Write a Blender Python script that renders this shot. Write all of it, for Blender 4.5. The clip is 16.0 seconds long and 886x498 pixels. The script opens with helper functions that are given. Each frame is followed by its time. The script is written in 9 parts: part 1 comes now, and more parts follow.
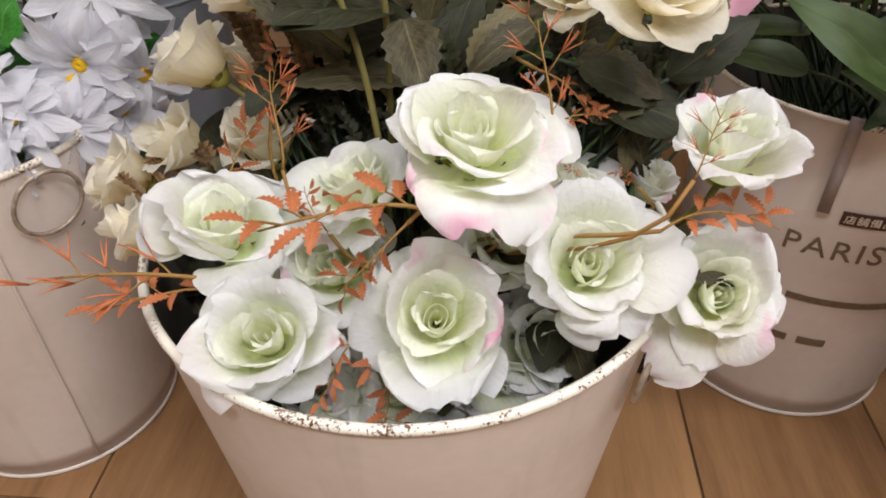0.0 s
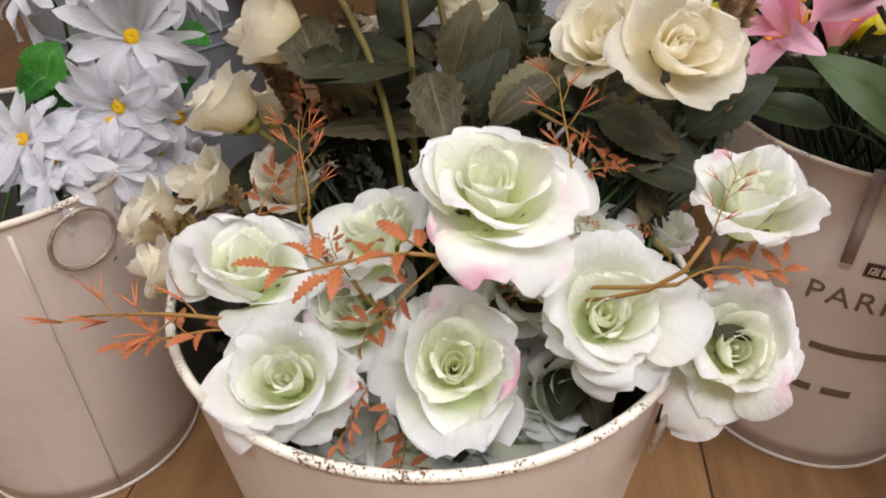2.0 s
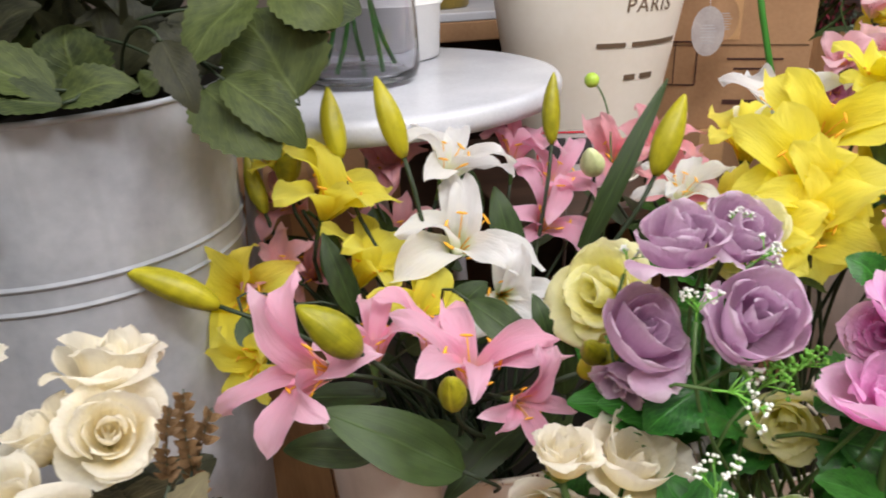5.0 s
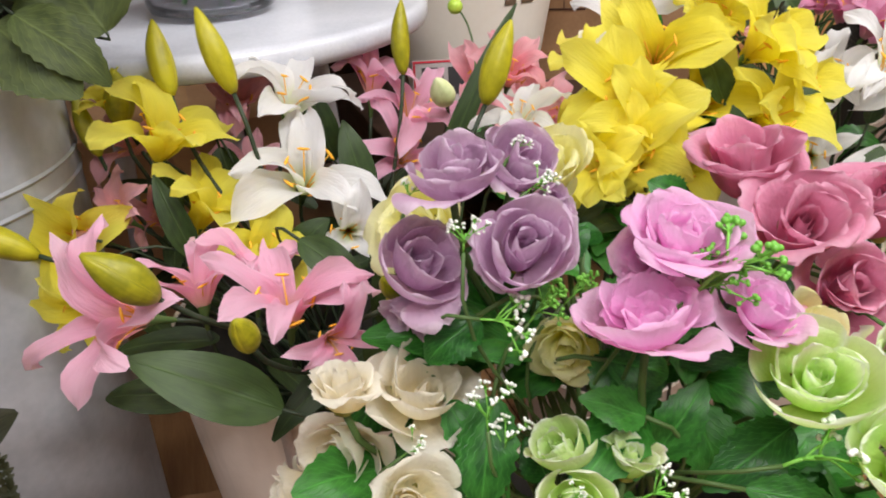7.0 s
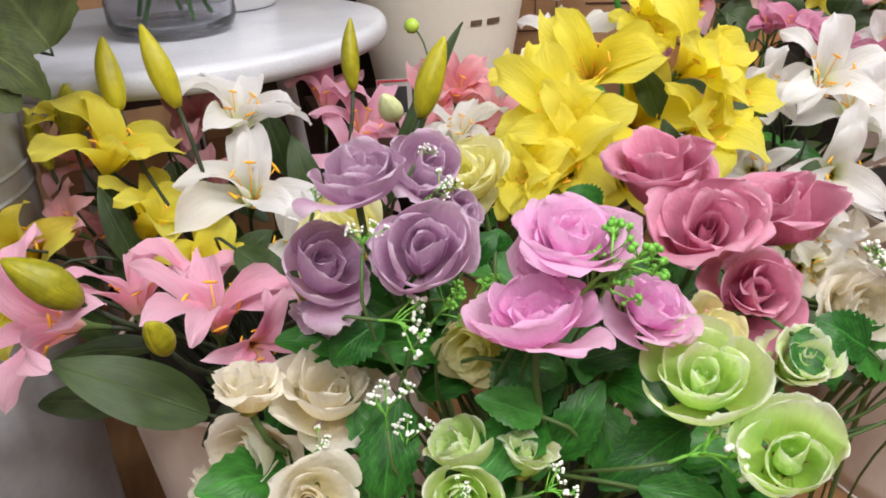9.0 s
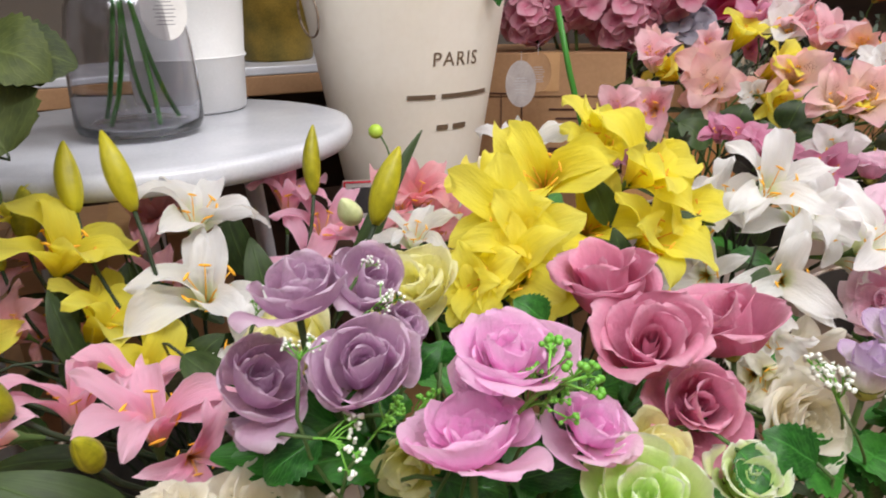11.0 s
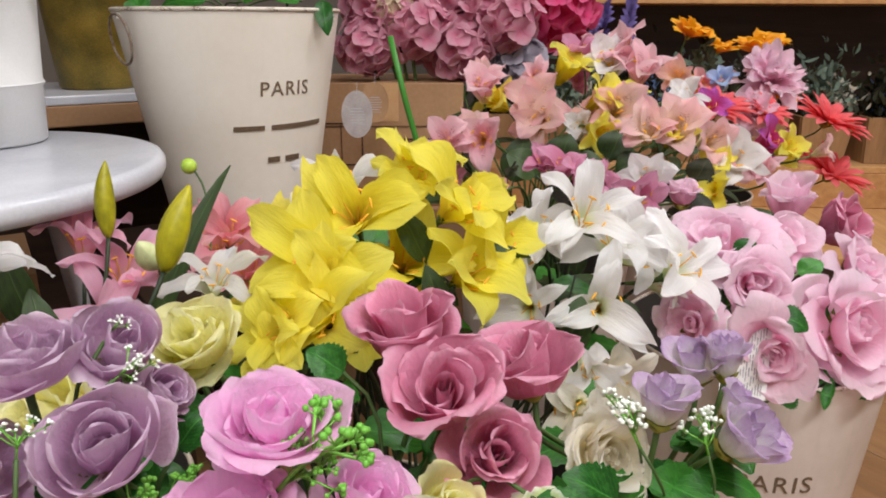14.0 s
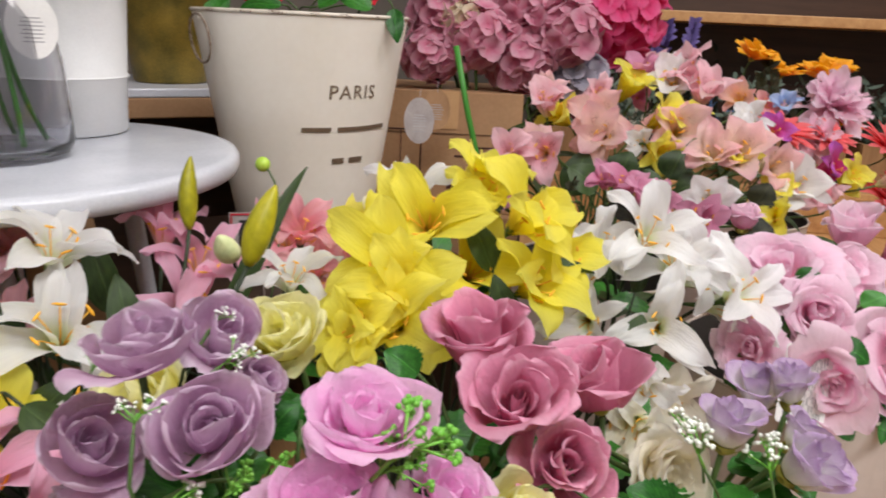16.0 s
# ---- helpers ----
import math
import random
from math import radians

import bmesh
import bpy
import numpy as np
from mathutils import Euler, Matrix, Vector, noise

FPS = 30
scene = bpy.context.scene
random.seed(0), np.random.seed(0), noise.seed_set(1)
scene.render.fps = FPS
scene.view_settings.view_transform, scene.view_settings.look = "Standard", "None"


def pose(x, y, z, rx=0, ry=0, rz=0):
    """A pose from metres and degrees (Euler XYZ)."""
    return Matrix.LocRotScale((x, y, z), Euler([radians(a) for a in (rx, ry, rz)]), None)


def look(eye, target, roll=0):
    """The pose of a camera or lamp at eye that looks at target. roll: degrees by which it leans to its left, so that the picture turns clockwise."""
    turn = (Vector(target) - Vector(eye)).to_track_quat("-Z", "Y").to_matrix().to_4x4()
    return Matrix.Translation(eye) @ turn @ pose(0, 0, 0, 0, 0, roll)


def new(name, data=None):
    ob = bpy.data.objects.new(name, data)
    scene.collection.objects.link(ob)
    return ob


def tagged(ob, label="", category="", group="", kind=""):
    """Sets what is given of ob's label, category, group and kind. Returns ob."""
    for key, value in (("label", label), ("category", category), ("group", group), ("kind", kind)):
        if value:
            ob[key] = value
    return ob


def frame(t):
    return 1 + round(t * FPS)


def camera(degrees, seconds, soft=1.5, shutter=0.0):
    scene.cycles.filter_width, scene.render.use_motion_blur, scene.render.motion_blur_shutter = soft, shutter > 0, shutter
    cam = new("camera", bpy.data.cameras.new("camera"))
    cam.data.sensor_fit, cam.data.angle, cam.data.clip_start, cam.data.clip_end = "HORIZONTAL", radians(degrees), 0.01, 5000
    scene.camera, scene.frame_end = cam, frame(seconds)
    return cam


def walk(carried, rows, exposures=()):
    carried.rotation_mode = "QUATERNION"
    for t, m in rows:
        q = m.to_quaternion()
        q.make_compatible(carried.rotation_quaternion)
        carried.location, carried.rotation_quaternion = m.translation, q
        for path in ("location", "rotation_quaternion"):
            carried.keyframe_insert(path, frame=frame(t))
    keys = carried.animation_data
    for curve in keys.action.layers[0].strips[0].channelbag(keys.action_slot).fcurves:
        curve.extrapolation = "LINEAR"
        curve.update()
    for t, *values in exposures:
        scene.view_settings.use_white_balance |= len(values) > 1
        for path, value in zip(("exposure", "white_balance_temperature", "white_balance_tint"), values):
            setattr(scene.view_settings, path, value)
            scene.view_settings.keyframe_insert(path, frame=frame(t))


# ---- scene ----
cam = camera(63.9, 16.0, soft=1.8, shutter=0.4)
PATH = [
    (0, (0.025, -0.013, 0.621), (-0.098, 1.559, -0.608), -0.7),
    (0.5, (0.033, -0.014, 0.616), (-0.117, 1.564, -0.603), -0.6),
    (1, (0.029, -0.017, 0.615), (-0.142, 1.576, -0.583), -0.5),
    (1.5, (0.023, -0.019, 0.621), (-0.165, 1.589, -0.554), -0.6),
    (2, (0.028, -0.015, 0.633), (-0.167, 1.608, -0.519), -0.9),
    (2.5, (0.028, -0.008, 0.659), (-0.164, 1.64, -0.458), -1.3),
    (3, (0.019, 0.022, 0.699), (-0.14, 1.714, -0.357), -2.4),
    (3.5, (0.048, 0.053, 0.721), (-0.038, 1.802, -0.246), -4.2),
    (4, (0.1, 0.079, 0.756), (0.217, 1.894, -0.075), -3.7),
    (4.5, (0.171, 0.093, 0.756), (0.503, 1.903, -0.028), -2.7),
    (5, (0.221, 0.102, 0.748), (0.699, 1.874, -0.047), -2.2),
    (5.2, (0.233, 0.103, 0.748), (0.736, 1.863, -0.06), -2.3),
    (7.3, (0.33, 0.071, 0.743), (0.936, 1.703, -0.242), -2.9),
    (7.5, (0.337, 0.068, 0.745), (0.949, 1.694, -0.245), -3.4),
    (8, (0.35, 0.065, 0.746), (0.989, 1.683, -0.241), -3.3),
    (8.2, (0.359, 0.058, 0.737), (0.99, 1.69, -0.231), -3.4),
    (10.3, (0.375, 0.035, 0.737), (0.983, 1.765, -0.061), -1.2),
    (10.5, (0.381, 0.035, 0.74), (1.014, 1.778, -0.01), -1.4),
    (11, (0.39, 0.037, 0.749), (1.097, 1.78, 0.068), -1.2),
    (11.5, (0.405, 0.043, 0.746), (1.204, 1.761, 0.104), -0.6),
    (12, (0.421, 0.047, 0.747), (1.295, 1.731, 0.115), -0.4),
    (12.5, (0.434, 0.048, 0.75), (1.367, 1.703, 0.125), -0.0),
    (13, (0.445, 0.046, 0.753), (1.416, 1.683, 0.138), 0.2),
    (13.5, (0.453, 0.044, 0.752), (1.457, 1.662, 0.142), 0.2),
    (14, (0.459, 0.043, 0.749), (1.495, 1.64, 0.136), 0.2),
    (14.5, (0.463, 0.041, 0.748), (1.528, 1.618, 0.135), 0.3),
    (15, (0.461, 0.039, 0.75), (1.532, 1.616, 0.147), 0.4),
    (15.5, (0.453, 0.038, 0.749), (1.493, 1.639, 0.152), 1.1),
    (16, (0.423, 0.044, 0.758), (1.372, 1.699, 0.156), 2.7),
]
EXPOSURES = [(0, 0.13), (3, 0.13), (3.8, 0.30), (5, 0.29), (7.5, 0.24), (10.5, 0.20), (12, 0.08), (16, 0.03)]
walk(cam, [(t, look(eye, target, roll)) for t, eye, target, roll in PATH], EXPOSURES)

# ---- world, lamps, exposure ----
world = bpy.data.worlds.new("world")
scene.world = world
world.use_nodes = True
world.node_tree.nodes["Background"].inputs[0].default_value = (1.0, 0.98, 0.96, 1)
world.node_tree.nodes["Background"].inputs[1].default_value = 0.3


def area_lamp(x, y, power, sx=1.2, sy=0.3, colour=(1.0, 0.985, 1.0), z=2.655):
    d = bpy.data.lights.new("ceiling_lamp_light", "AREA")
    d.shape, d.size, d.size_y, d.energy, d.color = "RECTANGLE", sx, sy, power, colour
    ob = new("ceiling_lamp_light", d)
    ob.matrix_basis = pose(x, y, z)
    return ob


# added panels, all out of view; places and powers chosen to brighten the bunches
LAMPS = [(-0.5, -0.95, 33), (1.1, -0.95, 42), (-1.0, 0.7, 7), (0.6, -0.05, 15), (2.1, 0.3, 29), (3.1, 1.6, 15)]
for lx, ly, lp in LAMPS:
    area_lamp(lx, ly, lp)


# ---- materials ----
MATS = {}


class Nodes:
    def __init__(self, name):
        self.mat = bpy.data.materials.new(name)
        self.mat.use_nodes = True
        self.t = self.mat.node_tree
        self.t.nodes.clear()
        self.out = self.t.nodes.new("ShaderNodeOutputMaterial")

    def node(self, kind, **kw):
        n = self.t.nodes.new("ShaderNode" + kind)
        for k, v in kw.items():
            if k in n.inputs:
                self.set(n.inputs[k], v)
        return n

    def set(self, sock, v):
        if isinstance(v, bpy.types.NodeSocket):
            self.t.links.new(v, sock)
        else:
            sock.default_value = v

    def math(self, op, a, b=0.0, c=None):
        n = self.t.nodes.new("ShaderNodeMath")
        n.operation = op
        self.set(n.inputs[0], a)
        self.set(n.inputs[1], b)
        if c is not None:
            self.set(n.inputs[2], c)
        return n.outputs[0]

    def ramp(self, fac, stops):
        n = self.t.nodes.new("ShaderNodeValToRGB")
        e = n.color_ramp.elements
        while len(e) < len(stops):
            e.new(0.5)
        for el, (p, c) in zip(e, stops):
            el.position = p
            el.color = (*c, 1) if len(c) == 3 else c
        self.set(n.inputs[0], fac)
        return n.outputs[0]

    def mix(self, fac, a, b, mode="MIX"):
        n = self.t.nodes.new("ShaderNodeMix")
        n.data_type, n.blend_type = "RGBA", mode
        self.set(n.inputs[0], fac)
        self.set(n.inputs[6], a if isinstance(a, bpy.types.NodeSocket) else (*a[:3], 1))
        self.set(n.inputs[7], b if isinstance(b, bpy.types.NodeSocket) else (*b[:3], 1))
        return n.outputs[2]

    def noise(self, vec, scale, detail=3.0, rough=0.5):
        n = self.node("TexNoise", Scale=scale, Detail=detail, Roughness=rough)
        if vec is not None:
            self.t.links.new(vec, n.inputs["Vector"])
        return n.outputs["Fac"]

    def coord(self, which="Object"):
        return self.t.nodes.new("ShaderNodeTexCoord").outputs[which]

    def scaled(self, vec, s):
        n = self.t.nodes.new("ShaderNodeMapping")
        self.t.links.new(vec, n.inputs[0])
        n.inputs["Scale"].default_value = s
        return n.outputs[0]

    def bump(self, height, strength=0.2, distance=0.001):
        n = self.node("Bump", Strength=strength, Distance=distance)
        self.t.links.new(height, n.inputs["Height"])
        return n.outputs[0]

    def rand(self):
        return self.t.nodes.new("ShaderNodeObjectInfo").outputs["Random"]

    def done(self, shader):
        self.t.links.new(shader, self.out.inputs[0])
        return self.mat


def lin(r, g, b):
    """8-bit display colour to linear."""
    f = lambda c: (c / 255 / 12.92) if c <= 10 else ((c / 255 + 0.055) / 1.055) ** 2.4
    return (f(r), f(g), f(b))


def petal_material(name, base, body, tip, edge=None, speckle=None, trans=0.42, lip=None):
    """Woven petal: the dye runs from base to tip, with an edge tint on some petals, and fine veins."""
    n = Nodes(name)
    uv = n.coord("UV")
    sep = n.t.nodes.new("ShaderNodeSeparateXYZ")
    n.t.links.new(uv, sep.inputs[0])
    u, v = sep.outputs[1], sep.outputs[0]
    blot = n.noise(n.scaled(uv, (3, 3, 3)), 2.0, 3)
    along = n.math("ADD", u, n.math("MULTIPLY", n.math("SUBTRACT", blot, 0.5), 0.25))
    col = n.ramp(along, [(0.02, base), (0.4, body), (0.95, tip)])
    if edge:
        rim = n.math("MAXIMUM", u, n.math("MULTIPLY", n.math("ABSOLUTE", n.math("SUBTRACT", v, 0.5)), 1.9))
        r = n.rand()
        patch = n.noise(n.scaled(uv, (1.6, 1.6, 1)), 2.2, 1)
        patch = n.math("ADD", n.math("MULTIPLY", n.math("SUBTRACT", patch, 0.5), 1.6), n.math("SUBTRACT", n.math("MULTIPLY", r, 1.7), 1.2))
        f = n.math("MULTIPLY", n.ramp(rim, [(0.80, (0, 0, 0)), (1.0, (1, 1, 1))]), n.ramp(patch, [(0.28, (0, 0, 0)), (0.72, (1, 1, 1))]))
        col = n.mix(f, col, edge)
    if lip:
        out = n.math("MAXIMUM", u, n.math("MULTIPLY", n.math("ABSOLUTE", n.math("SUBTRACT", v, 0.5)), 2.0))
        col = n.mix(n.ramp(n.math("ADD", out, n.math("MULTIPLY", n.math("SUBTRACT", blot, 0.5), 0.08)), [(0.86, (0, 0, 0)), (0.99, (0.8, 0.8, 0.8))]), col, lip)
    if speckle:
        sp = n.noise(n.scaled(uv, (9, 5, 1)), 6.0, 1)
        near = n.ramp(u, [(0.15, (0, 0, 0)), (0.3, (1, 1, 1)), (0.6, (1, 1, 1)), (0.75, (0, 0, 0))])
        mid = n.ramp(n.math("ABSOLUTE", n.math("SUBTRACT", v, 0.5)), [(0.12, (1, 1, 1)), (0.22, (0, 0, 0))])
        f = n.math("MULTIPLY", n.math("MULTIPLY", near, mid), n.ramp(sp, [(0.56, (0, 0, 0)), (0.62, (1, 1, 1))]))
        col = n.mix(f, col, speckle)
    shade = n.math("ADD", 0.93, n.math("MULTIPLY", n.rand(), 0.09))
    veins = n.noise(n.scaled(uv, (34, 2.2, 1)), 1.0, 2)
    weave = n.noise(n.scaled(uv, (160, 160, 1)), 1.0, 1)
    tone = n.math("MULTIPLY", shade, n.math("ADD", 0.93, n.math("MULTIPLY", veins, 0.13)))
    comb = n.t.nodes.new("ShaderNodeCombineColor")
    for i in range(3):
        n.t.links.new(tone, comb.inputs[i])
    col = n.mix(1.0, col, comb.outputs[0], "MULTIPLY")
    crease = n.noise(n.scaled(uv, (5.5, 2.6, 1)), 1.4, 3, 0.6)
    h = n.math("ADD", n.math("MULTIPLY", veins, 0.8), n.math("MULTIPLY", weave, 0.35))
    h = n.math("ADD", h, n.math("MULTIPLY", crease, 4.5))
    nor = n.bump(h, 0.42, 0.0013)
    p = n.node("BsdfPrincipled", Roughness=0.62, Normal=nor)
    n.set(p.inputs["Base Color"], col)
    p.inputs["Specular IOR Level"].default_value = 0.25
    p.inputs["Sheen Weight"].default_value = 0.15
    tr = n.node("BsdfTranslucent", Normal=nor)
    n.set(tr.inputs["Color"], col)
    m = n.node("MixShader")
    n.set(m.inputs[0], trans)
    n.t.links.new(p.outputs[0], m.inputs[1])
    n.t.links.new(tr.outputs[0], m.inputs[2])
    return n.done(m.outputs[0])


def plain_material(name, a, b, rough=0.6, scale=30.0, metal=0.0, bump=0.15, spec=0.4, fine=300.0, bdist=0.001, coords="Object"):
    """Two tones mixed by a soft stain and a fine grain."""
    n = Nodes(name)
    co = n.coord(coords)
    f = n.math("ADD", n.math("MULTIPLY", n.noise(co, scale, 4), 0.7), n.math("MULTIPLY", n.noise(co, fine, 2), 0.3))
    f = n.math("ADD", f, n.math("MULTIPLY", n.math("SUBTRACT", n.rand(), 0.5), 0.2))
    col = n.ramp(f, [(0.3, a), (0.7, b)])
    nor = n.bump(n.noise(co, fine, 3), bump, bdist)
    p = n.node("BsdfPrincipled", Roughness=rough, Metallic=metal, Normal=nor)
    n.set(p.inputs["Base Color"], col)
    p.inputs["Specular IOR Level"].default_value = spec
    return n.done(p.outputs[0])


def leaf_material(name, dark, light, rough=0.5, parallel=False, trans=0.15):
    n = Nodes(name)
    uv = n.coord("UV")
    sep = n.t.nodes.new("ShaderNodeSeparateXYZ")
    n.t.links.new(uv, sep.inputs[0])
    v = n.math("ABSOLUTE", n.math("SUBTRACT", sep.outputs[0], 0.5))
    if parallel:
        vein = n.noise(n.scaled(uv, (26, 0.8, 1)), 1.0, 1)
    else:
        s = n.math("SUBTRACT", n.math("MULTIPLY", sep.outputs[1], 9.0), n.math("MULTIPLY", v, 9.0))
        vein = n.math("ABSOLUTE", n.math("SUBTRACT", n.math("FRACT", s), 0.5))
        vein = n.ramp(vein, [(0.0, (1, 1, 1)), (0.12, (0, 0, 0))])
    mid = n.ramp(v, [(0.0, (1, 1, 1)), (0.035, (0, 0, 0))])
    blot = n.noise(n.scaled(uv, (4, 4, 1)), 1.5, 4)
    f = n.math("ADD", blot, n.math("MULTIPLY", n.math("SUBTRACT", n.rand(), 0.5), 0.5))
    col = n.ramp(f, [(0.25, dark), (0.75, light)])
    col = n.mix(n.math("MULTIPLY", vein, 0.22), col, [c * 1.7 + 0.01 for c in light])
    col = n.mix(n.math("MULTIPLY", mid, 0.45), col, [c * 1.9 + 0.015 for c in light])
    nor = n.bump(n.math("ADD", n.math("MULTIPLY", vein, -1.0), n.math("MULTIPLY", mid, -2.0)), 0.35, 0.0008)
    p = n.node("BsdfPrincipled", Roughness=rough, Normal=nor)
    n.set(p.inputs["Base Color"], col)
    p.inputs["Specular IOR Level"].default_value = 0.35
    tr = n.node("BsdfTranslucent")
    n.set(tr.inputs["Color"], col)
    m = n.node("MixShader")
    n.set(m.inputs[0], trans)
    n.t.links.new(p.outputs[0], m.inputs[1])
    n.t.links.new(tr.outputs[0], m.inputs[2])
    return n.done(m.outputs[0])


def enamel_material(name, a, b, rust=0.0, runs=0.22):
    """Painted tin: soft cloudy tone, fine scratches and, on rims, rust specks."""
    n = Nodes(name)
    co = n.coord("Object")
    f = n.math("ADD", n.math("MULTIPLY", n.noise(co, 7.0, 4), 0.8), n.math("MULTIPLY", n.noise(co, 90.0, 3), 0.2))
    col = n.ramp(f, [(0.32, a), (0.68, b)])
    drip = n.noise(n.scaled(co, (38, 38, 3)), 1.0, 3)
    col = n.mix(n.math("MULTIPLY", n.ramp(drip, [(0.55, (0, 0, 0)), (0.75, (1, 1, 1))]), runs), col, [c * 0.6 for c in a])
    if rust:
        sp = n.noise(co, 420.0, 4, 0.7)
        big = n.noise(co, 22.0, 2)
        fac = n.math("ADD", sp, n.math("MULTIPLY", n.math("SUBTRACT", big, 0.5), 0.9))
        col = n.mix(n.ramp(fac, [(0.62 - rust * 0.12, (0, 0, 0)), (0.68 - rust * 0.1, (1, 1, 1))]), col, lin(96, 62, 36))
    nor = n.bump(n.math("ADD", n.noise(co, 12.0, 2), n.math("MULTIPLY", n.noise(co, 260.0, 2), 0.08)), 0.25, 0.002)
    p = n.node("BsdfPrincipled", Normal=nor)
    n.set(p.inputs["Roughness"], n.ramp(n.noise(co, 30.0, 3), [(0.3, (0.3, 0.3, 0.3)), (0.7, (0.48, 0.48, 0.48))]))
    n.set(p.inputs["Base Color"], col)
    p.inputs["Specular IOR Level"].default_value = 0.45
    return n.done(p.outputs[0])


def wood_material(name, a, b, axis=(1, 14, 14), rough=0.45, scale=3.0):
    n = Nodes(name)
    co = n.coord("Object")
    r = n.rand()
    off = n.t.nodes.new("ShaderNodeVectorMath")
    off.operation = "ADD"
    n.t.links.new(n.scaled(co, axis), off.inputs[0])
    n.t.links.new(n.math("MULTIPLY", r, 37.0), off.inputs[1])
    g = n.noise(off.outputs[0], scale, 5, 0.6)
    fine = n.noise(off.outputs[0], scale * 9, 2)
    f = n.math("ADD", n.math("MULTIPLY", g, 0.8), n.math("MULTIPLY", fine, 0.2))
    f = n.math("ADD", f, n.math("MULTIPLY", n.math("SUBTRACT", r, 0.5), 0.22))
    col = n.ramp(f, [(0.3, a), (0.72, b)])
    p = n.node("BsdfPrincipled", Roughness=rough, Normal=n.bump(f, 0.15, 0.001))
    n.set(p.inputs["Base Color"], col)
    return n.done(p.outputs[0])


WHITE = lin(249, 248, 248)
PETAL = {
    "white": petal_material("white_petal", lin(240, 251, 190), lin(250, 253, 236), lin(253, 253, 255), edge=lin(250, 178, 212), trans=0.55),
    "cream": petal_material("cream_petal", lin(252, 238, 186), lin(254, 247, 224), lin(254, 250, 237), trans=0.6),
    "lilac": petal_material("lilac_petal", lin(206, 164, 194), lin(206, 164, 198), lin(220, 188, 214), trans=0.54, lip=lin(238, 220, 236)),
    "pink": petal_material("pink_petal", lin(251, 178, 228), lin(253, 198, 238), lin(254, 212, 243), trans=0.58),
    "mauve": petal_material("mauve_petal", lin(206, 98, 136), lin(222, 134, 168), lin(232, 158, 186), trans=0.46, lip=lin(240, 184, 206)),
    "lime": petal_material("lime_petal", lin(204, 238, 110), lin(222, 247, 152), lin(236, 250, 198), trans=0.56, lip=lin(248, 252, 242)),
    "lemon": petal_material("lemon_petal", lin(246, 238, 126), lin(251, 247, 170), lin(252, 250, 200), trans=0.58),
    "blush": petal_material("blush_petal", lin(251, 184, 210), lin(253, 212, 231), lin(254, 228, 242), trans=0.55),
    "lisian": petal_material("lisianthus_petal", lin(246, 247, 222), lin(242, 236, 238), lin(198, 168, 208)),
    "red": petal_material("red_petal", lin(120, 4, 14), lin(204, 10, 32), lin(214, 16, 42), trans=0.3),
    "crimson": petal_material("crimson_petal", lin(70, 1, 8), lin(158, 8, 28), lin(172, 14, 36), trans=0.2),
    "orange": petal_material("orange_petal", lin(214, 110, 4), lin(246, 168, 12), lin(250, 184, 30)),
    "coral": petal_material("coral_petal", lin(232, 60, 70), lin(248, 104, 110), lin(250, 130, 134), trans=0.5),
    "white_heart": petal_material("white_rose_heart_petal", lin(243, 248, 186), lin(250, 252, 228), lin(252, 253, 243), trans=0.58),
    "daisy": petal_material("daisy_petal", lin(226, 226, 228), lin(238, 238, 244), lin(242, 242, 248), trans=0.5),
}
LILY = {
    "yellow": petal_material("yellow_lily_petal", lin(226, 206, 30), lin(252, 241, 78), lin(253, 246, 112), trans=0.6),
    "white": petal_material("white_lily_petal", lin(226, 240, 170), lin(252, 252, 250), lin(253, 253, 254), trans=0.55),
    "cream": petal_material("cream_lily_petal", lin(226, 230, 150), lin(250, 247, 226), lin(252, 250, 238), trans=0.55),
    "pink": petal_material("pink_lily_petal", lin(250, 222, 196), lin(253, 186, 214), lin(254, 206, 228), trans=0.56, lip=lin(254, 214, 232)),
    "dusk": petal_material("dusky_lily_petal", lin(226, 170, 160), lin(238, 172, 186), lin(242, 188, 200), trans=0.52),
    "coral": petal_material("coral_lily_petal", lin(248, 222, 190), lin(252, 164, 178), lin(252, 196, 204), trans=0.55),
    "blush": petal_material("blush_alstroemeria_petal", lin(244, 240, 176), lin(251, 232, 214), lin(251, 200, 206), speckle=lin(150, 60, 50), trans=0.55),
    "mauve": petal_material("mauve_alstroemeria_petal", lin(232, 190, 202), lin(226, 146, 182), lin(232, 168, 198), trans=0.52),
    "magenta": petal_material("magenta_alstroemeria_petal", lin(200, 60, 120), lin(222, 56, 120), lin(196, 100, 200)),
    "peach": petal_material("peach_alstroemeria_petal", lin(250, 232, 150), lin(252, 214, 176), lin(252, 192, 190), trans=0.55),
    "sky": petal_material("sky_blue_petal", lin(220, 225, 240), lin(160, 186, 230), lin(176, 200, 238)),
    "pink_als": petal_material("pink_alstroemeria_petal", lin(250, 236, 196), lin(252, 200, 212), lin(253, 216, 224), speckle=lin(150, 50, 50), trans=0.55),
}
STEM = leaf_material("stem_green", lin(48, 70, 34), lin(72, 96, 48), 0.5)
# stem green lowered: the black gaps among lily stems are put into it
SHADESTEM = leaf_material("shade_dark_stem", lin(20, 30, 20), lin(42, 54, 34), 0.5)
CALYX = leaf_material("olive_calyx", lin(96, 96, 36), lin(136, 132, 58), 0.55)
LEAF = leaf_material("rose_leaf_green", lin(26, 78, 24), lin(62, 128, 46), 0.38)
LILYLEAF = leaf_material("lily_leaf_green", lin(28, 44, 18), lin(56, 76, 34), 0.5, parallel=True)
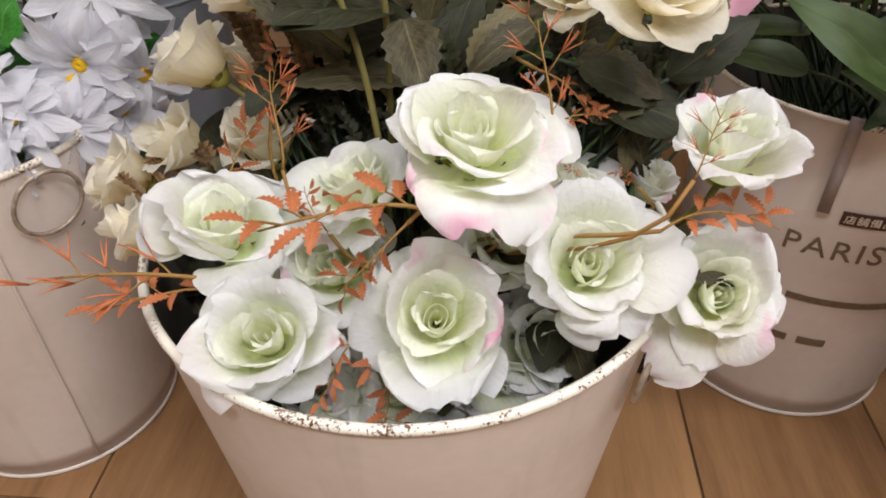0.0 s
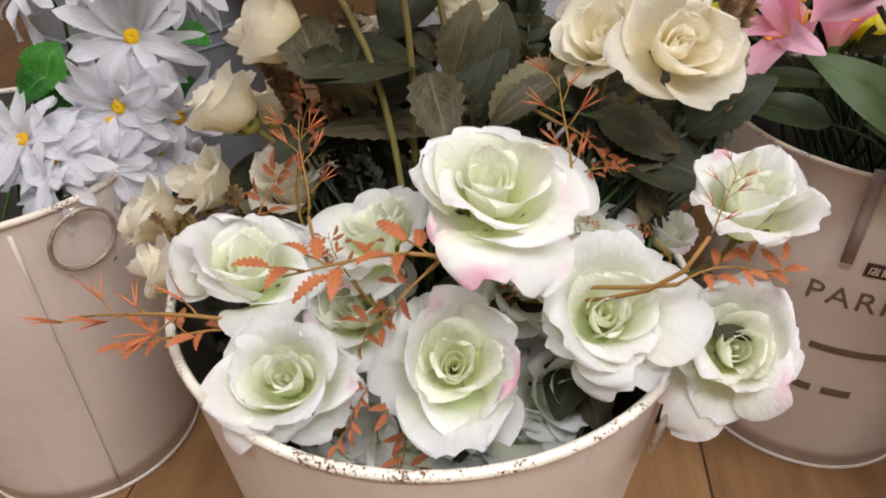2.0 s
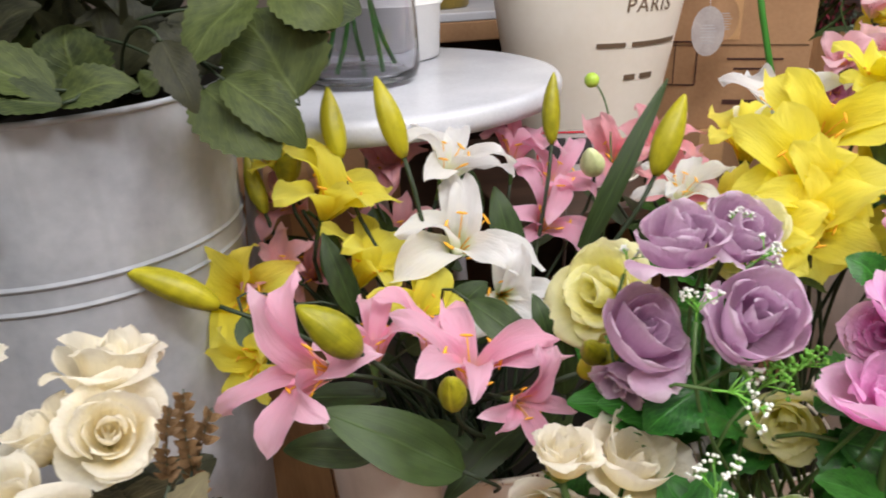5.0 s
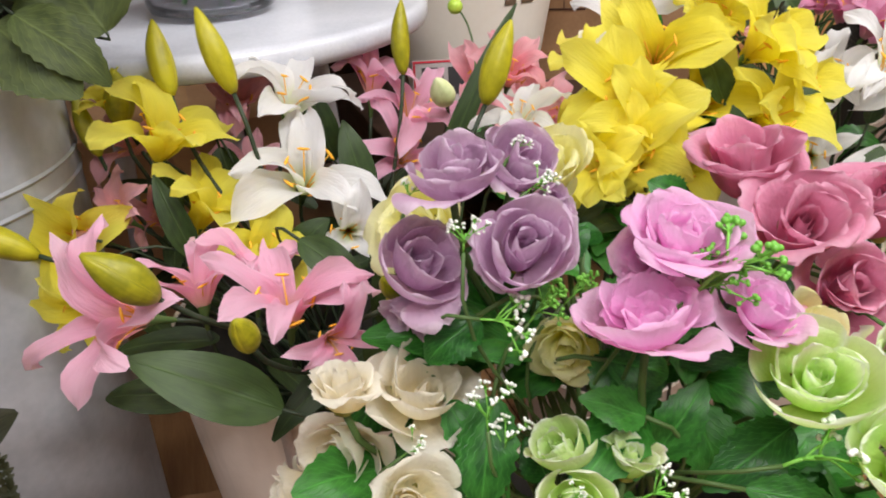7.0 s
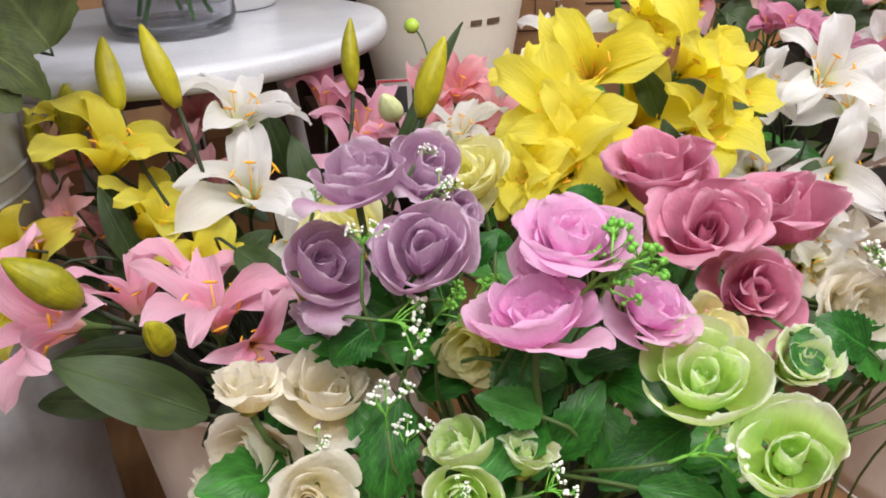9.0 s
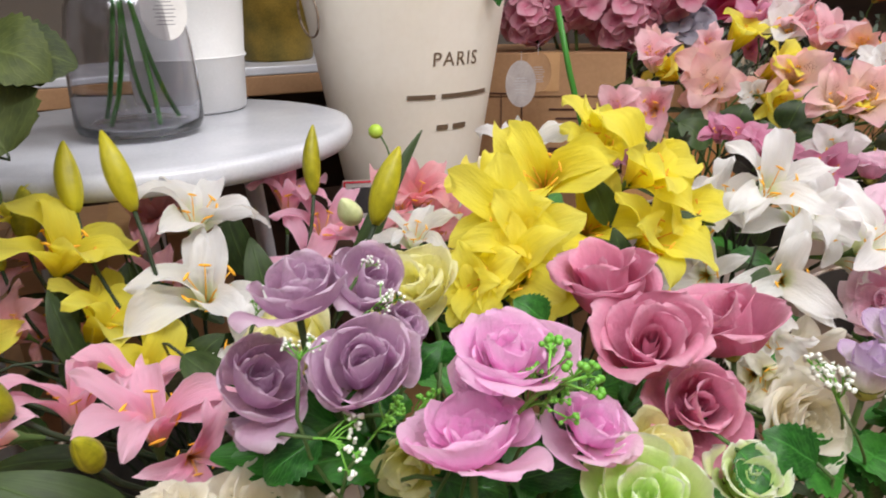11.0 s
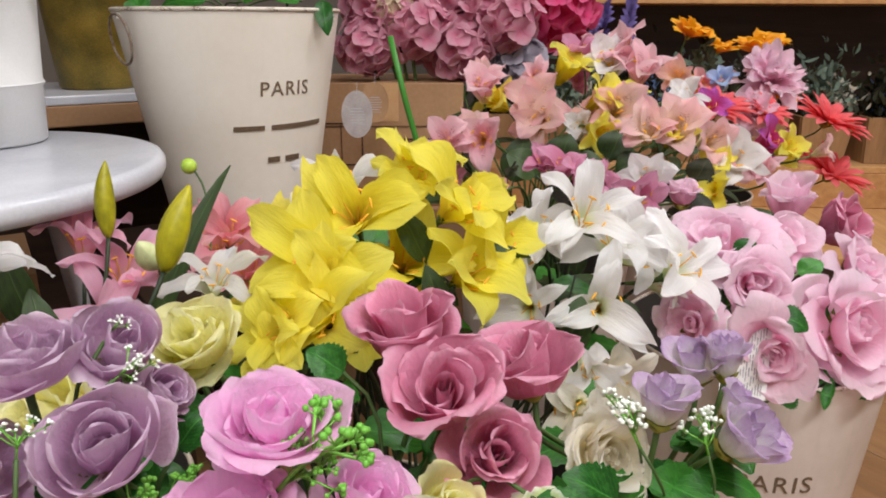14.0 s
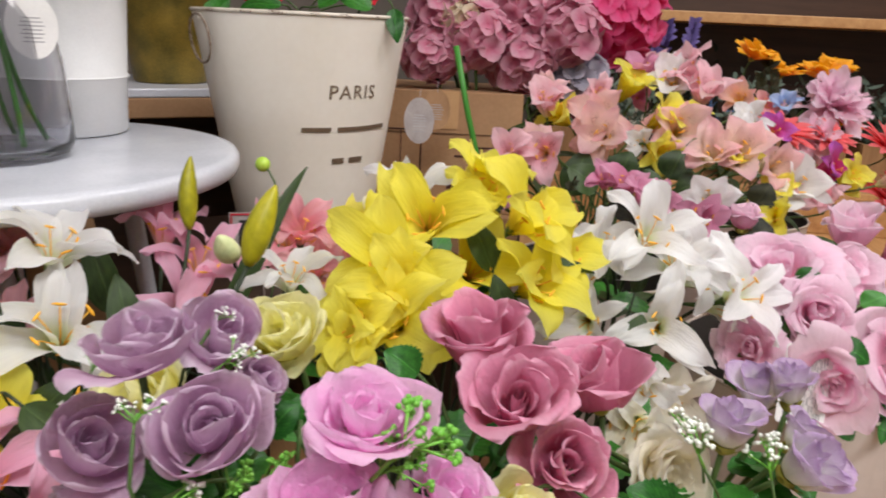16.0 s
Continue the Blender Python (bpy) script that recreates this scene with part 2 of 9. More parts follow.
OLIVE = leaf_material("olive_leaf", lin(58, 54, 38), lin(104, 96, 68), 0.6)
GREYLEAF = leaf_material("grey_green_leaf", lin(44, 56, 26), lin(82, 94, 46), 0.6)
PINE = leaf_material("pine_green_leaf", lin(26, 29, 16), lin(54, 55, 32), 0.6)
TUBSTEM = leaf_material("olive_stem", lin(70, 66, 34), lin(104, 96, 50), 0.55)
RUST = leaf_material("rust_orange_leaf", lin(136, 78, 44), lin(186, 112, 72), 0.55, trans=0.25)
BUDSKIN = leaf_material("lily_bud_skin", lin(112, 112, 20), lin(176, 168, 34), 0.4, parallel=True, trans=0.05)
BUDWHITE = leaf_material("pale_bud_skin", lin(184, 198, 128), lin(218, 224, 178), 0.45, parallel=True, trans=0.1)
ANTHER = plain_material("orange_anther", lin(228, 158, 30), lin(246, 190, 62), 0.7, 60)
DISC = plain_material("daisy_disc", lin(210, 150, 10), lin(244, 200, 30), 0.8, 200, bump=0.6)
SPRAYGREEN = plain_material("light_green_plastic", lin(92, 160, 50), lin(130, 196, 80), 0.4, 40)
BERRY = plain_material("white_berry", lin(222, 228, 216), lin(244, 246, 240), 0.35, 60)
GREENBALL = plain_material("green_ball", lin(160, 196, 60), lin(190, 220, 90), 0.4, 60)
CREAMTIN = enamel_material("cream_enamel", lin(204, 192, 183), lin(222, 211, 203))
THINRIM = enamel_material("cream_rim_light_wear", lin(206, 196, 180), lin(222, 213, 200), rust=0.25)
CREAMRIM = enamel_material("cream_rim_worn", lin(220, 214, 200), lin(232, 226, 214), rust=0.45)
# bucket lining: the dark of the deep inside is put into its colour
INNERSHADE = plain_material("bucket_inside_shade", lin(64, 60, 56), lin(84, 80, 74), 0.6)
ZINC = enamel_material("whitewashed_zinc", lin(142, 147, 154), lin(186, 189, 195))
DARKZINC = enamel_material("grey_zinc", lin(112, 116, 122), lin(138, 142, 148))
RUSTWIRE = plain_material("rusty_wire", lin(120, 96, 74), lin(196, 186, 172), 0.5, 80, metal=0.4)
CHROME = plain_material("aged_ring_metal", lin(150, 140, 120), lin(196, 188, 170), 0.3, 60, metal=0.8)
INK = plain_material("brown_ink", lin(96, 78, 60), lin(128, 108, 88), 0.6, 200)
DARKINK = plain_material("dark_brown_print", lin(62, 36, 32), lin(80, 50, 44), 0.5)
PALEPRINT = plain_material("pale_print", lin(214, 196, 176), lin(230, 214, 196), 0.5)
TAGWHITE = plain_material("tag_card", lin(222, 220, 218), lin(236, 234, 232), 0.5)
SIGNCARD = plain_material("sign_card", lin(150, 142, 140), lin(180, 172, 170), 0.35)
TAGPRINT = plain_material("tag_print_grey", lin(150, 148, 152), lin(184, 182, 186), 0.6)
REDPRINT = plain_material("red_print", lin(170, 20, 40), lin(196, 30, 54), 0.5)
BLACKPRINT = plain_material("black_print", lin(26, 24, 26), lin(44, 40, 42), 0.5)
TABLEWHITE = plain_material("white_lacquer", lin(178, 181, 190), lin(208, 210, 217), 0.22, 7, bump=0.05)
POTWHITE = plain_material("white_ceramic", lin(226, 226, 226), lin(240, 240, 240), 0.45, 12, bump=0.05)
GOLDPOT = plain_material("antique_gold", lin(90, 84, 40), lin(170, 140, 60), 0.4, 14, metal=0.5)
TILE = wood_material("floor_tile", lin(122, 88, 58), lin(160, 122, 84), (12, 1.2, 1), 0.3, 3.0)
GROUT = plain_material("floor_joint", lin(96, 70, 48), lin(116, 86, 60), 0.8)
CARD = plain_material("brown_cardboard", lin(150, 114, 82), lin(176, 138, 102), 0.8, 6, fine=120)
TAPE = plain_material("packing_tape", lin(190, 150, 108), lin(206, 166, 122), 0.25)
PALEWOOD = wood_material("pale_pine", lin(176, 124, 76), lin(212, 166, 112), (14, 1, 14), 0.5, 2.5)
CRATEWOOD = wood_material("weathered_crate", lin(134, 100, 68), lin(176, 138, 98), (14, 14, 1), 0.6, 2.5)
DARKWOOD = wood_material("dark_shelf_wood", lin(52, 36, 28), lin(78, 56, 44), (1, 14, 14), 0.5, 2.5)
# unseen west and south walls: tone set by how much fill they bounce
FILLWALL = plain_material("fill_wall_tone", lin(150, 145, 139), lin(166, 161, 155), 0.85, 3)
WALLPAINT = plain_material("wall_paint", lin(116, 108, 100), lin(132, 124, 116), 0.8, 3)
CEILING = plain_material("ceiling_paint", lin(225, 222, 215), lin(236, 233, 228), 0.9, 3)
RIBBON = plain_material("grey_ribbon", lin(150, 138, 136), lin(176, 164, 160), 0.35)
SAGE = leaf_material("sage_leaf", lin(86, 104, 92), lin(128, 146, 130), 0.6)
HYDRA = petal_material("hydrangea_floret", lin(214, 118, 148), lin(226, 152, 176), lin(234, 182, 198))
HYDRACREAM = petal_material("cream_hydrangea_floret", lin(220, 200, 160), lin(236, 220, 190), lin(238, 226, 204))
HOTPINK = petal_material("hot_pink_petal", lin(200, 30, 90), lin(232, 74, 136), lin(238, 110, 160))
GLASS = None


def glass_material():
    n = Nodes("smoke_glass")
    p = n.node("BsdfPrincipled", Roughness=0.03, IOR=1.45)
    p.inputs["Base Color"].default_value = (0.80, 0.80, 0.83, 1)
    p.inputs["Transmission Weight"].default_value = 1.0
    return n.done(p.outputs[0])


GLASS = glass_material()
GLOW = Nodes("lamp_diffuser")
_e = GLOW.node("Emission", Strength=1.0)
_e.inputs[0].default_value = (1, 0.95, 0.88, 1)
GLOW = GLOW.done(_e.outputs[0])


# ---- mesh helpers ----
def mesh_of(name, verts, faces, material, uvs=None, smooth=True):
    me = bpy.data.meshes.new(name)
    me.from_pydata([tuple(v) for v in verts], [], faces)
    if material:
        me.materials.append(material)
    if uvs is not None:
        lay = me.uv_layers.new(name="uv")
        idx = np.empty(len(me.loops), dtype=np.int32)
        me.loops.foreach_get("vertex_index", idx)
        lay.data.foreach_set("uv", np.asarray(uvs, dtype=np.float32)[idx].ravel())
    if smooth:
        me.polygons.foreach_set("use_smooth", [True] * len(me.polygons))
    me.update()
    return me


def grid_faces(nu, nv, start=0, wrap=False):
    out = []
    cols = nv if wrap else nv - 1
    for i in range(nu - 1):
        for j in range(cols):
            a, b = start + i * nv + j, start + i * nv + (j + 1) % nv
            out.append((a, b, b + nv, a + nv))
    return out


def child(name, me, parent, m=None, label=""):
    ob = new(name, me)
    ob.parent = parent
    if m is not None:
        ob.matrix_basis = m
    if label:
        ob["label"] = label
    return ob


def thing(name, m, label, category, group="", kind=""):
    ob = new(name)
    ob.empty_display_size = 0.02
    ob.matrix_basis = m
    return tagged(ob, label, category, group, kind)


def lathe(profile, seg=48, cap=False):
    """Rings of (radius, height), turned round z."""
    verts, faces = [], []
    for r, z in profile:
        for k in range(seg):
            a = 2 * math.pi * k / seg
            verts.append((r * math.cos(a), r * math.sin(a), z))
    faces = grid_faces(len(profile), seg, 0, True)
    if cap:
        faces.append(tuple(reversed(range(seg))))
        n0 = (len(profile) - 1) * seg
        faces.append(tuple(range(n0, n0 + seg)))
    return verts, faces


def tube(points, radii, seg=7):
    """A round tube through points."""
    pts = [Vector(p) for p in points]
    verts = []
    side = None
    for i, p in enumerate(pts):
        d = (pts[min(i + 1, len(pts) - 1)] - pts[max(i - 1, 0)]).normalized()
        if side is None:
            side = d.orthogonal().normalized()
        side = (side - d * side.dot(d)).normalized()
        up = d.cross(side)
        r = radii[i] if isinstance(radii, (list, tuple)) else radii
        for k in range(seg):
            a = 2 * math.pi * k / seg
            verts.append(p + r * (math.cos(a) * side + math.sin(a) * up))
    faces = grid_faces(len(pts), seg, 0, True)
    faces.append(tuple(reversed(range(seg))))
    n0 = (len(pts) - 1) * seg
    faces.append(tuple(range(n0, n0 + seg)))
    return verts, faces


def bezier(a, b, c, d, n=9):
    a, b, c, d = map(Vector, (a, b, c, d))
    return [(1 - t) ** 3 * a + 3 * t * (1 - t) ** 2 * b + 3 * t * t * (1 - t) * c + t ** 3 * d for t in [i / (n - 1) for i in range(n)]]


def box_mesh(name, sx, sy, sz, material, bevel=0.003):
    bm = bmesh.new()
    bmesh.ops.create_cube(bm, size=1.0)
    bmesh.ops.scale(bm, vec=(sx, sy, sz), verts=bm.verts)
    if bevel:
        bmesh.ops.bevel(bm, geom=list(bm.edges), offset=bevel, segments=2, affect="EDGES", profile=0.5)
    me = bpy.data.meshes.new(name)
    bm.to_mesh(me)
    bm.free()
    me.materials.append(material)
    return me


def merge(parts):
    verts, faces, uvs = [], [], []
    for p in parts:
        n = len(verts)
        verts += list(p[0])
        faces += [tuple(i + n for i in f) for f in p[1]]
        uvs += list(p[2]) if len(p) > 2 else [(0.5, 0.5)] * len(p[0])
    return verts, faces, uvs


def moved(part, m):
    return ([m @ Vector(v) for v in part[0]], part[1], *part[2:])


def facing(axis, spin=0.0):
    """The turn that brings z onto axis."""
    return Vector(axis).normalized().to_track_quat("Z", "Y").to_matrix().to_4x4() @ Matrix.Rotation(spin, 4, "Z")


# ---- petals ----
def wrap_petal(r0, r1, h, dphi, curl=0.1, close=0.0, power=0.6, seed=0, ruffle=0.03, nu=12, nv=15, notch=0.0):
    """A round petal that wraps the z axis: radius r0 at the foot, r1 at the lip, h high, 2*dphi wide, its lip curled out or (close) drawn in."""
    rng = random.Random(seed * 13 + 5)
    ph = [rng.uniform(0, 6.3) for _ in range(5)]
    skew = rng.uniform(-0.10, 0.10)
    roll = rng.uniform(0.5, 1.5)
    lobe = rng.uniform(-0.05, 0.08)
    verts, uvs = [], []
    for i in range(nu):
        u = 1 - (1 - i / (nu - 1)) ** 1.6
        if u < 0.6:
            w = 0.40 + 0.60 * math.sin(u / 0.6 * math.pi / 2)
        else:
            w = math.sqrt(max(0.0, 1 - ((u - 0.6) / 0.425) ** 2.3))
        for j in range(nv):
            v = -1 + 2 * j / (nv - 1)
            top = u * (1 - 0.07 * v * v * u) * (1 + skew * v * u) * (1 - notch * math.exp(-(v / 0.2) ** 2) * u)
            top += 0.018 * u ** 6 * (math.sin(9 * v + ph[3]) + 0.7 * math.sin(17 * v + ph[4]))
            a = v * dphi * w
            r = (r0 + (r1 - r0) * max(top, 0.0) ** power) * (1 - close * top * top)
            z = h * top
            c = max(0.0, top - 0.60 + 0.10 * v * v) / 0.40
            r += curl * roll * c ** 1.6 * 0.85
            z -= curl * roll * 0.85 * c ** 2.2
            edge = u * u * (0.25 + 0.75 * abs(v))
            r += ruffle * edge * (math.sin(2.3 * v + ph[0]) + 0.55 * math.sin(5.1 * v + ph[1] + 2 * u) + 0.22 * math.sin(10.5 * v + ph[3]))
            z += ruffle * edge * 0.8 * math.sin(3.6 * v + ph[2])
            r += lobe * abs(v) ** 3 * math.sin(math.pi * min(1.0, u))
            verts.append((r * math.cos(a), r * math.sin(a), z))
            uvs.append((0.5 + 0.5 * v * w, u))
    return verts, grid_faces(nu, nv), uvs


def rolled_heart(h, r, turns=2.3, seed=0):
    """The rolled heart of a rose: one strip wound round the axis, its lip waved."""
    rng = random.Random(seed)
    p = [rng.uniform(0, 6.3) for _ in range(3)]
    verts, uvs = [], []
    n, m = 44, 7
    for i in range(n):
        q = i / (n - 1)
        a = q * turns * 2 * math.pi
        for j in range(m):
            u = j / (m - 1)
            rad = r * (0.10 + 0.90 * q ** 0.8) * (0.45 + 0.55 * math.sin(u * 2.2)) * (1 + 0.14 * math.sin(2 * a + p[0]))
            z = 0.08 + (h - 0.08) * u * (0.90 + 0.10 * math.sin(1.7 * a + p[1]) + 0.05 * math.sin(4.3 * a + p[2]))
            verts.append((rad * math.cos(a), rad * math.sin(a), z))
            uvs.append(((q * turns) % 1.0 * 0.8 + 0.1, 0.15 + 0.6 * u))
    return verts, grid_faces(n, m), uvs


def lily_petal(length, width, start, end, tip=25.0, knee=0.5, wave=0.04, seed=0, nu=14, nv=9, r0=0.035):
    """A trumpet lily's petal along +x: it rises steeply at start degrees off the axis, flares to end at the knee and turns over by tip at its point."""
    rng = random.Random(seed * 7 + 1)
    ph = [rng.uniform(0, 6.3) for _ in range(3)]
    side = rng.uniform(-0.10, 0.10)
    verts, uvs = [], []
    x, z = r0, 0.0
    step = length / (nu - 1)
    for i in range(nu):
        u = i / (nu - 1)
        k = min(1.0, max(0.0, (u - knee + 0.32) / 0.64))
        ang = math.radians(start + (end - start) * k * k * (3 - 2 * k) + tip * max(0.0, (u - 0.6) / 0.4) ** 1.5)
        if u < 0.6:
            w = width * (0.26 + 0.74 * math.sin(u / 0.6 * math.pi / 2) ** 1.2)
        else:
            w = width * max(0.03, 1 - ((u - 0.6) / 0.4) ** 2.1) ** 0.85
        nx, nz = -math.cos(ang), math.sin(ang)
        for j in range(nv):
            v = -1 + 2 * j / (nv - 1)
            lift = width * (0.75 * (1 - u) + 0.10) * v * v * (w / width) - 0.10 * width * math.exp(-(v / 0.22) ** 2) * math.sin(math.pi * u)
            lift += wave * u * v * v * (math.sin(9 * u + ph[0] + 2 * v) + 0.6 * math.sin(15 * u + ph[1] - 3 * v))
            verts.append((x + nx * lift, v * w + side * u * u * length * 0.5, z + nz * lift))
            uvs.append((0.5 + 0.5 * v * w / width, u))
        x += step * math.sin(ang)
        z += step * math.cos(ang)
    return verts, grid_faces(nu, nv), uvs


def blade_petal(length, width, start, bend, cup=0.15, tipw=1.0, seed=0, ruffle=0.015, nu=11, nv=7, r0=0.03, crease=0.03, shape=0.9):
    """A petal that leaves the axis at start degrees and bends by bend degrees towards its tip, along +x."""
    rng = random.Random(seed)
    ph = [rng.uniform(0, 6.3) for _ in range(3)]
    verts, uvs = [], []
    x, z, ang = r0, 0.0, math.radians(start)
    step = length / (nu - 1)
    for i in range(nu):
        u = i / (nu - 1)
        w = width * (math.sin(math.pi * (0.07 + 0.93 * u ** shape)) ** 0.75 if tipw >= 1 else math.sin(math.pi * (0.1 + 0.75 * u)) ** 0.6 * math.sqrt(1 - 0.9 * max(0.0, (u - 0.72) / 0.28) ** 2.4))
        if i == nu - 1 and tipw >= 1:
            w = width * 0.03
        a = ang
        nx, nz = -math.cos(a), math.sin(a)
        for j in range(nv):
            v = -1 + 2 * j / (nv - 1)
            lift = cup * width * (v * v) * (1 - 0.6 * u) - crease * width * math.exp(-(v / 0.25) ** 2) * (1 - u)
            lift += ruffle * u * abs(v) * math.sin(9 * u + ph[0] + 2 * v)
            verts.append((x + nx * lift, v * w, z + nz * lift))
            uvs.append((j / (nv - 1), u))
        ang += math.radians(bend) * (0.4 + 1.2 * u) / (nu - 1)
        x += step * math.sin(ang)
        z += step * math.cos(ang)
    return verts, grid_faces(nu, nv), uvs


def leaf_shape(length, width, fold=0.25, droop=0.5, serrate=0.0, nu=13, nv=5, seed=0):
    """A leaf along +x, folded on its midrib and drooping; serrate gives toothed edges."""
    rng = random.Random(seed)
    tw = rng.uniform(-0.3, 0.3)
    verts, uvs = [], []
    x, z, ang = 0.0, 0.0, 0.25
    for i in range(nu):
        u = i / (nu - 1)
        w = width * math.sin(math.pi * (0.03 + 0.96 * u ** 0.8)) ** 0.8 + 0.0008
        if serrate:
            w *= 1 + serrate * (1 if i % 2 else -1)
        for j in range(nv):
            v = -1 + 2 * j / (nv - 1)
            off = fold * w * abs(v) - 0.1 * w * math.sin(7 * u + 3 * v)
            verts.append((x - math.sin(ang) * off, v * w * math.cos(tw * u), z + math.cos(ang) * off + v * w * math.sin(tw * u)))
            uvs.append((j / (nv - 1), u))
        ang -= droop / (nu - 1) * 2 * u + droop * 0.3 / (nu - 1)
        x += length / (nu - 1) * math.cos(ang)
        z += length / (nu - 1) * math.sin(ang)
    return verts, grid_faces(nu, nv), uvs


CACHE = {}


def cached(key, build, material):
    if key not in CACHE:
        p = build()
        CACHE[key] = mesh_of(key[0], p[0], p[1], material, p[2] if len(p) > 2 else None)
    return CACHE[key]


# ---- where the stems of each bunch stand ----
ROOT = {  # foot of each bunch
    "tub": (-0.035, 0.42, 0.10), "left": (-0.505, 0.565, 0.05), "lily": (0.417, 0.718, 0.05), "posy": (0.58, 0.42, 0.10),
    "yel": (0.78, 0.68, 0.10), "wht": (0.98, 0.66, 0.10), "peony": (1.27, 0.60, 0.10), "lis": (0.90, 0.42, 0.12), "als": (1.30, 1.00, 0.25),
    "far": (1.95, 1.20, 0.30), "tall": (0.036, 0.867, 0.15), "dark": (-0.51, 0.97, 0.15), "paris": (0.873, 1.39, 0.50),
}
BUNCH = {
    "tub": "in large cream bucket", "left": "in cream ring-handled bucket", "lily": "in lettered cream bucket", "posy": "among mixed roses",
    "yel": "among yellow lilies", "wht": "among white lilies", "peony": "in cream peony bucket", "lis": "beside mauve roses", "als": "in alstroemeria display",
    "far": "in back display", "tall": "in tall zinc bucket", "dark": "in grey zinc bucket", "paris": "in tall cream bucket",
}
COUNT = [0]


def stem_for(top, place, axis, root, r, material=None):
    """A bent stem from a flower's foot to the bunch's root, in the flower's own frame."""
    inv = top.matrix_basis.inverted()
    a, ax, b = Vector(place), Vector(axis).normalized(), Vector(root)
    COUNT[0] += 1
    rng = random.Random(COUNT[0])
    b = b + Vector((rng.uniform(-0.05, 0.05), rng.uniform(-0.05, 0.05), 0))
    k = (a - b).length
    pts = bezier(a, a - ax * k * 0.22, b + Vector((0, 0, k * 0.55)), b, 12)
    v, f = tube(pts, r, 6)
    v = [inv @ p for p in v]
    uv = [(0.5, 0.3)] * len(v)
    child("stem", mesh_of("stem", v, f, material or STEM, uv), top)


def petals_round(top, key, material, specs, scale, inner=None):
    """Rows of petals: (name, builder, count, first angle, tilt)."""
    for row, (variants, build, count, first, jitter) in enumerate(specs):
        sway = random.Random(COUNT[0] * 3 + row)
        lean = Matrix.Rotation(sway.uniform(-0.16, 0.16), 4, "X") @ Matrix.Rotation(sway.uniform(-0.16, 0.16), 4, "Y") @ Matrix.Rotation(sway.uniform(0, 1.2), 4, "Z")
        for k in range(count):
            COUNT[0] += 1
            rng = random.Random(COUNT[0] * 7 + 3)
            var = k % variants
            me = cached(("petal", key, row, var), lambda: build(var), inner if inner and row < 2 else material)
            s = scale * rng.uniform(1 - jitter, 1 + jitter)
            m = lean @ Matrix.Rotation(first + 2 * math.pi * k / count + rng.uniform(-0.25, 0.25), 4, "Z") @ Matrix.Rotation(rng.uniform(-jitter, jitter) * 1.7, 4, "Y") @ Matrix.Rotation(rng.uniform(-jitter, jitter), 4, "X") @ Matrix.Diagonal((s, s, s * rng.uniform(0.86, 1.10), 1))
            child("petal", me, top, m)


def calyx_on(top, scale, r=0.20, material=None):
    def build():
        parts = [lathe([(0.03, -0.22), (0.10, -0.20), (r, -0.06), (r * 0.9, 0.06)], 12)]
        parts = [(parts[0][0], parts[0][1], [(0.5, 0.5)] * len(parts[0][0]))]
        for k in range(5):
            parts.append(moved(blade_petal(0.42, 0.09, 62, -30, 0.2, seed=k, nu=6, nv=3, r0=r * 0.5), Matrix.Rotation(k * 1.2566, 4, "Z") @ Matrix.Translation((0, 0, -0.12))))
        return merge(parts)
    child("calyx", cached(("calyx", round(r, 2), (material or CALYX).name), build, material or CALYX), top, Matrix.Diagonal((scale, scale, scale, 1)))


NAMES = {
    "white": "white rose, green heart, pink edges", "cream": "cream silk rose", "lilac": "dusty lilac ruffled silk rose", "pink": "candy pink silk ranunculus rose",
    "mauve": "dusky mauve-pink silk rose", "lime": "lime green silk rose, pale edges", "lemon": "pale lemon yellow silk rose", "blush": "blush pink silk peony rose",
    "lisian": "lilac and white lisianthus", "red": "bright red silk rose", "crimson": "dark crimson velvet rose",
}


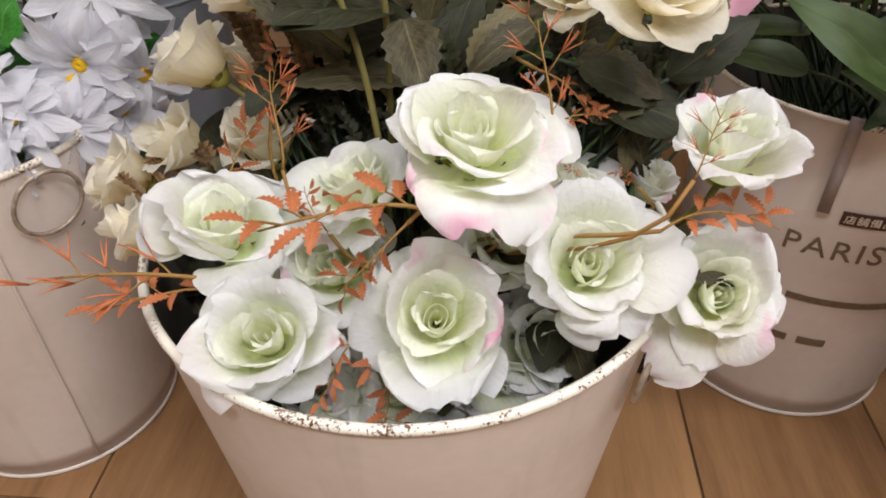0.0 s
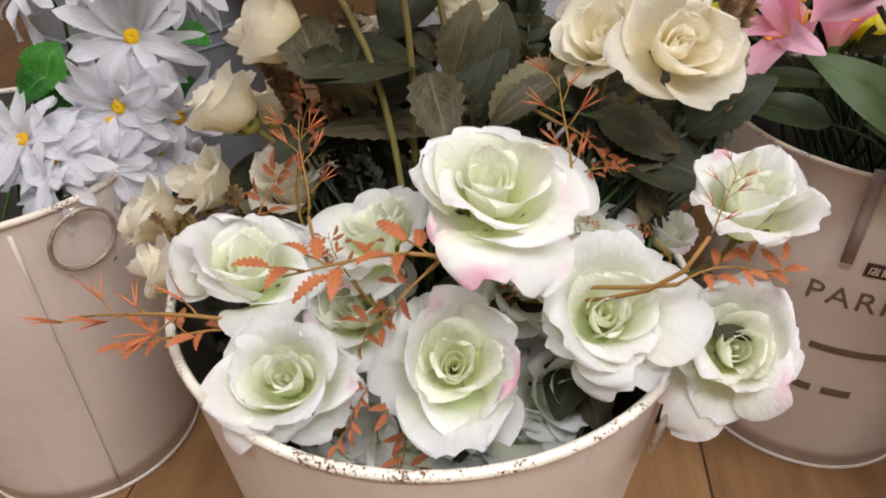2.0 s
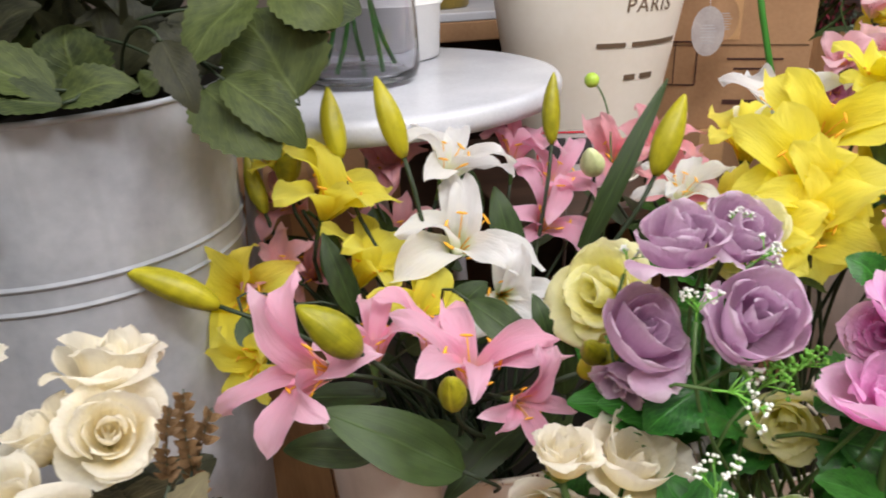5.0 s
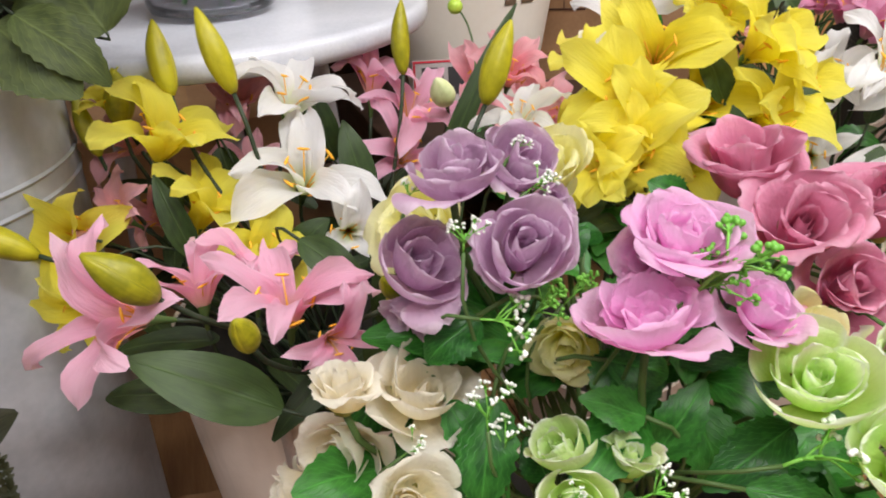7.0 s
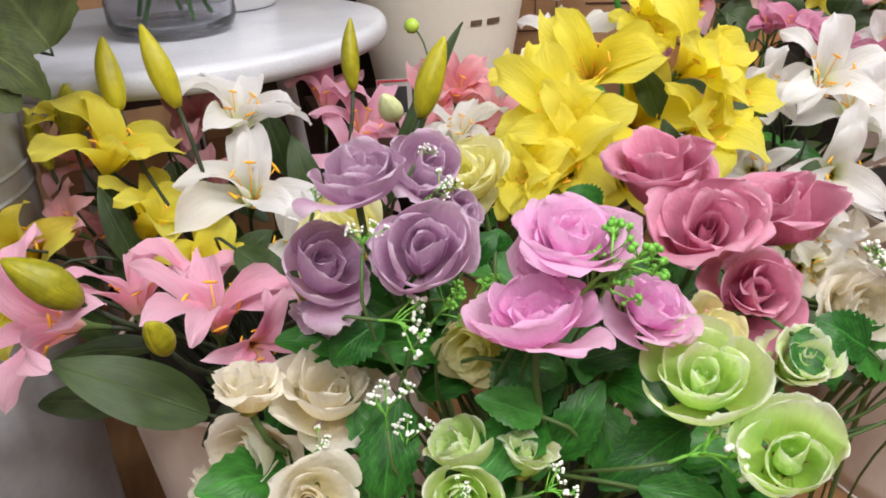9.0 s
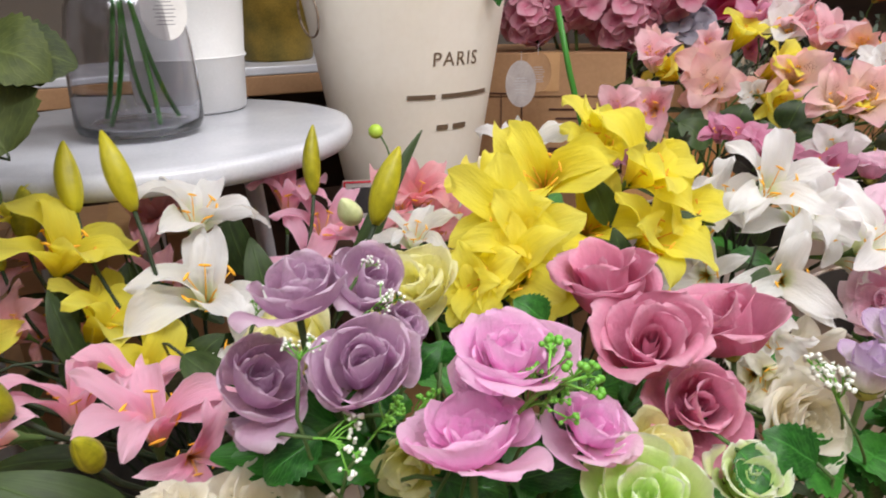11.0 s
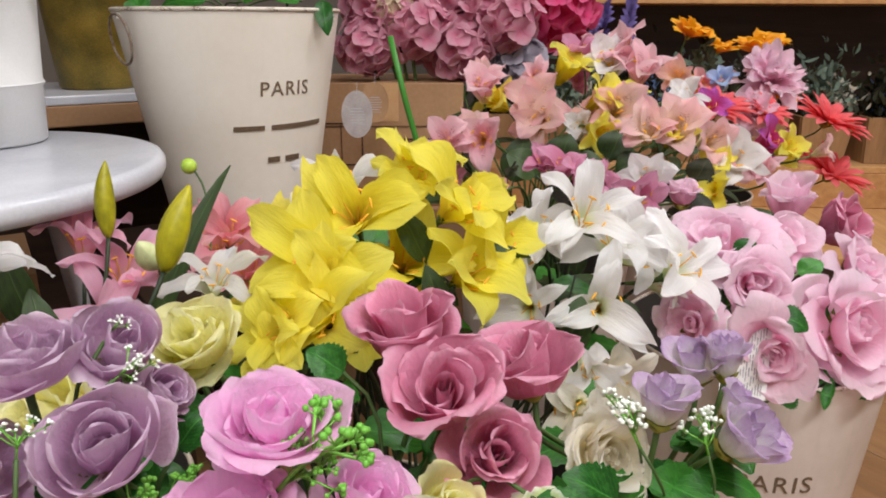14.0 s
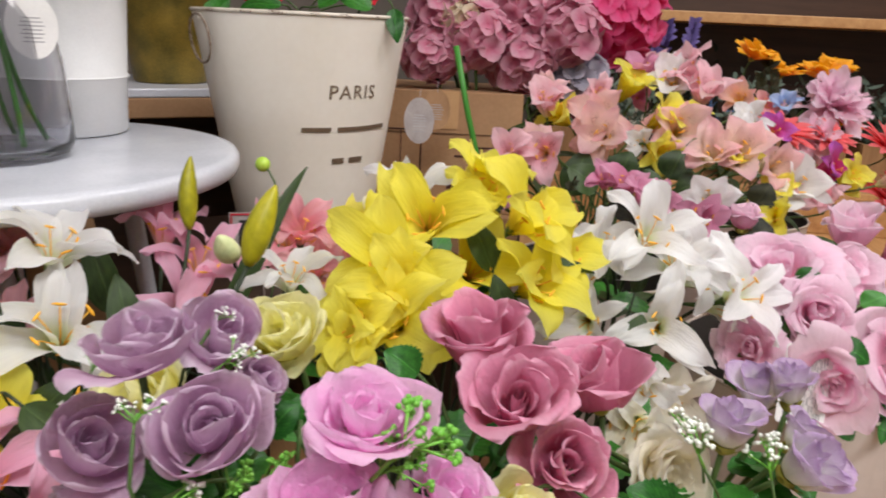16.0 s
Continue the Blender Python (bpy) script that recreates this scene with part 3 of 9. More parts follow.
def rose(colour, bunch, place, axis, width, bud=False):
    s = width / 2 * (1.0 if bud else {"cream": 1.08, "lime": 1.02, "lilac": 1.0}.get(colour, 0.95))
    COUNT[0] += 1
    rng = random.Random(COUNT[0])
    ax = Vector(axis).normalized()
    pl = Vector(place) - ax * s * (0.4 if not bud else 0.5)
    top = thing("rose", Matrix.Translation(pl) @ facing(axis, rng.uniform(0, 6.28)) @ Matrix.Diagonal((rng.uniform(0.88, 1.1), rng.uniform(0.88, 1.1), 1, 1)), NAMES[colour] + (" half open, " if bud else ", ") + BUNCH[bunch], "flower", colour + " roses")
    mat = PETAL[colour]
    kind = "bud" if bud else "open"
    if bud:
        specs = [
            (2, lambda v: wrap_petal(0.06, 0.24, 1.10, 2.4, 0.0, 0.45, 0.5, v, 0.02), 2, 0.3, 0.03),
            (2, lambda v: wrap_petal(0.08, 0.44, 1.14, 1.5, 0.04, 0.15, 0.5, v + 3, 0.04), 3, 1.0, 0.05),
            (3, lambda v: wrap_petal(0.10, 0.62, 1.12, 1.2, 0.14, 0.0, 0.45, v + 7, 0.06, notch=0.04), 4, 0.2, 0.07),
            (3, lambda v: wrap_petal(0.10, 0.72, 1.0, 1.1, 0.16, 0.0, 0.4, v + 11, 0.08, notch=0.05), 4, 0.9, 0.12),
        ]
    elif colour in ("white", "blush"):
        specs = [
            (3, lambda v: wrap_petal(0.08, 0.28, 0.74, 1.8, 0.03, 0.15, 0.45, v, 0.05), 3, 0.0, 0.08),
            (3, lambda v: wrap_petal(0.10, 0.48, 0.82, 1.5, 0.08, 0.04, 0.42, v + 4, 0.07), 3, 0.6, 0.12),
            (4, lambda v: wrap_petal(0.12, 0.70, 0.80, 1.3, 0.15, 0.0, 0.42, v + 8, 0.09), 3, 0.2, 0.15),
            (4, lambda v: wrap_petal(0.12, 0.90, 0.64, 1.15, 0.20, 0.0, 0.45, v + 14, 0.14), 4, 0.9, 0.2),
            (2, lambda v: wrap_petal(0.12, 0.94, 0.42, 0.95, 0.14, 0.0, 0.55, v + 19, 0.11), 2, 0.3, 0.1),
        ]
    elif colour in ("lilac", "lime"):
        specs = [
            (3, lambda v: wrap_petal(0.08, 0.30, 0.84, 1.9, 0.0, 0.22, 0.42, v, 0.03), 2, 0.0, 0.08),
            (3, lambda v: wrap_petal(0.10, 0.50, 0.94, 1.55, 0.0, 0.18, 0.38, v + 4, 0.04), 3, 0.6, 0.09),
            (3, lambda v: wrap_petal(0.12, 0.72, 0.98, 1.35, 0.03, 0.14, 0.34, v + 8, 0.05), 3, 0.2, 0.10),
            (3, lambda v: wrap_petal(0.12, 0.94, 0.94, 1.2, 0.04, 0.13, 0.33, v + 12, 0.06), 3, 0.9, 0.11),
            (2, lambda v: wrap_petal(0.12, 1.04, 0.66, 0.9, 0.12, 0.0, 0.42, v + 17, 0.09), 2 if colour == "lilac" else 0, 0.4, 0.16),
        ]
    elif colour in ("mauve", "lemon", "red"):
        specs = [
            (3, lambda v: wrap_petal(0.08, 0.30, 1.06, 1.9, 0.04, 0.18, 0.45, v, 0.04), 2, 0.0, 0.08),
            (3, lambda v: wrap_petal(0.10, 0.50, 1.16, 1.6, 0.10, 0.08, 0.40, v + 4, 0.06), 3, 0.6, 0.11),
            (3, lambda v: wrap_petal(0.11, 0.68, 1.16, 1.4, 0.12, 0.05, 0.36, v + 8, 0.08), 3, 0.2, 0.13),
            (3, lambda v: wrap_petal(0.12, 0.84, 1.04, 1.25, 0.15, 0.02, 0.34, v + 12, 0.10), 3, 0.9, 0.15),
        ]
    elif colour == "pink":
        specs = [
            (3, lambda v: wrap_petal(0.08, 0.28, 0.58, 1.5, 0.0, 0.2, 0.42, v, 0.04), 3, 0.0, 0.08),
            (3, lambda v: wrap_petal(0.10, 0.46, 0.66, 1.3, 0.0, 0.12, 0.38, v + 4, 0.05), 4, 0.5, 0.10),
            (3, lambda v: wrap_petal(0.10, 0.66, 0.72, 1.15, 0.02, 0.08, 0.36, v + 8, 0.06), 4, 0.2, 0.11),
            (4, lambda v: wrap_petal(0.11, 0.86, 0.70, 1.1, 0.04, 0.03, 0.34, v + 12, 0.07), 4, 0.8, 0.12),
            (4, lambda v: wrap_petal(0.11, 1.02, 0.56, 1.0, 0.07, 0.0, 0.38, v + 17, 0.08), 4, 0.1, 0.14),
        ]
    else:
        specs = [
            (3, lambda v: wrap_petal(0.07, 0.28, 0.84, 1.8, 0.0, 0.22, 0.45, v, 0.04), 2, 0.5, 0.08),
            (3, lambda v: wrap_petal(0.09, 0.50, 0.94, 1.5, 0.03, 0.12, 0.40, v + 4, 0.05), 3, 0.2, 0.10),
            (3, lambda v: wrap_petal(0.10, 0.72, 0.96, 1.3, 0.06, 0.05, 0.36, v + 8, 0.07), 3, 0.8, 0.11),
            (3, lambda v: wrap_petal(0.11, 0.92, 0.86, 1.15, 0.12, 0.0, 0.38, v + 12, 0.09), 4, 0.1, 0.14),
        ]
    if colour == "lisian":
        specs = specs[:3]
    inner = PETAL["white_heart"] if colour == "white" else None
    petals_round(top, (colour, kind), mat, specs, s, inner)
    tall = 0.92 if bud else 0.86 if colour in ("mauve", "lemon", "red") else 0.48 if colour == "pink" else 0.66
    me = cached(("heart", colour, kind, COUNT[0] % 3), lambda: rolled_heart(tall, 0.22, 2.3, COUNT[0] % 3), inner or mat)
    child("heart", me, top, Matrix.Diagonal((s, s, s, 1)))
    calyx_on(top, s, 0.2 if not bud else 0.26)
    stem_for(top, pl - ax * s * 0.2, axis, ROOT[bunch], 0.0024, SHADESTEM if colour in ("red", "crimson") else TUBSTEM if bunch == "tub" else None)
    return top


def budrose(colour, bunch, place, axis, width):
    return rose(colour, bunch, place, axis, width * 1.08, True)


LILYNAME = {"yellow": "yellow", "white": "green-throated white", "cream": "cream", "pink": "pink", "dusk": "dusty pink", "coral": "coral pink", "blush": "blush-yellow",
            "mauve": "mauve", "magenta": "magenta", "peach": "peach", "sky": "sky blue"}


def stamens(top, s, n=6, spread=24, length=0.62):
    for k in range(n):
        rng = random.Random(k)
        a = 2 * math.pi * k / n + 0.3
        t = math.radians(spread + rng.uniform(-5, 5))
        pts = [(0.02 * math.cos(a), 0.02 * math.sin(a), 0.05)]
        for q in (0.4, 0.75, 1.0):
            r = length * q * math.sin(t * (0.6 + 0.6 * q))
            pts.append((r * math.cos(a), r * math.sin(a), 0.05 + length * q * math.cos(t * (0.6 + 0.4 * q))))
        m = Matrix.Diagonal((s, s, s, 1))
        def build():
            return merge([tube(pts, [0.013, 0.011, 0.009, 0.008], 5)])
        st = child("stamen", cached(("stamen", n, spread, k), build, ANTHER), top, m)
        e = Vector(pts[-1])
        d = Vector((-math.sin(a), math.cos(a), 0.3)).normalized() * 0.085
        def build2():
            return merge([tube([e - d, e - d * 0.5, e + d * 0.5, e + d], [0.006, 0.018, 0.018, 0.006], 6)])
        child("anther", cached(("anther", n, spread, k), build2, ANTHER), st)


def lily(colour, bunch, place, axis, width):
    s = width / 2 * (0.96 if bunch in ("yel", "wht") else 1.06)
    COUNT[0] += 1
    rng = random.Random(COUNT[0])
    ax = Vector(axis).normalized()
    pl = Vector(place) - ax * s * 0.5
    top = thing("lily", Matrix.Translation(pl) @ facing(axis, rng.uniform(0, 6.28)), "open " + LILYNAME[colour] + " silk lily, orange stamens, " + BUNCH[bunch], "flower", colour + " lilies")
    mat = LILY[colour]
    wide, end, tip, length = {
        "yellow": (0.30 if bunch == "yel" else 0.27, 76, 30, 1.34), "white": (0.225, 80, 40, 1.40), "pink": (0.18, 80, 50, 1.46),
    }.get(colour, (0.23, 72, 40, 1.40))
    specs = [
        (3, lambda v: lily_petal(length, wide * 0.86, 19, end - 8 + 9 * v, tip, 0.50, 0.10, v), 3, 0.0, 0.12),
        (3, lambda v: lily_petal(length, wide * 1.12, 22, end - 4 + 9 * v, tip, 0.50, 0.11, v + 5), 3, 1.047, 0.12),
    ]
    petals_round(top, (colour, "lily", wide), mat, specs, s)
    stamens(top, s)
    def build():
        return merge([lathe([(0.02, -0.3), (0.035, -0.25), (0.05, -0.05), (0.09, 0.08), (0.10, 0.16)], 10)])
    child("calyx", cached(("lilycalyx",), build, STEM), top, Matrix.Diagonal((s, s, s, 1)))
    stem_for(top, pl - ax * s * 0.28, axis, ROOT[bunch], 0.0022, SHADESTEM)
    return top


def als(colour, bunch, place, axis, width):
    s = width / 2 * 1.06
    COUNT[0] += 1
    rng = random.Random(COUNT[0])
    ax = Vector(axis).normalized()
    pl = Vector(place) - ax * s * 0.5
    ax = (ax + Vector((rng.uniform(-.5, .5), rng.uniform(-.4, .4), rng.uniform(-.4, .4)))).normalized()
    axis = tuple(ax)
    key = "pink_als" if colour == "pink" else colour
    mat = LILY[key] if key in LILY else PETAL[key]
    nm = LILYNAME.get(colour, colour)
    top = thing("alstroemeria", Matrix.Translation(pl) @ facing(axis, rng.uniform(0, 6.28)), nm + " silk alstroemeria bloom " + BUNCH[bunch], "flower", colour + " alstroemerias")
    specs = [
        (3, lambda v: lily_petal(1.30, 0.34, 15, 44 + 12 * v, 30, 0.5, 0.10, v, 11, 7), 3, 0.0, 0.08),
        (3, lambda v: lily_petal(1.26, 0.24, 12, 50 + 12 * v, 34, 0.5, 0.08, v + 5, 11, 7), 3, 1.047, 0.08),
    ]
    petals_round(top, (key, "als"), mat, specs, s)
    stamens(top, s, 5, 16, 0.7)
    stem_for(top, pl, axis, ROOT[bunch], 0.002)
    return top


def bud(colour, bunch, place, axis, length):
    """A closed lily bud: three-ribbed spindle."""
    COUNT[0] += 1
    rng = random.Random(COUNT[0])
    ax = Vector(axis).normalized()
    pl = Vector(place) - ax * length * 0.5
    white = colour == "white"
    top = thing("lily_bud", Matrix.Translation(pl) @ facing(axis, rng.uniform(0, 6.28)), ("pale cream" if white else "yellow-green") + " closed lily bud " + BUNCH[bunch], "flower bud", "lily buds")
    fat = 0.29 if white else 0.13 + 0.02 * (COUNT[0] % 3)
    if length < 0.062 and not white:
        fat = 0.25
    def build():
        verts, uvs = [], []
        nu, nv = 15, 24
        for i in range(nu):
            u = i / (nu - 1)
            r = fat * math.sin(math.pi * (0.06 + 0.92 * u ** 0.85)) ** 0.8
            for j in range(nv):
                a = 2 * math.pi * j / nv
                q = r * (1 - 0.10 * max(0.0, math.cos(3 * a)) ** 4 * math.sin(math.pi * u))
                verts.append((q * math.cos(a) + 0.05 * math.sin(2.4 * u), q * math.sin(a), u))
                uvs.append((j / nv, u))
        return verts, grid_faces(nu, nv, 0, True) + [tuple(reversed(range(nv))), tuple(range((nu - 1) * nv, nu * nv))], uvs
    child("bud_body", cached(("bud_body", colour, round(fat, 2)), build, BUDWHITE if white else BUDSKIN), top, Matrix.Diagonal((length, length, length, 1)))
    stem_for(top, pl, axis, ROOT[bunch], 0.0022, SHADESTEM)
    return top


def many_petals(name, colour, mat, bunch, place, axis, width, specs, label, disc=True, discr=0.2):
    s = width / 2
    COUNT[0] += 1
    rng = random.Random(COUNT[0])
    ax = Vector(axis).normalized()
    pl = Vector(place)
    top = thing(name, Matrix.Translation(pl) @ facing(axis, rng.uniform(0, 6.28)), label + " " + BUNCH[bunch], "flower", name + " blooms")
    petals_round(top, (colour, name), mat, specs, s)
    if disc:
        def build():
            return merge([lathe([(discr, -0.02), (discr * 1.02, 0.05), (discr * 0.75, 0.11), (discr * 0.3, 0.12), (0.01, 0.10)], 16)])
        child("disc", cached(("disc", name), build, DISC), top, Matrix.Diagonal((s, s, s, 1)))
    calyx_on(top, s * 0.7, 0.2)
    stem_for(top, pl - ax * s * 0.12, axis, ROOT[bunch], 0.002)
    return top


def daisy(colour, bunch, place, axis, width):
    specs = [
        (4, lambda v: blade_petal(1.05, 0.135, 78, 24 + 14 * v, 0.35, tipw=0.5, seed=v, nu=9, nv=5, ruffle=0.06), 13, 0.0, 0.12),
        (4, lambda v: blade_petal(0.94, 0.135, 58, 30 + 14 * v, 0.35, tipw=0.5, seed=v + 4, nu=9, nv=5, ruffle=0.06), 10, 0.2, 0.14),
        (3, lambda v: blade_petal(0.62, 0.12, 30, 30, 0.4, tipw=0.5, seed=v + 8, nu=7, nv=5, ruffle=0.05), 6, 0.1, 0.15),
    ]
    full = COUNT[0] % 5 < 3
    return many_petals("daisy", "daisy", PETAL["daisy"], bunch, place, axis, width, specs if full else specs[:2], "white silk daisy with yellow heart", True, 0.14)


def gerbera(colour, bunch, place, axis, width):
    specs = [
        (3, lambda v: blade_petal(0.98, 0.115, 70, 20 + 8 * v, 0.4, tipw=0.5, seed=v, nu=7, nv=5), 22, 0.0, 0.09),
        (3, lambda v: blade_petal(0.80, 0.105, 54, 22, 0.4, tipw=0.5, seed=v + 3, nu=7, nv=5), 18, 0.1, 0.08),
        (2, lambda v: blade_petal(0.42, 0.06, 45, 10, 0.3, seed=v + 6, nu=6, nv=3), 12, 0.1, 0.1),
    ]
    return many_petals("gerbera", "coral", PETAL["coral"], bunch, place, axis, width, specs, "coral red gerbera with narrow petals", True, 0.14)


def pompom(colour, bunch, place, axis, width):
    specs = [
        (3, lambda v: blade_petal(0.98, 0.15, 95, 10, 0.4, tipw=0.5, seed=v, ruffle=0.12, nu=7, nv=5), 18, 0.0, 0.1),
        (3, lambda v: blade_petal(0.95, 0.16, 65, 12, 0.4, tipw=0.5, seed=v + 3, ruffle=0.12, nu=7, nv=5), 17, 0.2, 0.1),
        (3, lambda v: blade_petal(0.90, 0.17, 38, 12, 0.4, tipw=0.5, seed=v + 6, ruffle=0.12, nu=7, nv=5), 14, 0.1, 0.2),
        (3, lambda v: blade_petal(0.80, 0.17, 12, 12, 0.4, tipw=0.5, seed=v + 9, ruffle=0.12, nu=7, nv=5), 9, 0.1, 0.2),
    ]
    return many_petals("chrysanthemum", "blush", PETAL["blush"], bunch, place, axis, width, specs, "pale pink shaggy silk chrysanthemum", False)


def marigold(colour, bunch, place, axis, width):
    specs = [
        (3, lambda v: wrap_petal(0.1, 0.95, 0.55, 0.6, 0.15, 0.0, 0.8, v, 0.1, 6, 7), 7, 0.0, 0.1),
        (3, lambda v: wrap_petal(0.1, 0.70, 0.72, 0.7, 0.15, 0.0, 0.7, v + 3, 0.1, 6, 7), 6, 0.3, 0.1),
        (3, lambda v: wrap_petal(0.08, 0.36, 0.82, 0.9, 0.12, 0.0, 0.7, v + 6, 0.1, 6, 7), 5, 0.1, 0.1),
    ]
    return many_petals("marigold", "orange", PETAL["orange"], bunch, place, axis, width, specs, "orange ruffled silk marigold", False)


# ---- the room ----
def slab(name, x0, x1, y0, y1, z0, z1, material, label, category):
    me = box_mesh(name, x1 - x0, y1 - y0, z1 - z0, material, 0)
    ob = new(name, me)
    ob.matrix_basis = pose((x0 + x1) / 2, (y0 + y1) / 2, (z0 + z1) / 2)
    return tagged(ob, label, category, kind="structure")


FLOOR = -0.085
X0, X1, Y0, Y1, H = -2.2, 4.6, -2.0, 3.4, 2.7
floor = slab("floor", X0, X1, Y0, Y1, FLOOR - 0.05, FLOOR - 0.004, GROUT, "tan wood-look tiled shop floor with dark joints", "floor")
slab("wall_west", X0 - 0.12, X0, Y0, Y1, FLOOR - 0.05, H, FILLWALL, "unseen plain grey-brown shop wall, toned for bounced fill", "wall")
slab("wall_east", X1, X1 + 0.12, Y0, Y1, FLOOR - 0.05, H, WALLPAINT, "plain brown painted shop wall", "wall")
slab("wall_south", X0, X1, Y0 - 0.12, Y0, FLOOR - 0.05, H, FILLWALL, "unseen plain grey-brown shop wall, toned for bounced fill", "wall")
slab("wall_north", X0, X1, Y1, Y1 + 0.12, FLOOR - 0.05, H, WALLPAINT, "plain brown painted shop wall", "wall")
slab("ceiling", X0, X1, Y0, Y1, H, H + 0.1, CEILING, "plain off-white ceiling", "ceiling")
for lx, ly, lp in LAMPS:
    lamp = thing("ceiling_light", pose(lx, ly, H), "unseen white ceiling light panel, added with glowing diffuser", "ceiling light", "ceiling lights")
    child("frame", box_mesh("frame", 1.26, 0.36, 0.03, CEILING, 0.004), lamp, pose(0, 0, -0.016))
    child("diffuser", box_mesh("diffuser", 1.2, 0.3, 0.004, GLOW, 0), lamp, pose(0, 0, -0.0335))


# ---- buckets ----
def lathe_part(name, profile, material, parent, seg=64, m=None, label=""):
    v, f = lathe(profile, seg)
    return child(name, mesh_of(name, v, f, material), parent, m, label)


def torus_mesh(name, R, r, material, seg=56, ring=8, arc=1.0):
    verts = []
    n = seg if arc >= 1 else seg + 1
    for i in range(n):
        a = 2 * math.pi * arc * i / seg
        for j in range(ring):
            b = 2 * math.pi * j / ring
            verts.append(((R + r * math.cos(b)) * math.cos(a), (R + r * math.cos(b)) * math.sin(a), r * math.sin(b)))
    faces = []
    for i in range(seg):
        for j in range(ring):
            i2 = (i + 1) % n
            faces.append((i * ring + j, i2 * ring + j, i2 * ring + (j + 1) % ring, i * ring + (j + 1) % ring))
    return mesh_of(name, verts, faces, material)


def bent_on_cone(verts, r_base, r_rim, h, z0, lift):
    """Flat letters (x along the surface, y up) laid round a cone."""
    out = []
    for x, y, z in verts:
        r = r_base + (r_rim - r_base) * (y + z0) / h + lift + z
        a = x / r
        out.append((r * math.cos(a), r * math.sin(a), y + z0))
    return out


def letters(text, size, depth=0.0012):
    cu = bpy.data.curves.new("letters", "FONT")
    cu.body, cu.size, cu.align_x, cu.extrude, cu.resolution_u, cu.space_character = text, size, "CENTER", depth / 2, 3, 1.15
    ob = bpy.data.objects.new("letters", cu)
    me = bpy.data.meshes.new_from_object(ob)
    v = [tuple(p.co) for p in me.vertices]
    f = [tuple(p.vertices) for p in me.polygons]
    bpy.data.objects.remove(ob)
    bpy.data.meshes.remove(me)
    return v, f


def flat_bars(widths, height, gap=0.0025, depth=0.0012):
    """A line of plain bars in place of words."""
    total = sum(widths) + gap * (len(widths) - 1)
    x = -total / 2
    parts = []
    for w in widths:
        n = max(2, int(w / 0.006))
        vs = [(x + w * i / n, y, z) for i in range(n + 1) for y in (0, height) for z in (0, depth)]
        fs = []
        for i in range(n):
            a, b = i * 4, i * 4 + 4
            fs += [(a + 1, b + 1, b + 3, a + 3), (a, a + 1, b + 1, b) [::-1], (a + 2, a + 3, b + 3, b + 2)]
        fs += [(0, 1, 3, 2), (n * 4, n * 4 + 2, n * 4 + 3, n * 4 + 1)]
        parts.append((vs, fs))
        x += w + gap
    v, f, _ = merge(parts)
    return v, f


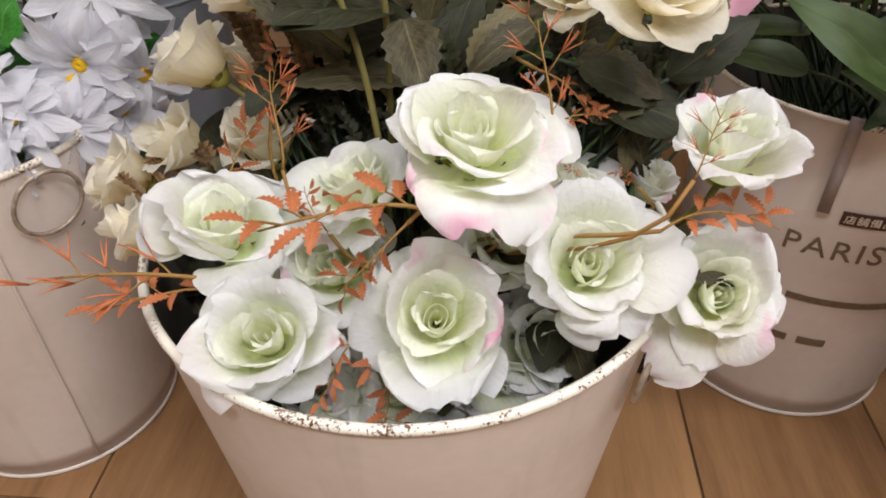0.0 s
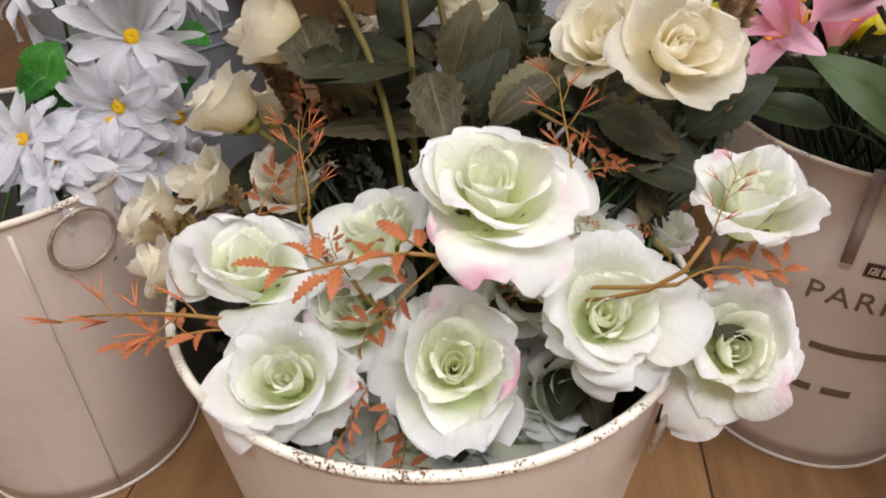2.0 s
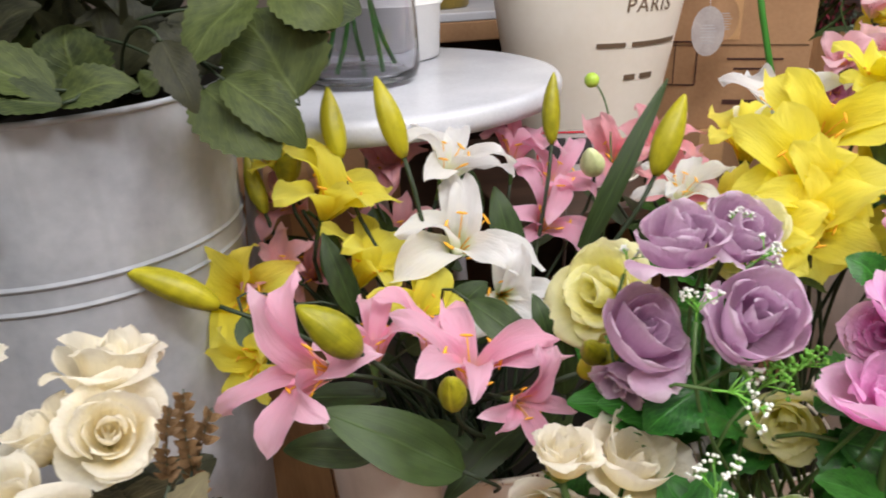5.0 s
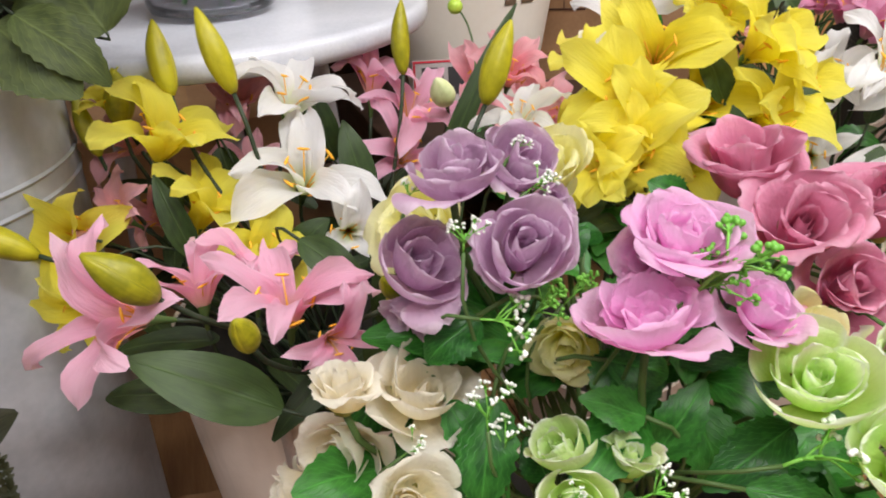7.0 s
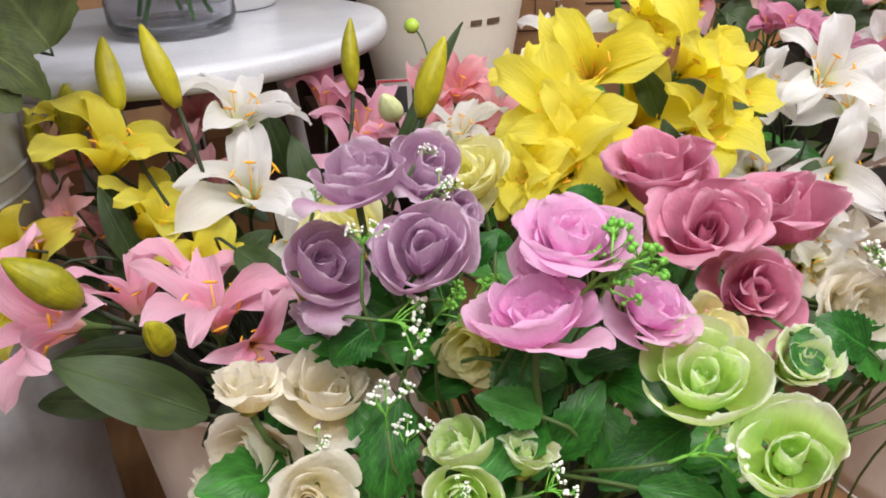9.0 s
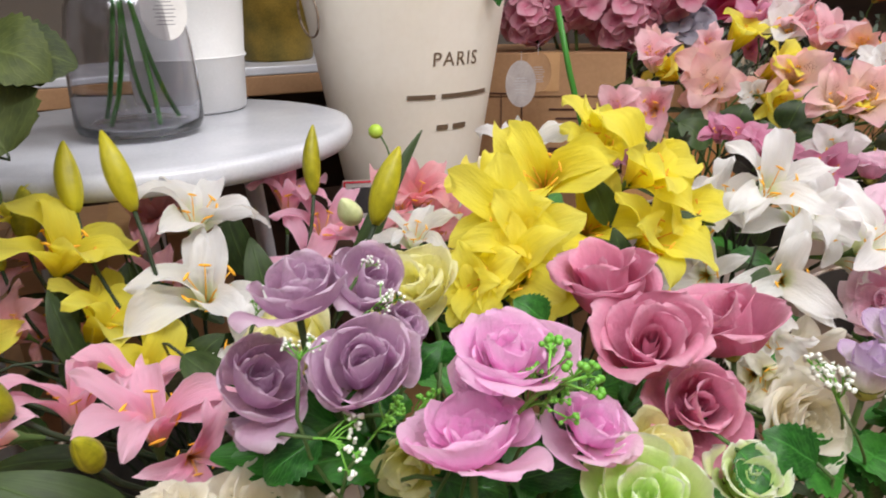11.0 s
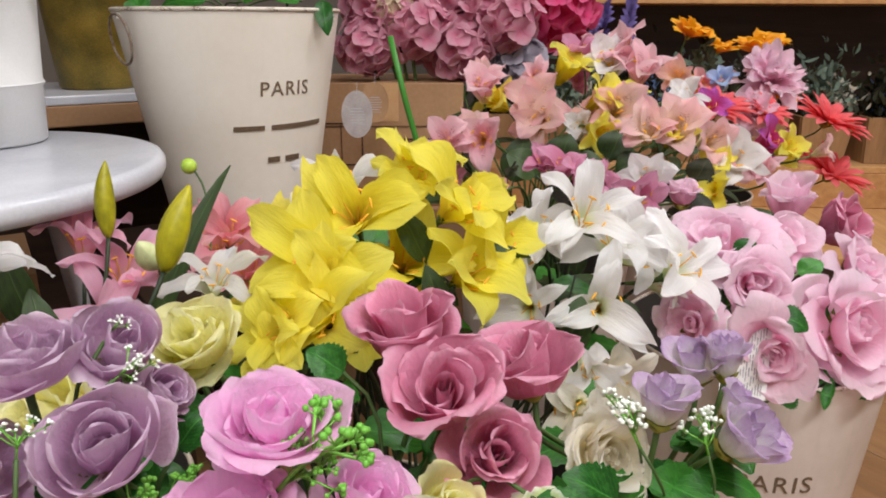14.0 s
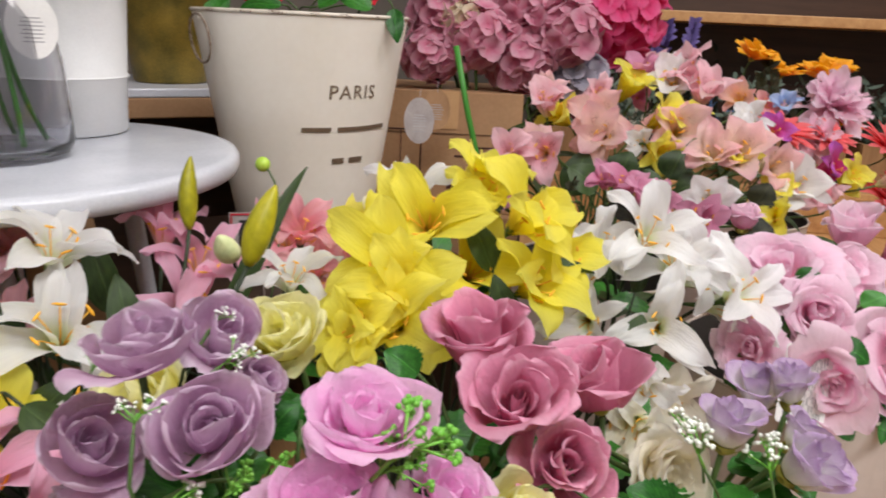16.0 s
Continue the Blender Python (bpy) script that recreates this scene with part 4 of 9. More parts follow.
def bucket(x, y, z, r_base, r_rim, h, label, group="", tin=None, rim_mat=None, turn=-80.0, lettered=0.0, bands=(), ring=0.0, seam=None, rimr=0.0035, rows=(0.63, 0.475, 0.32)):
    """A tapered tin bucket with wall thickness, a rolled rim, a foot bead and what is fixed to it."""
    tin, rim_mat = tin or CREAMTIN, rim_mat or CREAMRIM
    top = thing("bucket", pose(x, y, z, 0, 0, turn), label, "bucket", group)
    t = 0.0022
    prof = [(0.002, 0.006), (r_base - 0.004, 0.006), (r_base, 0.002)]
    zs = sorted({i / 12 for i in range(13)})
    body = []
    for q in zs:
        body.append((r_base + (r_rim - r_base) * q, h * q))
    for bz in bands:
        rb = r_base + (r_rim - r_base) * bz / h
        slope = (r_rim - r_base) / h
        body += [(rb - 0.006 * slope, bz - 0.006), (rb - 0.0032 * slope, bz - 0.0032), (rb + 0.0032 * slope, bz + 0.0032), (rb + 0.006 * slope, bz + 0.006)]
        body += [(rb, bz - 0.0024), (rb + 0.0022, bz - 0.0008), (rb + 0.0022, bz + 0.0008), (rb, bz + 0.0024)]
    body.sort(key=lambda p: p[1])
    lathe_part("body", prof[:2] + body, tin, top)
    lathe_part("lining", [(r_rim - t, h)] + [(r_base + (r_rim - r_base) * q - t, h * q) for q in (0.75, 0.5, 0.25, 0.04)] + [(0.002, 0.012)], INNERSHADE, top)
    child("rim", torus_mesh("rim", r_rim - t * 0.3, rimr, rim_mat, 72), top, pose(0, 0, h))
    child("foot_bead", torus_mesh("foot_bead", r_base, 0.003, tin, 64), top, pose(0, 0, 0.003))
    if seam is not None:
        pts = []
        for i in range(9):
            q = 0.02 + 0.95 * i / 8
            r = r_base + (r_rim - r_base) * q
            pts.append((r * math.cos(seam), r * math.sin(seam), h * q))
        v, f = tube(pts, 0.0022, 6)
        child("seam", mesh_of("seam", v, f, tin), top)
    if lettered:
        k = lettered
        for text, zz, size in (("PARIS", rows[0], 0.0248), ):
            v, f = letters(text, size * k)
            child("lettering", mesh_of("lettering", bent_on_cone(v, r_base, r_rim, h, h * zz, 0.0004), f, INK, smooth=False), top)
        v, f = flat_bars([0.037 * k, 0.083 * k], 0.0058 * k, 0.009 * k)
        child("printed_bar", mesh_of("printed_bar", bent_on_cone(v, r_base, r_rim, h, h * rows[1], 0.0004), f, INK, smooth=False), top)
        v, f = flat_bars([0.016 * k, 0.021 * k], 0.007 * k, 0.008 * k)
        child("printed_bar", mesh_of("printed_bar", bent_on_cone(v, r_base, r_rim, h, h * rows[2], 0.0004), f, INK, smooth=False), top)
    if ring:
        # a hanging ring in a small staple
        for side in ((ring,) if ring < 50 else (ring - 100, ring - 100 + math.pi)):
            rr = r_base + (r_rim - r_base) * 0.93
            a = side
            R = 0.031 if ring < 50 else 0.041
            m = Matrix.Rotation(a, 4, "Z") @ Matrix.Translation((rr + 0.007, 0, h * 0.985 - R)) @ Matrix.Rotation(0.12, 4, "Y") @ Matrix.Rotation(math.pi / 2, 4, "Y")
            hoop = child("ring_handle", torus_mesh("ring_handle", R, 0.0022, RUSTWIRE, 32, 7), top, m)
            v, f = tube([(rr - 0.004, 0, h * 0.965), (rr + 0.009, 0, h * 0.97), (rr + 0.009, 0, h * 0.982), (rr - 0.004, 0, h * 0.985)], 0.0025, 6)
            child("staple", mesh_of("staple", v, f, tin), top, Matrix.Rotation(a, 4, "Z"))
    return top


bucket(-0.033, 0.415, FLOOR, 0.148, 0.191, 0.395, "large cream painted tin bucket with speckled rusty rim", turn=-80, ring=0.9, rimr=0.0036)
bucket(-0.505, 0.565, FLOOR, 0.130, 0.165, 0.395, "cream tin bucket with rusty wire ring, full of daisies", "cream buckets", turn=-31, ring=0.0001, seam=-0.32, rim_mat=THINRIM)
lily_bucket = bucket(0.417, 0.718, FLOOR, 0.136, 0.167, 0.405, "cream tin bucket lettered in brown, full of lilies", "cream buckets", turn=-108, lettered=1.38, rim_mat=THINRIM, rimr=0.0028)
bucket(1.305, 0.565, FLOOR, 0.136, 0.170, 0.430, "cream tin bucket lettered in brown, full of peonies", "cream buckets", turn=-130, lettered=1.38, rim_mat=THINRIM, rimr=0.0028, rows=(0.655, 0.50, 0.345))
bucket(0.62, 0.44, FLOOR, 0.10, 0.125, 0.30, "plain cream tin bucket hidden under mixed roses", "cream buckets", turn=-80, rim_mat=THINRIM, rimr=0.0028)
bucket(0.80, 0.76, FLOOR, 0.10, 0.118, 0.22, "plain cream tin bucket hidden under yellow lilies", "cream buckets", turn=-80, rim_mat=THINRIM, rimr=0.0028)
bucket(1.05, 0.74, FLOOR, 0.09, 0.108, 0.22, "plain cream tin bucket hidden under white lilies", "cream buckets", turn=-80, rim_mat=THINRIM, rimr=0.0028)
bucket(1.32, 1.02, FLOOR, 0.13, 0.16, 0.42, "plain cream tin bucket hidden under alstroemerias", "cream buckets", turn=-80, rim_mat=THINRIM, rimr=0.0028)
bucket(1.95, 1.20, FLOOR, 0.13, 0.16, 0.42, "plain cream tin bucket full of bright mixed flowers", "cream buckets", turn=-80, rim_mat=THINRIM, rimr=0.0028)
bucket(0.036, 0.867, FLOOR, 0.148, 0.171, 0.717, "tall whitewashed zinc bucket with double ridge", tin=ZINC, rim_mat=ZINC, bands=(0.559, 0.582), rimr=0.003)
bucket(-0.51, 0.97, FLOOR, 0.132, 0.16, 0.537, "grey zinc bucket with ridges, full of dark roses", tin=DARKZINC, rim_mat=DARKZINC, bands=(0.415, 0.395), rimr=0.003)
bucket(0.873, 1.40, 0.30, 0.121, 0.198, 0.465, "tall cream lettered bucket with metal rings on stand", turn=-79, lettered=1.4, ring=100 + math.radians(-90), rim_mat=THINRIM, tin=enamel_material("ivory_enamel", lin(236, 228, 214), lin(246, 240, 229), runs=0.05), rows=(0.7016, 0.577, 0.4516))

# price label and ribbon on the lily bucket
price = thing("price_label", pose(0.417, 0.718, FLOOR, 0, 0, -101), "small dark brown printed label stuck on the cream bucket", "label")
v, f = flat_bars([0.050], 0.016, 0, 0.0006)
child("backing", mesh_of("backing", bent_on_cone(v, 0.136, 0.167, 0.405, 0.300, 0.0012), f, DARKINK, smooth=False), price)
v, f = letters("店舗備品", 0.0105, 0.0006)
child("lettering", mesh_of("lettering", bent_on_cone(v, 0.136, 0.167, 0.405, 0.304, 0.0021), f, PALEPRINT, smooth=False), price)
rib = thing("ribbon", pose(0.417, 0.718, FLOOR + 0.108, 0, 0, -116), "shiny grey ribbon hanging over the bucket's rim", "ribbon")
bv, bf = [], []
for i, (r, z) in enumerate(((0.155, 0.275), (0.161, 0.302), (0.172, 0.302), (0.174, 0.29), (0.170, 0.25), (0.167, 0.205))):
    for y in (-0.0055, 0.0055):
        bv.append((r, y, z))
rme = mesh_of("band", bv, grid_faces(6, 2), RIBBON)
child("band", rme, rib).modifiers.new("solid", "SOLIDIFY").thickness = 0.0006

# ---- table and what stands on it ----
table = thing("side_table", pose(0.375, 1.14, 0), "round white lacquered side table with three legs", "table")
lathe_part("tabletop", [(0.01, 0.543), (0.285, 0.543), (0.296, 0.547), (0.300, 0.556), (0.300, 0.566), (0.296, 0.573), (0.288, 0.575), (0.01, 0.575)], TABLEWHITE, table, 96)
for k in range(3):
    a = 0.5 + k * 2.094
    v, f = tube([(0.17 * math.cos(a), 0.17 * math.sin(a), 0.543), (0.24 * math.cos(a), 0.24 * math.sin(a), FLOOR)], [0.016, 0.011], 10)
    child("leg", mesh_of("leg", v, f, TABLEWHITE), table)
bottle = thing("glass_vase", pose(0.378, 1.082, 0.5755), "smoked glass bottle vase with green stems", "vase")
lathe_part("glass_body", [(0.002, 0.006), (0.066, 0.004), (0.078, 0.008), (0.082, 0.02), (0.081, 0.07), (0.078, 0.12), (0.070, 0.165), (0.048, 0.205), (0.036, 0.225), (0.036, 0.262), (0.041, 0.27), (0.036, 0.272), (0.032, 0.262), (0.032, 0.226),
                          (0.045, 0.203), (0.067, 0.163), (0.075, 0.12), (0.078, 0.07), (0.079, 0.022), (0.074, 0.014), (0.002, 0.012)], GLASS, bottle, 48)
for k in range(5):
    a = k * 1.3
    v, f = tube(bezier((0.05 * math.cos(a), 0.05 * math.sin(a), 0.016), (0.02 * math.cos(a + 1), 0.02 * math.sin(a + 1), 0.1), (0.012 * math.cos(a), 0.012 * math.sin(a), 0.2), (-0.02 * math.cos(a), 0.02 * math.sin(a), 0.30), 9), 0.0032, 6)
    child("stem", mesh_of("stem", v, f, LEAF, [(0.5, 0.3)] * len(v)), bottle)
pot = thing("plant_pot", pose(0.458, 1.285, 0.5755), "white ceramic pot with a raised band", "pot")
lathe_part("body", [(0.002, 0.004), (0.080, 0.0), (0.086, 0.004), (0.090, 0.08), (0.0925, 0.083), (0.0925, 0.087), (0.091, 0.09), (0.104, 0.27), (0.108, 0.275), (0.104, 0.28), (0.098, 0.272), (0.085, 0.1), (0.002, 0.09)], POTWHITE, pot, 56)
child("rim", torus_mesh("rim", 0.106, 0.0045, POTWHITE, 56), pot, pose(0, 0, 0.278))
child("raised_band", torus_mesh("raised_band", 0.0915, 0.0022, POTWHITE, 56), pot, pose(0, 0, 0.085))
lathe_part("soil", [(0.002, 0.25), (0.095, 0.25), (0.095, 0.24), (0.002, 0.24)], DARKWOOD, pot, 32)
shelf = thing("back_shelf", pose(0.55, 1.95, 0), "low shelf with white top and brown wooden edge", "shelf")
child("board", box_mesh("board", 0.95, 0.40, 0.02, TABLEWHITE), shelf, pose(0, 0, 0.585))
child("edge", box_mesh("edge", 0.95, 0.02, 0.045, CARD), shelf, pose(0, -0.19, 0.552))
child("side_panel", box_mesh("side_panel", 0.03, 0.36, 0.659, DARKWOOD), shelf, pose(-0.45, 0.01, 0.2445))
child("side_panel", box_mesh("side_panel", 0.03, 0.36, 0.659, DARKWOOD), shelf, pose(0.45, 0.01, 0.2445))
child("back_panel", box_mesh("back_panel", 0.87, 0.02, 0.60, DARKWOOD), shelf, pose(0, 0.17, 0.23))
gold = thing("planter", pose(0.715, 1.93, 0.595), "mottled antique gold metal planter", "planter")
lathe_part("body", [(0.002, 0.003), (0.082, 0.0), (0.088, 0.006), (0.102, 0.16), (0.108, 0.26), (0.111, 0.263), (0.104, 0.26), (0.085, 0.02), (0.002, 0.012)], GOLDPOT, gold, 48)
child('rim', torus_mesh('rim', 0.1085, 0.004, GOLDPOT, 40, 6), gold, pose(0, 0, 0.262))
stand = thing("display_stand", pose(0.9, 1.45, 0), "dark wooden display stand", "stand")
child("top_board", box_mesh("top_board", 0.52, 0.56, 0.03, DARKWOOD), stand, pose(0, 0, 0.2845))
for sx in (-0.23, 0.23):
    child("side_panel", box_mesh("side_panel", 0.03, 0.52, 0.354, DARKWOOD), stand, pose(sx, 0, 0.092))
child("back_panel", box_mesh("back_panel", 0.428, 0.02, 0.354, DARKWOOD), stand, pose(0, 0.24, 0.092))
sign = thing("sale_sign", look((0.71, 1.125, 0.425), (0.3, -0.2, 0.9)), "white card sign with red frame and dark bars of print", "sign")
child("card", box_mesh("card", 0.10, 0.075, 0.002, SIGNCARD, 0), sign)
for dx, dy, sx, sy in ((0, 0.034, 0.096, 0.003), (0, -0.034, 0.096, 0.003), (0.0465, 0, 0.003, 0.065), (-0.0465, 0, 0.003, 0.065)):
    child("frame_bar", box_mesh("frame_bar", sx, sy, 0.001, REDPRINT, 0), sign, pose(dx, dy, -0.0018))
for dx in (-0.024, 0.018):
    child("printed_bar", box_mesh("printed_bar", 0.034, 0.042, 0.001, BLACKPRINT, 0), sign, pose(dx, 0.004, -0.0018))
v, f = tube([(0, -0.03, 0.004), (0, -0.42, 0.10)], 0.003, 6)
child("stake", mesh_of("stake", v, f, DARKWOOD), sign)


def carton(x, y, z, sx, sy, sz, turn, label="brown cardboard box sealed with tape"):
    top = thing("cardboard_box", pose(x, y, z, 0, 0, turn), label, "box", "cardboard boxes")
    child("carton", box_mesh("carton", sx, sy, sz, CARD, 0.002), top, pose(0, 0, sz / 2))
    child("tape", box_mesh("tape", 0.05, sy + 0.001, 0.001, TAPE, 0), top, pose(0, 0, sz + 0.0008))
    child("tape", box_mesh("tape", 0.05, 0.001, sz * 0.3, TAPE, 0), top, pose(0, -sy / 2 - 0.0008, sz * 0.85))
    child("flap_line", box_mesh("flap_line", sx * 0.96, 0.001, 0.003, GROUT, 0), top, pose(0, -sy / 2 - 0.0008, sz * 0.66))
    return top


carton(-0.24, 1.18, FLOOR, 0.30, 0.30, 0.425, 8)
carton(-0.22, 1.22, 0.341, 0.26, 0.22, 0.13, -6, "smaller cardboard box stacked on another")
carton(1.26, 1.52, FLOOR, 0.36, 0.30, 0.435, -32)
printed = carton(1.27, 1.53, 0.351, 0.33, 0.28, 0.27, -30, "cardboard box with dark printed lines stacked on another")
for px, pz, pw, ph in ((-0.10, 0.185, 0.09, 0.003), (-0.10, 0.095, 0.09, 0.003), (-0.145, 0.14, 0.003, 0.087), (-0.055, 0.14, 0.003, 0.087), (-0.10, 0.14, 0.002, 0.087), (0.06, 0.15, 0.11, 0.004), (0.06, 0.13, 0.08, 0.004), (0.05, 0.06, 0.09, 0.010)):
    child("printed_line", box_mesh("printed_line", pw, 0.001, ph, DARKINK, 0), printed, pose(px, -0.1412, pz))
carton(0.30, 1.60, FLOOR, 0.4, 0.3, 0.4, 0)
paper = thing("wrapping_paper", pose(0.20, 0.80, FLOOR), "crumpled brown wrapping paper on the floor", "paper")
pv = []
for i in range(9):
    for j in range(9):
        pv.append((-0.12 + 0.03 * i, -0.12 + 0.03 * j, 0.004 + 0.02 * abs(noise.noise((i * 0.7, j * 0.7, 2.0)))))
child("sheet", mesh_of("sheet", pv, grid_faces(9, 9), CARD, smooth=False), paper)

# ---- wooden steps with planted crates at the back ----
steps = thing("wooden_display_step", pose(2.75, 1.62, FLOOR, 0, 0, -36), "pale pine stepped display bench", "display bench")
child("lower_board", box_mesh("lower_board", 1.9, 0.62, 0.03, PALEWOOD), steps, pose(0, -0.28, 0.16))
child("lower_front", box_mesh("lower_front", 1.9, 0.02, 0.144, DARKWOOD), steps, pose(0, -0.56, 0.072))
child("upper_front", box_mesh("upper_front", 1.9, 0.025, 0.13, PALEWOOD), steps, pose(0, 0.02, 0.241))
child("upper_board", box_mesh("upper_board", 1.9, 0.42, 0.025, PALEWOOD), steps, pose(0, 0.22, 0.319))
child("back_panel", box_mesh("back_panel", 1.9, 0.03, 1.9, DARKWOOD), steps, pose(0, 0.45, 0.95))
child("top_shelf", box_mesh("top_shelf", 1.9, 0.40, 0.035, PALEWOOD), steps, pose(0, 0.25, 0.91))


def on_steps(x, y, z):
    return steps.matrix_basis @ Vector((x, y, z))


# ---- floor tiles: long planks 0.2 wide ----
def floor_tiles():
    w, l = 0.228, 0.6
    me = box_mesh("tile", w - 0.003, l - 0.003, 0.010, TILE, 0.0012)
    for i in range(-8, 22):
        for j in range(-5, 7):
            x0 = max(X0, -0.409 + w * i)
            x1 = min(X1, -0.409 + w * (i + 1))
            y0 = max(Y0, 0.11 + l * j + (0.3 if i % 2 else 0.0))
            y1 = min(Y1, 0.11 + l * (j + 1) + (0.3 if i % 2 else 0.0))
            if x1 - x0 > 0.02 and y1 - y0 > 0.02:
                m = Matrix.Translation(((x0 + x1) / 2, (y0 + y1) / 2, FLOOR - 0.005)) @ Matrix.Diagonal(((x1 - x0) / w, (y1 - y0) / l, 1, 1))
                child("tile", me, floor, floor.matrix_basis.inverted() @ m)


floor_tiles()


# ---- flowers, bunch by bunch ----
rose("white", "tub", (0.015, 0.330, 0.431), (0.01, -0.39, 0.92), 0.100)
rose("white", "tub", (0.082, 0.309, 0.363), (-0.03, -0.56, 0.83), 0.094)
rose("white", "tub", (-0.003, 0.290, 0.331), (0.08, -0.62, 0.78), 0.093)
rose("white", "tub", (0.163, 0.317, 0.334), (-0.09, -0.68, 0.72), 0.096)
rose("white", "tub", (-0.141, 0.340, 0.358), (0.14, -0.15, 0.98), 0.104)
rose("white", "tub", (-0.103, 0.276, 0.323), (0.02, -0.47, 0.88), 0.091)
budrose("white", "tub", (0.158, 0.347, 0.419), (-0.12, -0.26, 0.96), 0.073)
rose("white", "tub", (-0.059, 0.357, 0.381), (-0.36, -0.14, 0.92), 0.088)
rose("white", "tub", (-0.075, 0.336, 0.332), (-0.18, -0.43, 0.88), 0.091)
rose("white", "tub", (0.035, 0.317, 0.258), (0.58, -0.74, 0.34), 0.095)
rose("white", "tub", (-0.076, 0.303, 0.249), (-0.13, -0.89, 0.44), 0.083)
rose("white", "tub", (0.074, 0.376, 0.371), (0.14, -0.02, 0.99), 0.078)
budrose("cream", "tub", (-0.047, 0.500, 0.558), (-0.20, 0.11, 0.97), 0.087)
budrose("cream", "tub", (0.025, 0.525, 0.532), (0.21, 0.25, 0.95), 0.069)
budrose("cream", "tub", (-0.111, 0.431, 0.542), (-0.60, 0.18, 0.78), 0.066)
budrose("cream", "tub", (-0.051, 0.422, 0.543), (-0.14, 0.02, 0.99), 0.078)
budrose("cream", "tub", (-0.135, 0.435, 0.478), (-0.90, 0.07, 0.42), 0.067)
budrose("cream", "tub", (-0.183, 0.446, 0.421), (-0.75, -0.03, 0.66), 0.068)
budrose("cream", "tub", (-0.215, 0.456, 0.350), (-0.62, -0.43, 0.66), 0.071)
budrose("cream", "tub", (-0.267, 0.453, 0.317), (-0.73, -0.33, 0.60), 0.073)
budrose("cream", "tub", (0.118, 0.524, 0.509), (0.16, 0.18, 0.97), 0.069)
rose("cream", "tub", (0.119, 0.480, 0.494), (0.26, -0.59, 0.77), 0.060)
budrose("cream", "tub", (0.079, 0.494, 0.490), (-0.39, -0.02, 0.92), 0.055)
rose("cream", "tub", (0.076, 0.428, 0.485), (-0.24, -0.61, 0.75), 0.055)
rose("cream", "tub", (0.115, 0.387, 0.495), (0.21, -0.70, 0.68), 0.062)
budrose("cream", "tub", (-0.017, 0.539, 0.462), (0.06, 0.04, 1.00), 0.070)
budrose("cream", "tub", (-0.234, 0.392, 0.311), (-0.85, -0.27, 0.45), 0.059)
budrose("cream", "tub", (-0.156, 0.475, 0.409), (0.11, 0.20, 0.97), 0.059)
budrose("cream", "tub", (-0.092, 0.502, 0.456), (-0.16, 0.04, 0.99), 0.046)
budrose("cream", "tub", (-0.137, 0.433, 0.367), (-0.04, -0.20, 0.98), 0.070)
budrose("white", "tub", (0.135, 0.407, 0.354), (0.22, -0.03, 0.97), 0.043)
daisy("white", "left", (-0.330, 0.597, 0.420), (0.27, -0.92, 0.28), 0.122)
daisy("white", "left", (-0.327, 0.607, 0.493), (-0.15, -0.48, 0.87), 0.109)
daisy("white", "left", (-0.330, 0.704, 0.444), (0.63, -0.22, 0.75), 0.115)
daisy("white", "left", (-0.346, 0.572, 0.362), (-0.08, -1.00, 0.00), 0.115)
daisy("white", "left", (-0.304, 0.593, 0.344), (0.77, -0.63, -0.07), 0.113)
daisy("white", "left", (-0.352, 0.537, 0.316), (0.13, -0.95, 0.30), 0.096)
daisy("white", "left", (-0.388, 0.516, 0.332), (-0.14, -0.65, 0.75), 0.105)
daisy("white", "left", (-0.327, 0.579, 0.312), (0.79, -0.39, 0.48), 0.097)
daisy("white", "left", (-0.355, 0.540, 0.320), (0.16, -0.78, 0.61), 0.098)
daisy("white", "left", (-0.391, 0.494, 0.310), (-0.31, -0.81, 0.50), 0.082)
daisy("white", "left", (-0.355, 0.566, 0.349), (0.24, -0.62, 0.74), 0.086)
daisy("white", "left", (-0.433, 0.618, 0.461), (-0.44, -0.56, 0.70), 0.113)
daisy("white", "left", (-0.351, 0.736, 0.429), (0.87, 0.02, 0.50), 0.090)
daisy("white", "left", (-0.417, 0.523, 0.347), (-0.12, -0.73, 0.68), 0.103)
daisy("white", "left", (-0.385, 0.641, 0.457), (0.07, -0.66, 0.75), 0.116)
lily("yellow", "lily", (0.190, 0.768, 0.433), (-0.31, -0.79, 0.53), 0.135)
lily("yellow", "lily", (0.295, 0.788, 0.522), (0.37, -0.17, 0.91), 0.143)
lily("yellow", "lily", (0.316, 0.757, 0.449), (0.47, -0.16, 0.87), 0.130)
lily("yellow", "lily", (0.360, 0.693, 0.419), (0.41, -0.48, 0.77), 0.121)
lily("yellow", "lily", (0.194, 0.681, 0.405), (-0.65, -0.75, 0.06), 0.082)
lily("yellow", "lily", (0.251, 0.862, 0.537), (-0.21, 0.06, 0.98), 0.079)
lily("white", "lily", (0.422, 0.804, 0.536), (0.24, -0.29, 0.93), 0.130)
lily("white", "lily", (0.418, 0.746, 0.469), (0.08, -0.63, 0.77), 0.158)
lily("white", "lily", (0.443, 0.693, 0.422), (-0.14, -0.91, 0.39), 0.112)
lily("pink", "lily", (0.237, 0.579, 0.450), (-0.70, -0.47, 0.53), 0.130)
lily("pink", "lily", (0.360, 0.539, 0.454), (0.03, -0.36, 0.93), 0.132)
lily("pink", "lily", (0.383, 0.498, 0.441), (0.18, -0.89, 0.42), 0.077)
lily("pink", "lily", (0.535, 0.905, 0.513), (0.10, -0.07, 0.99), 0.126)
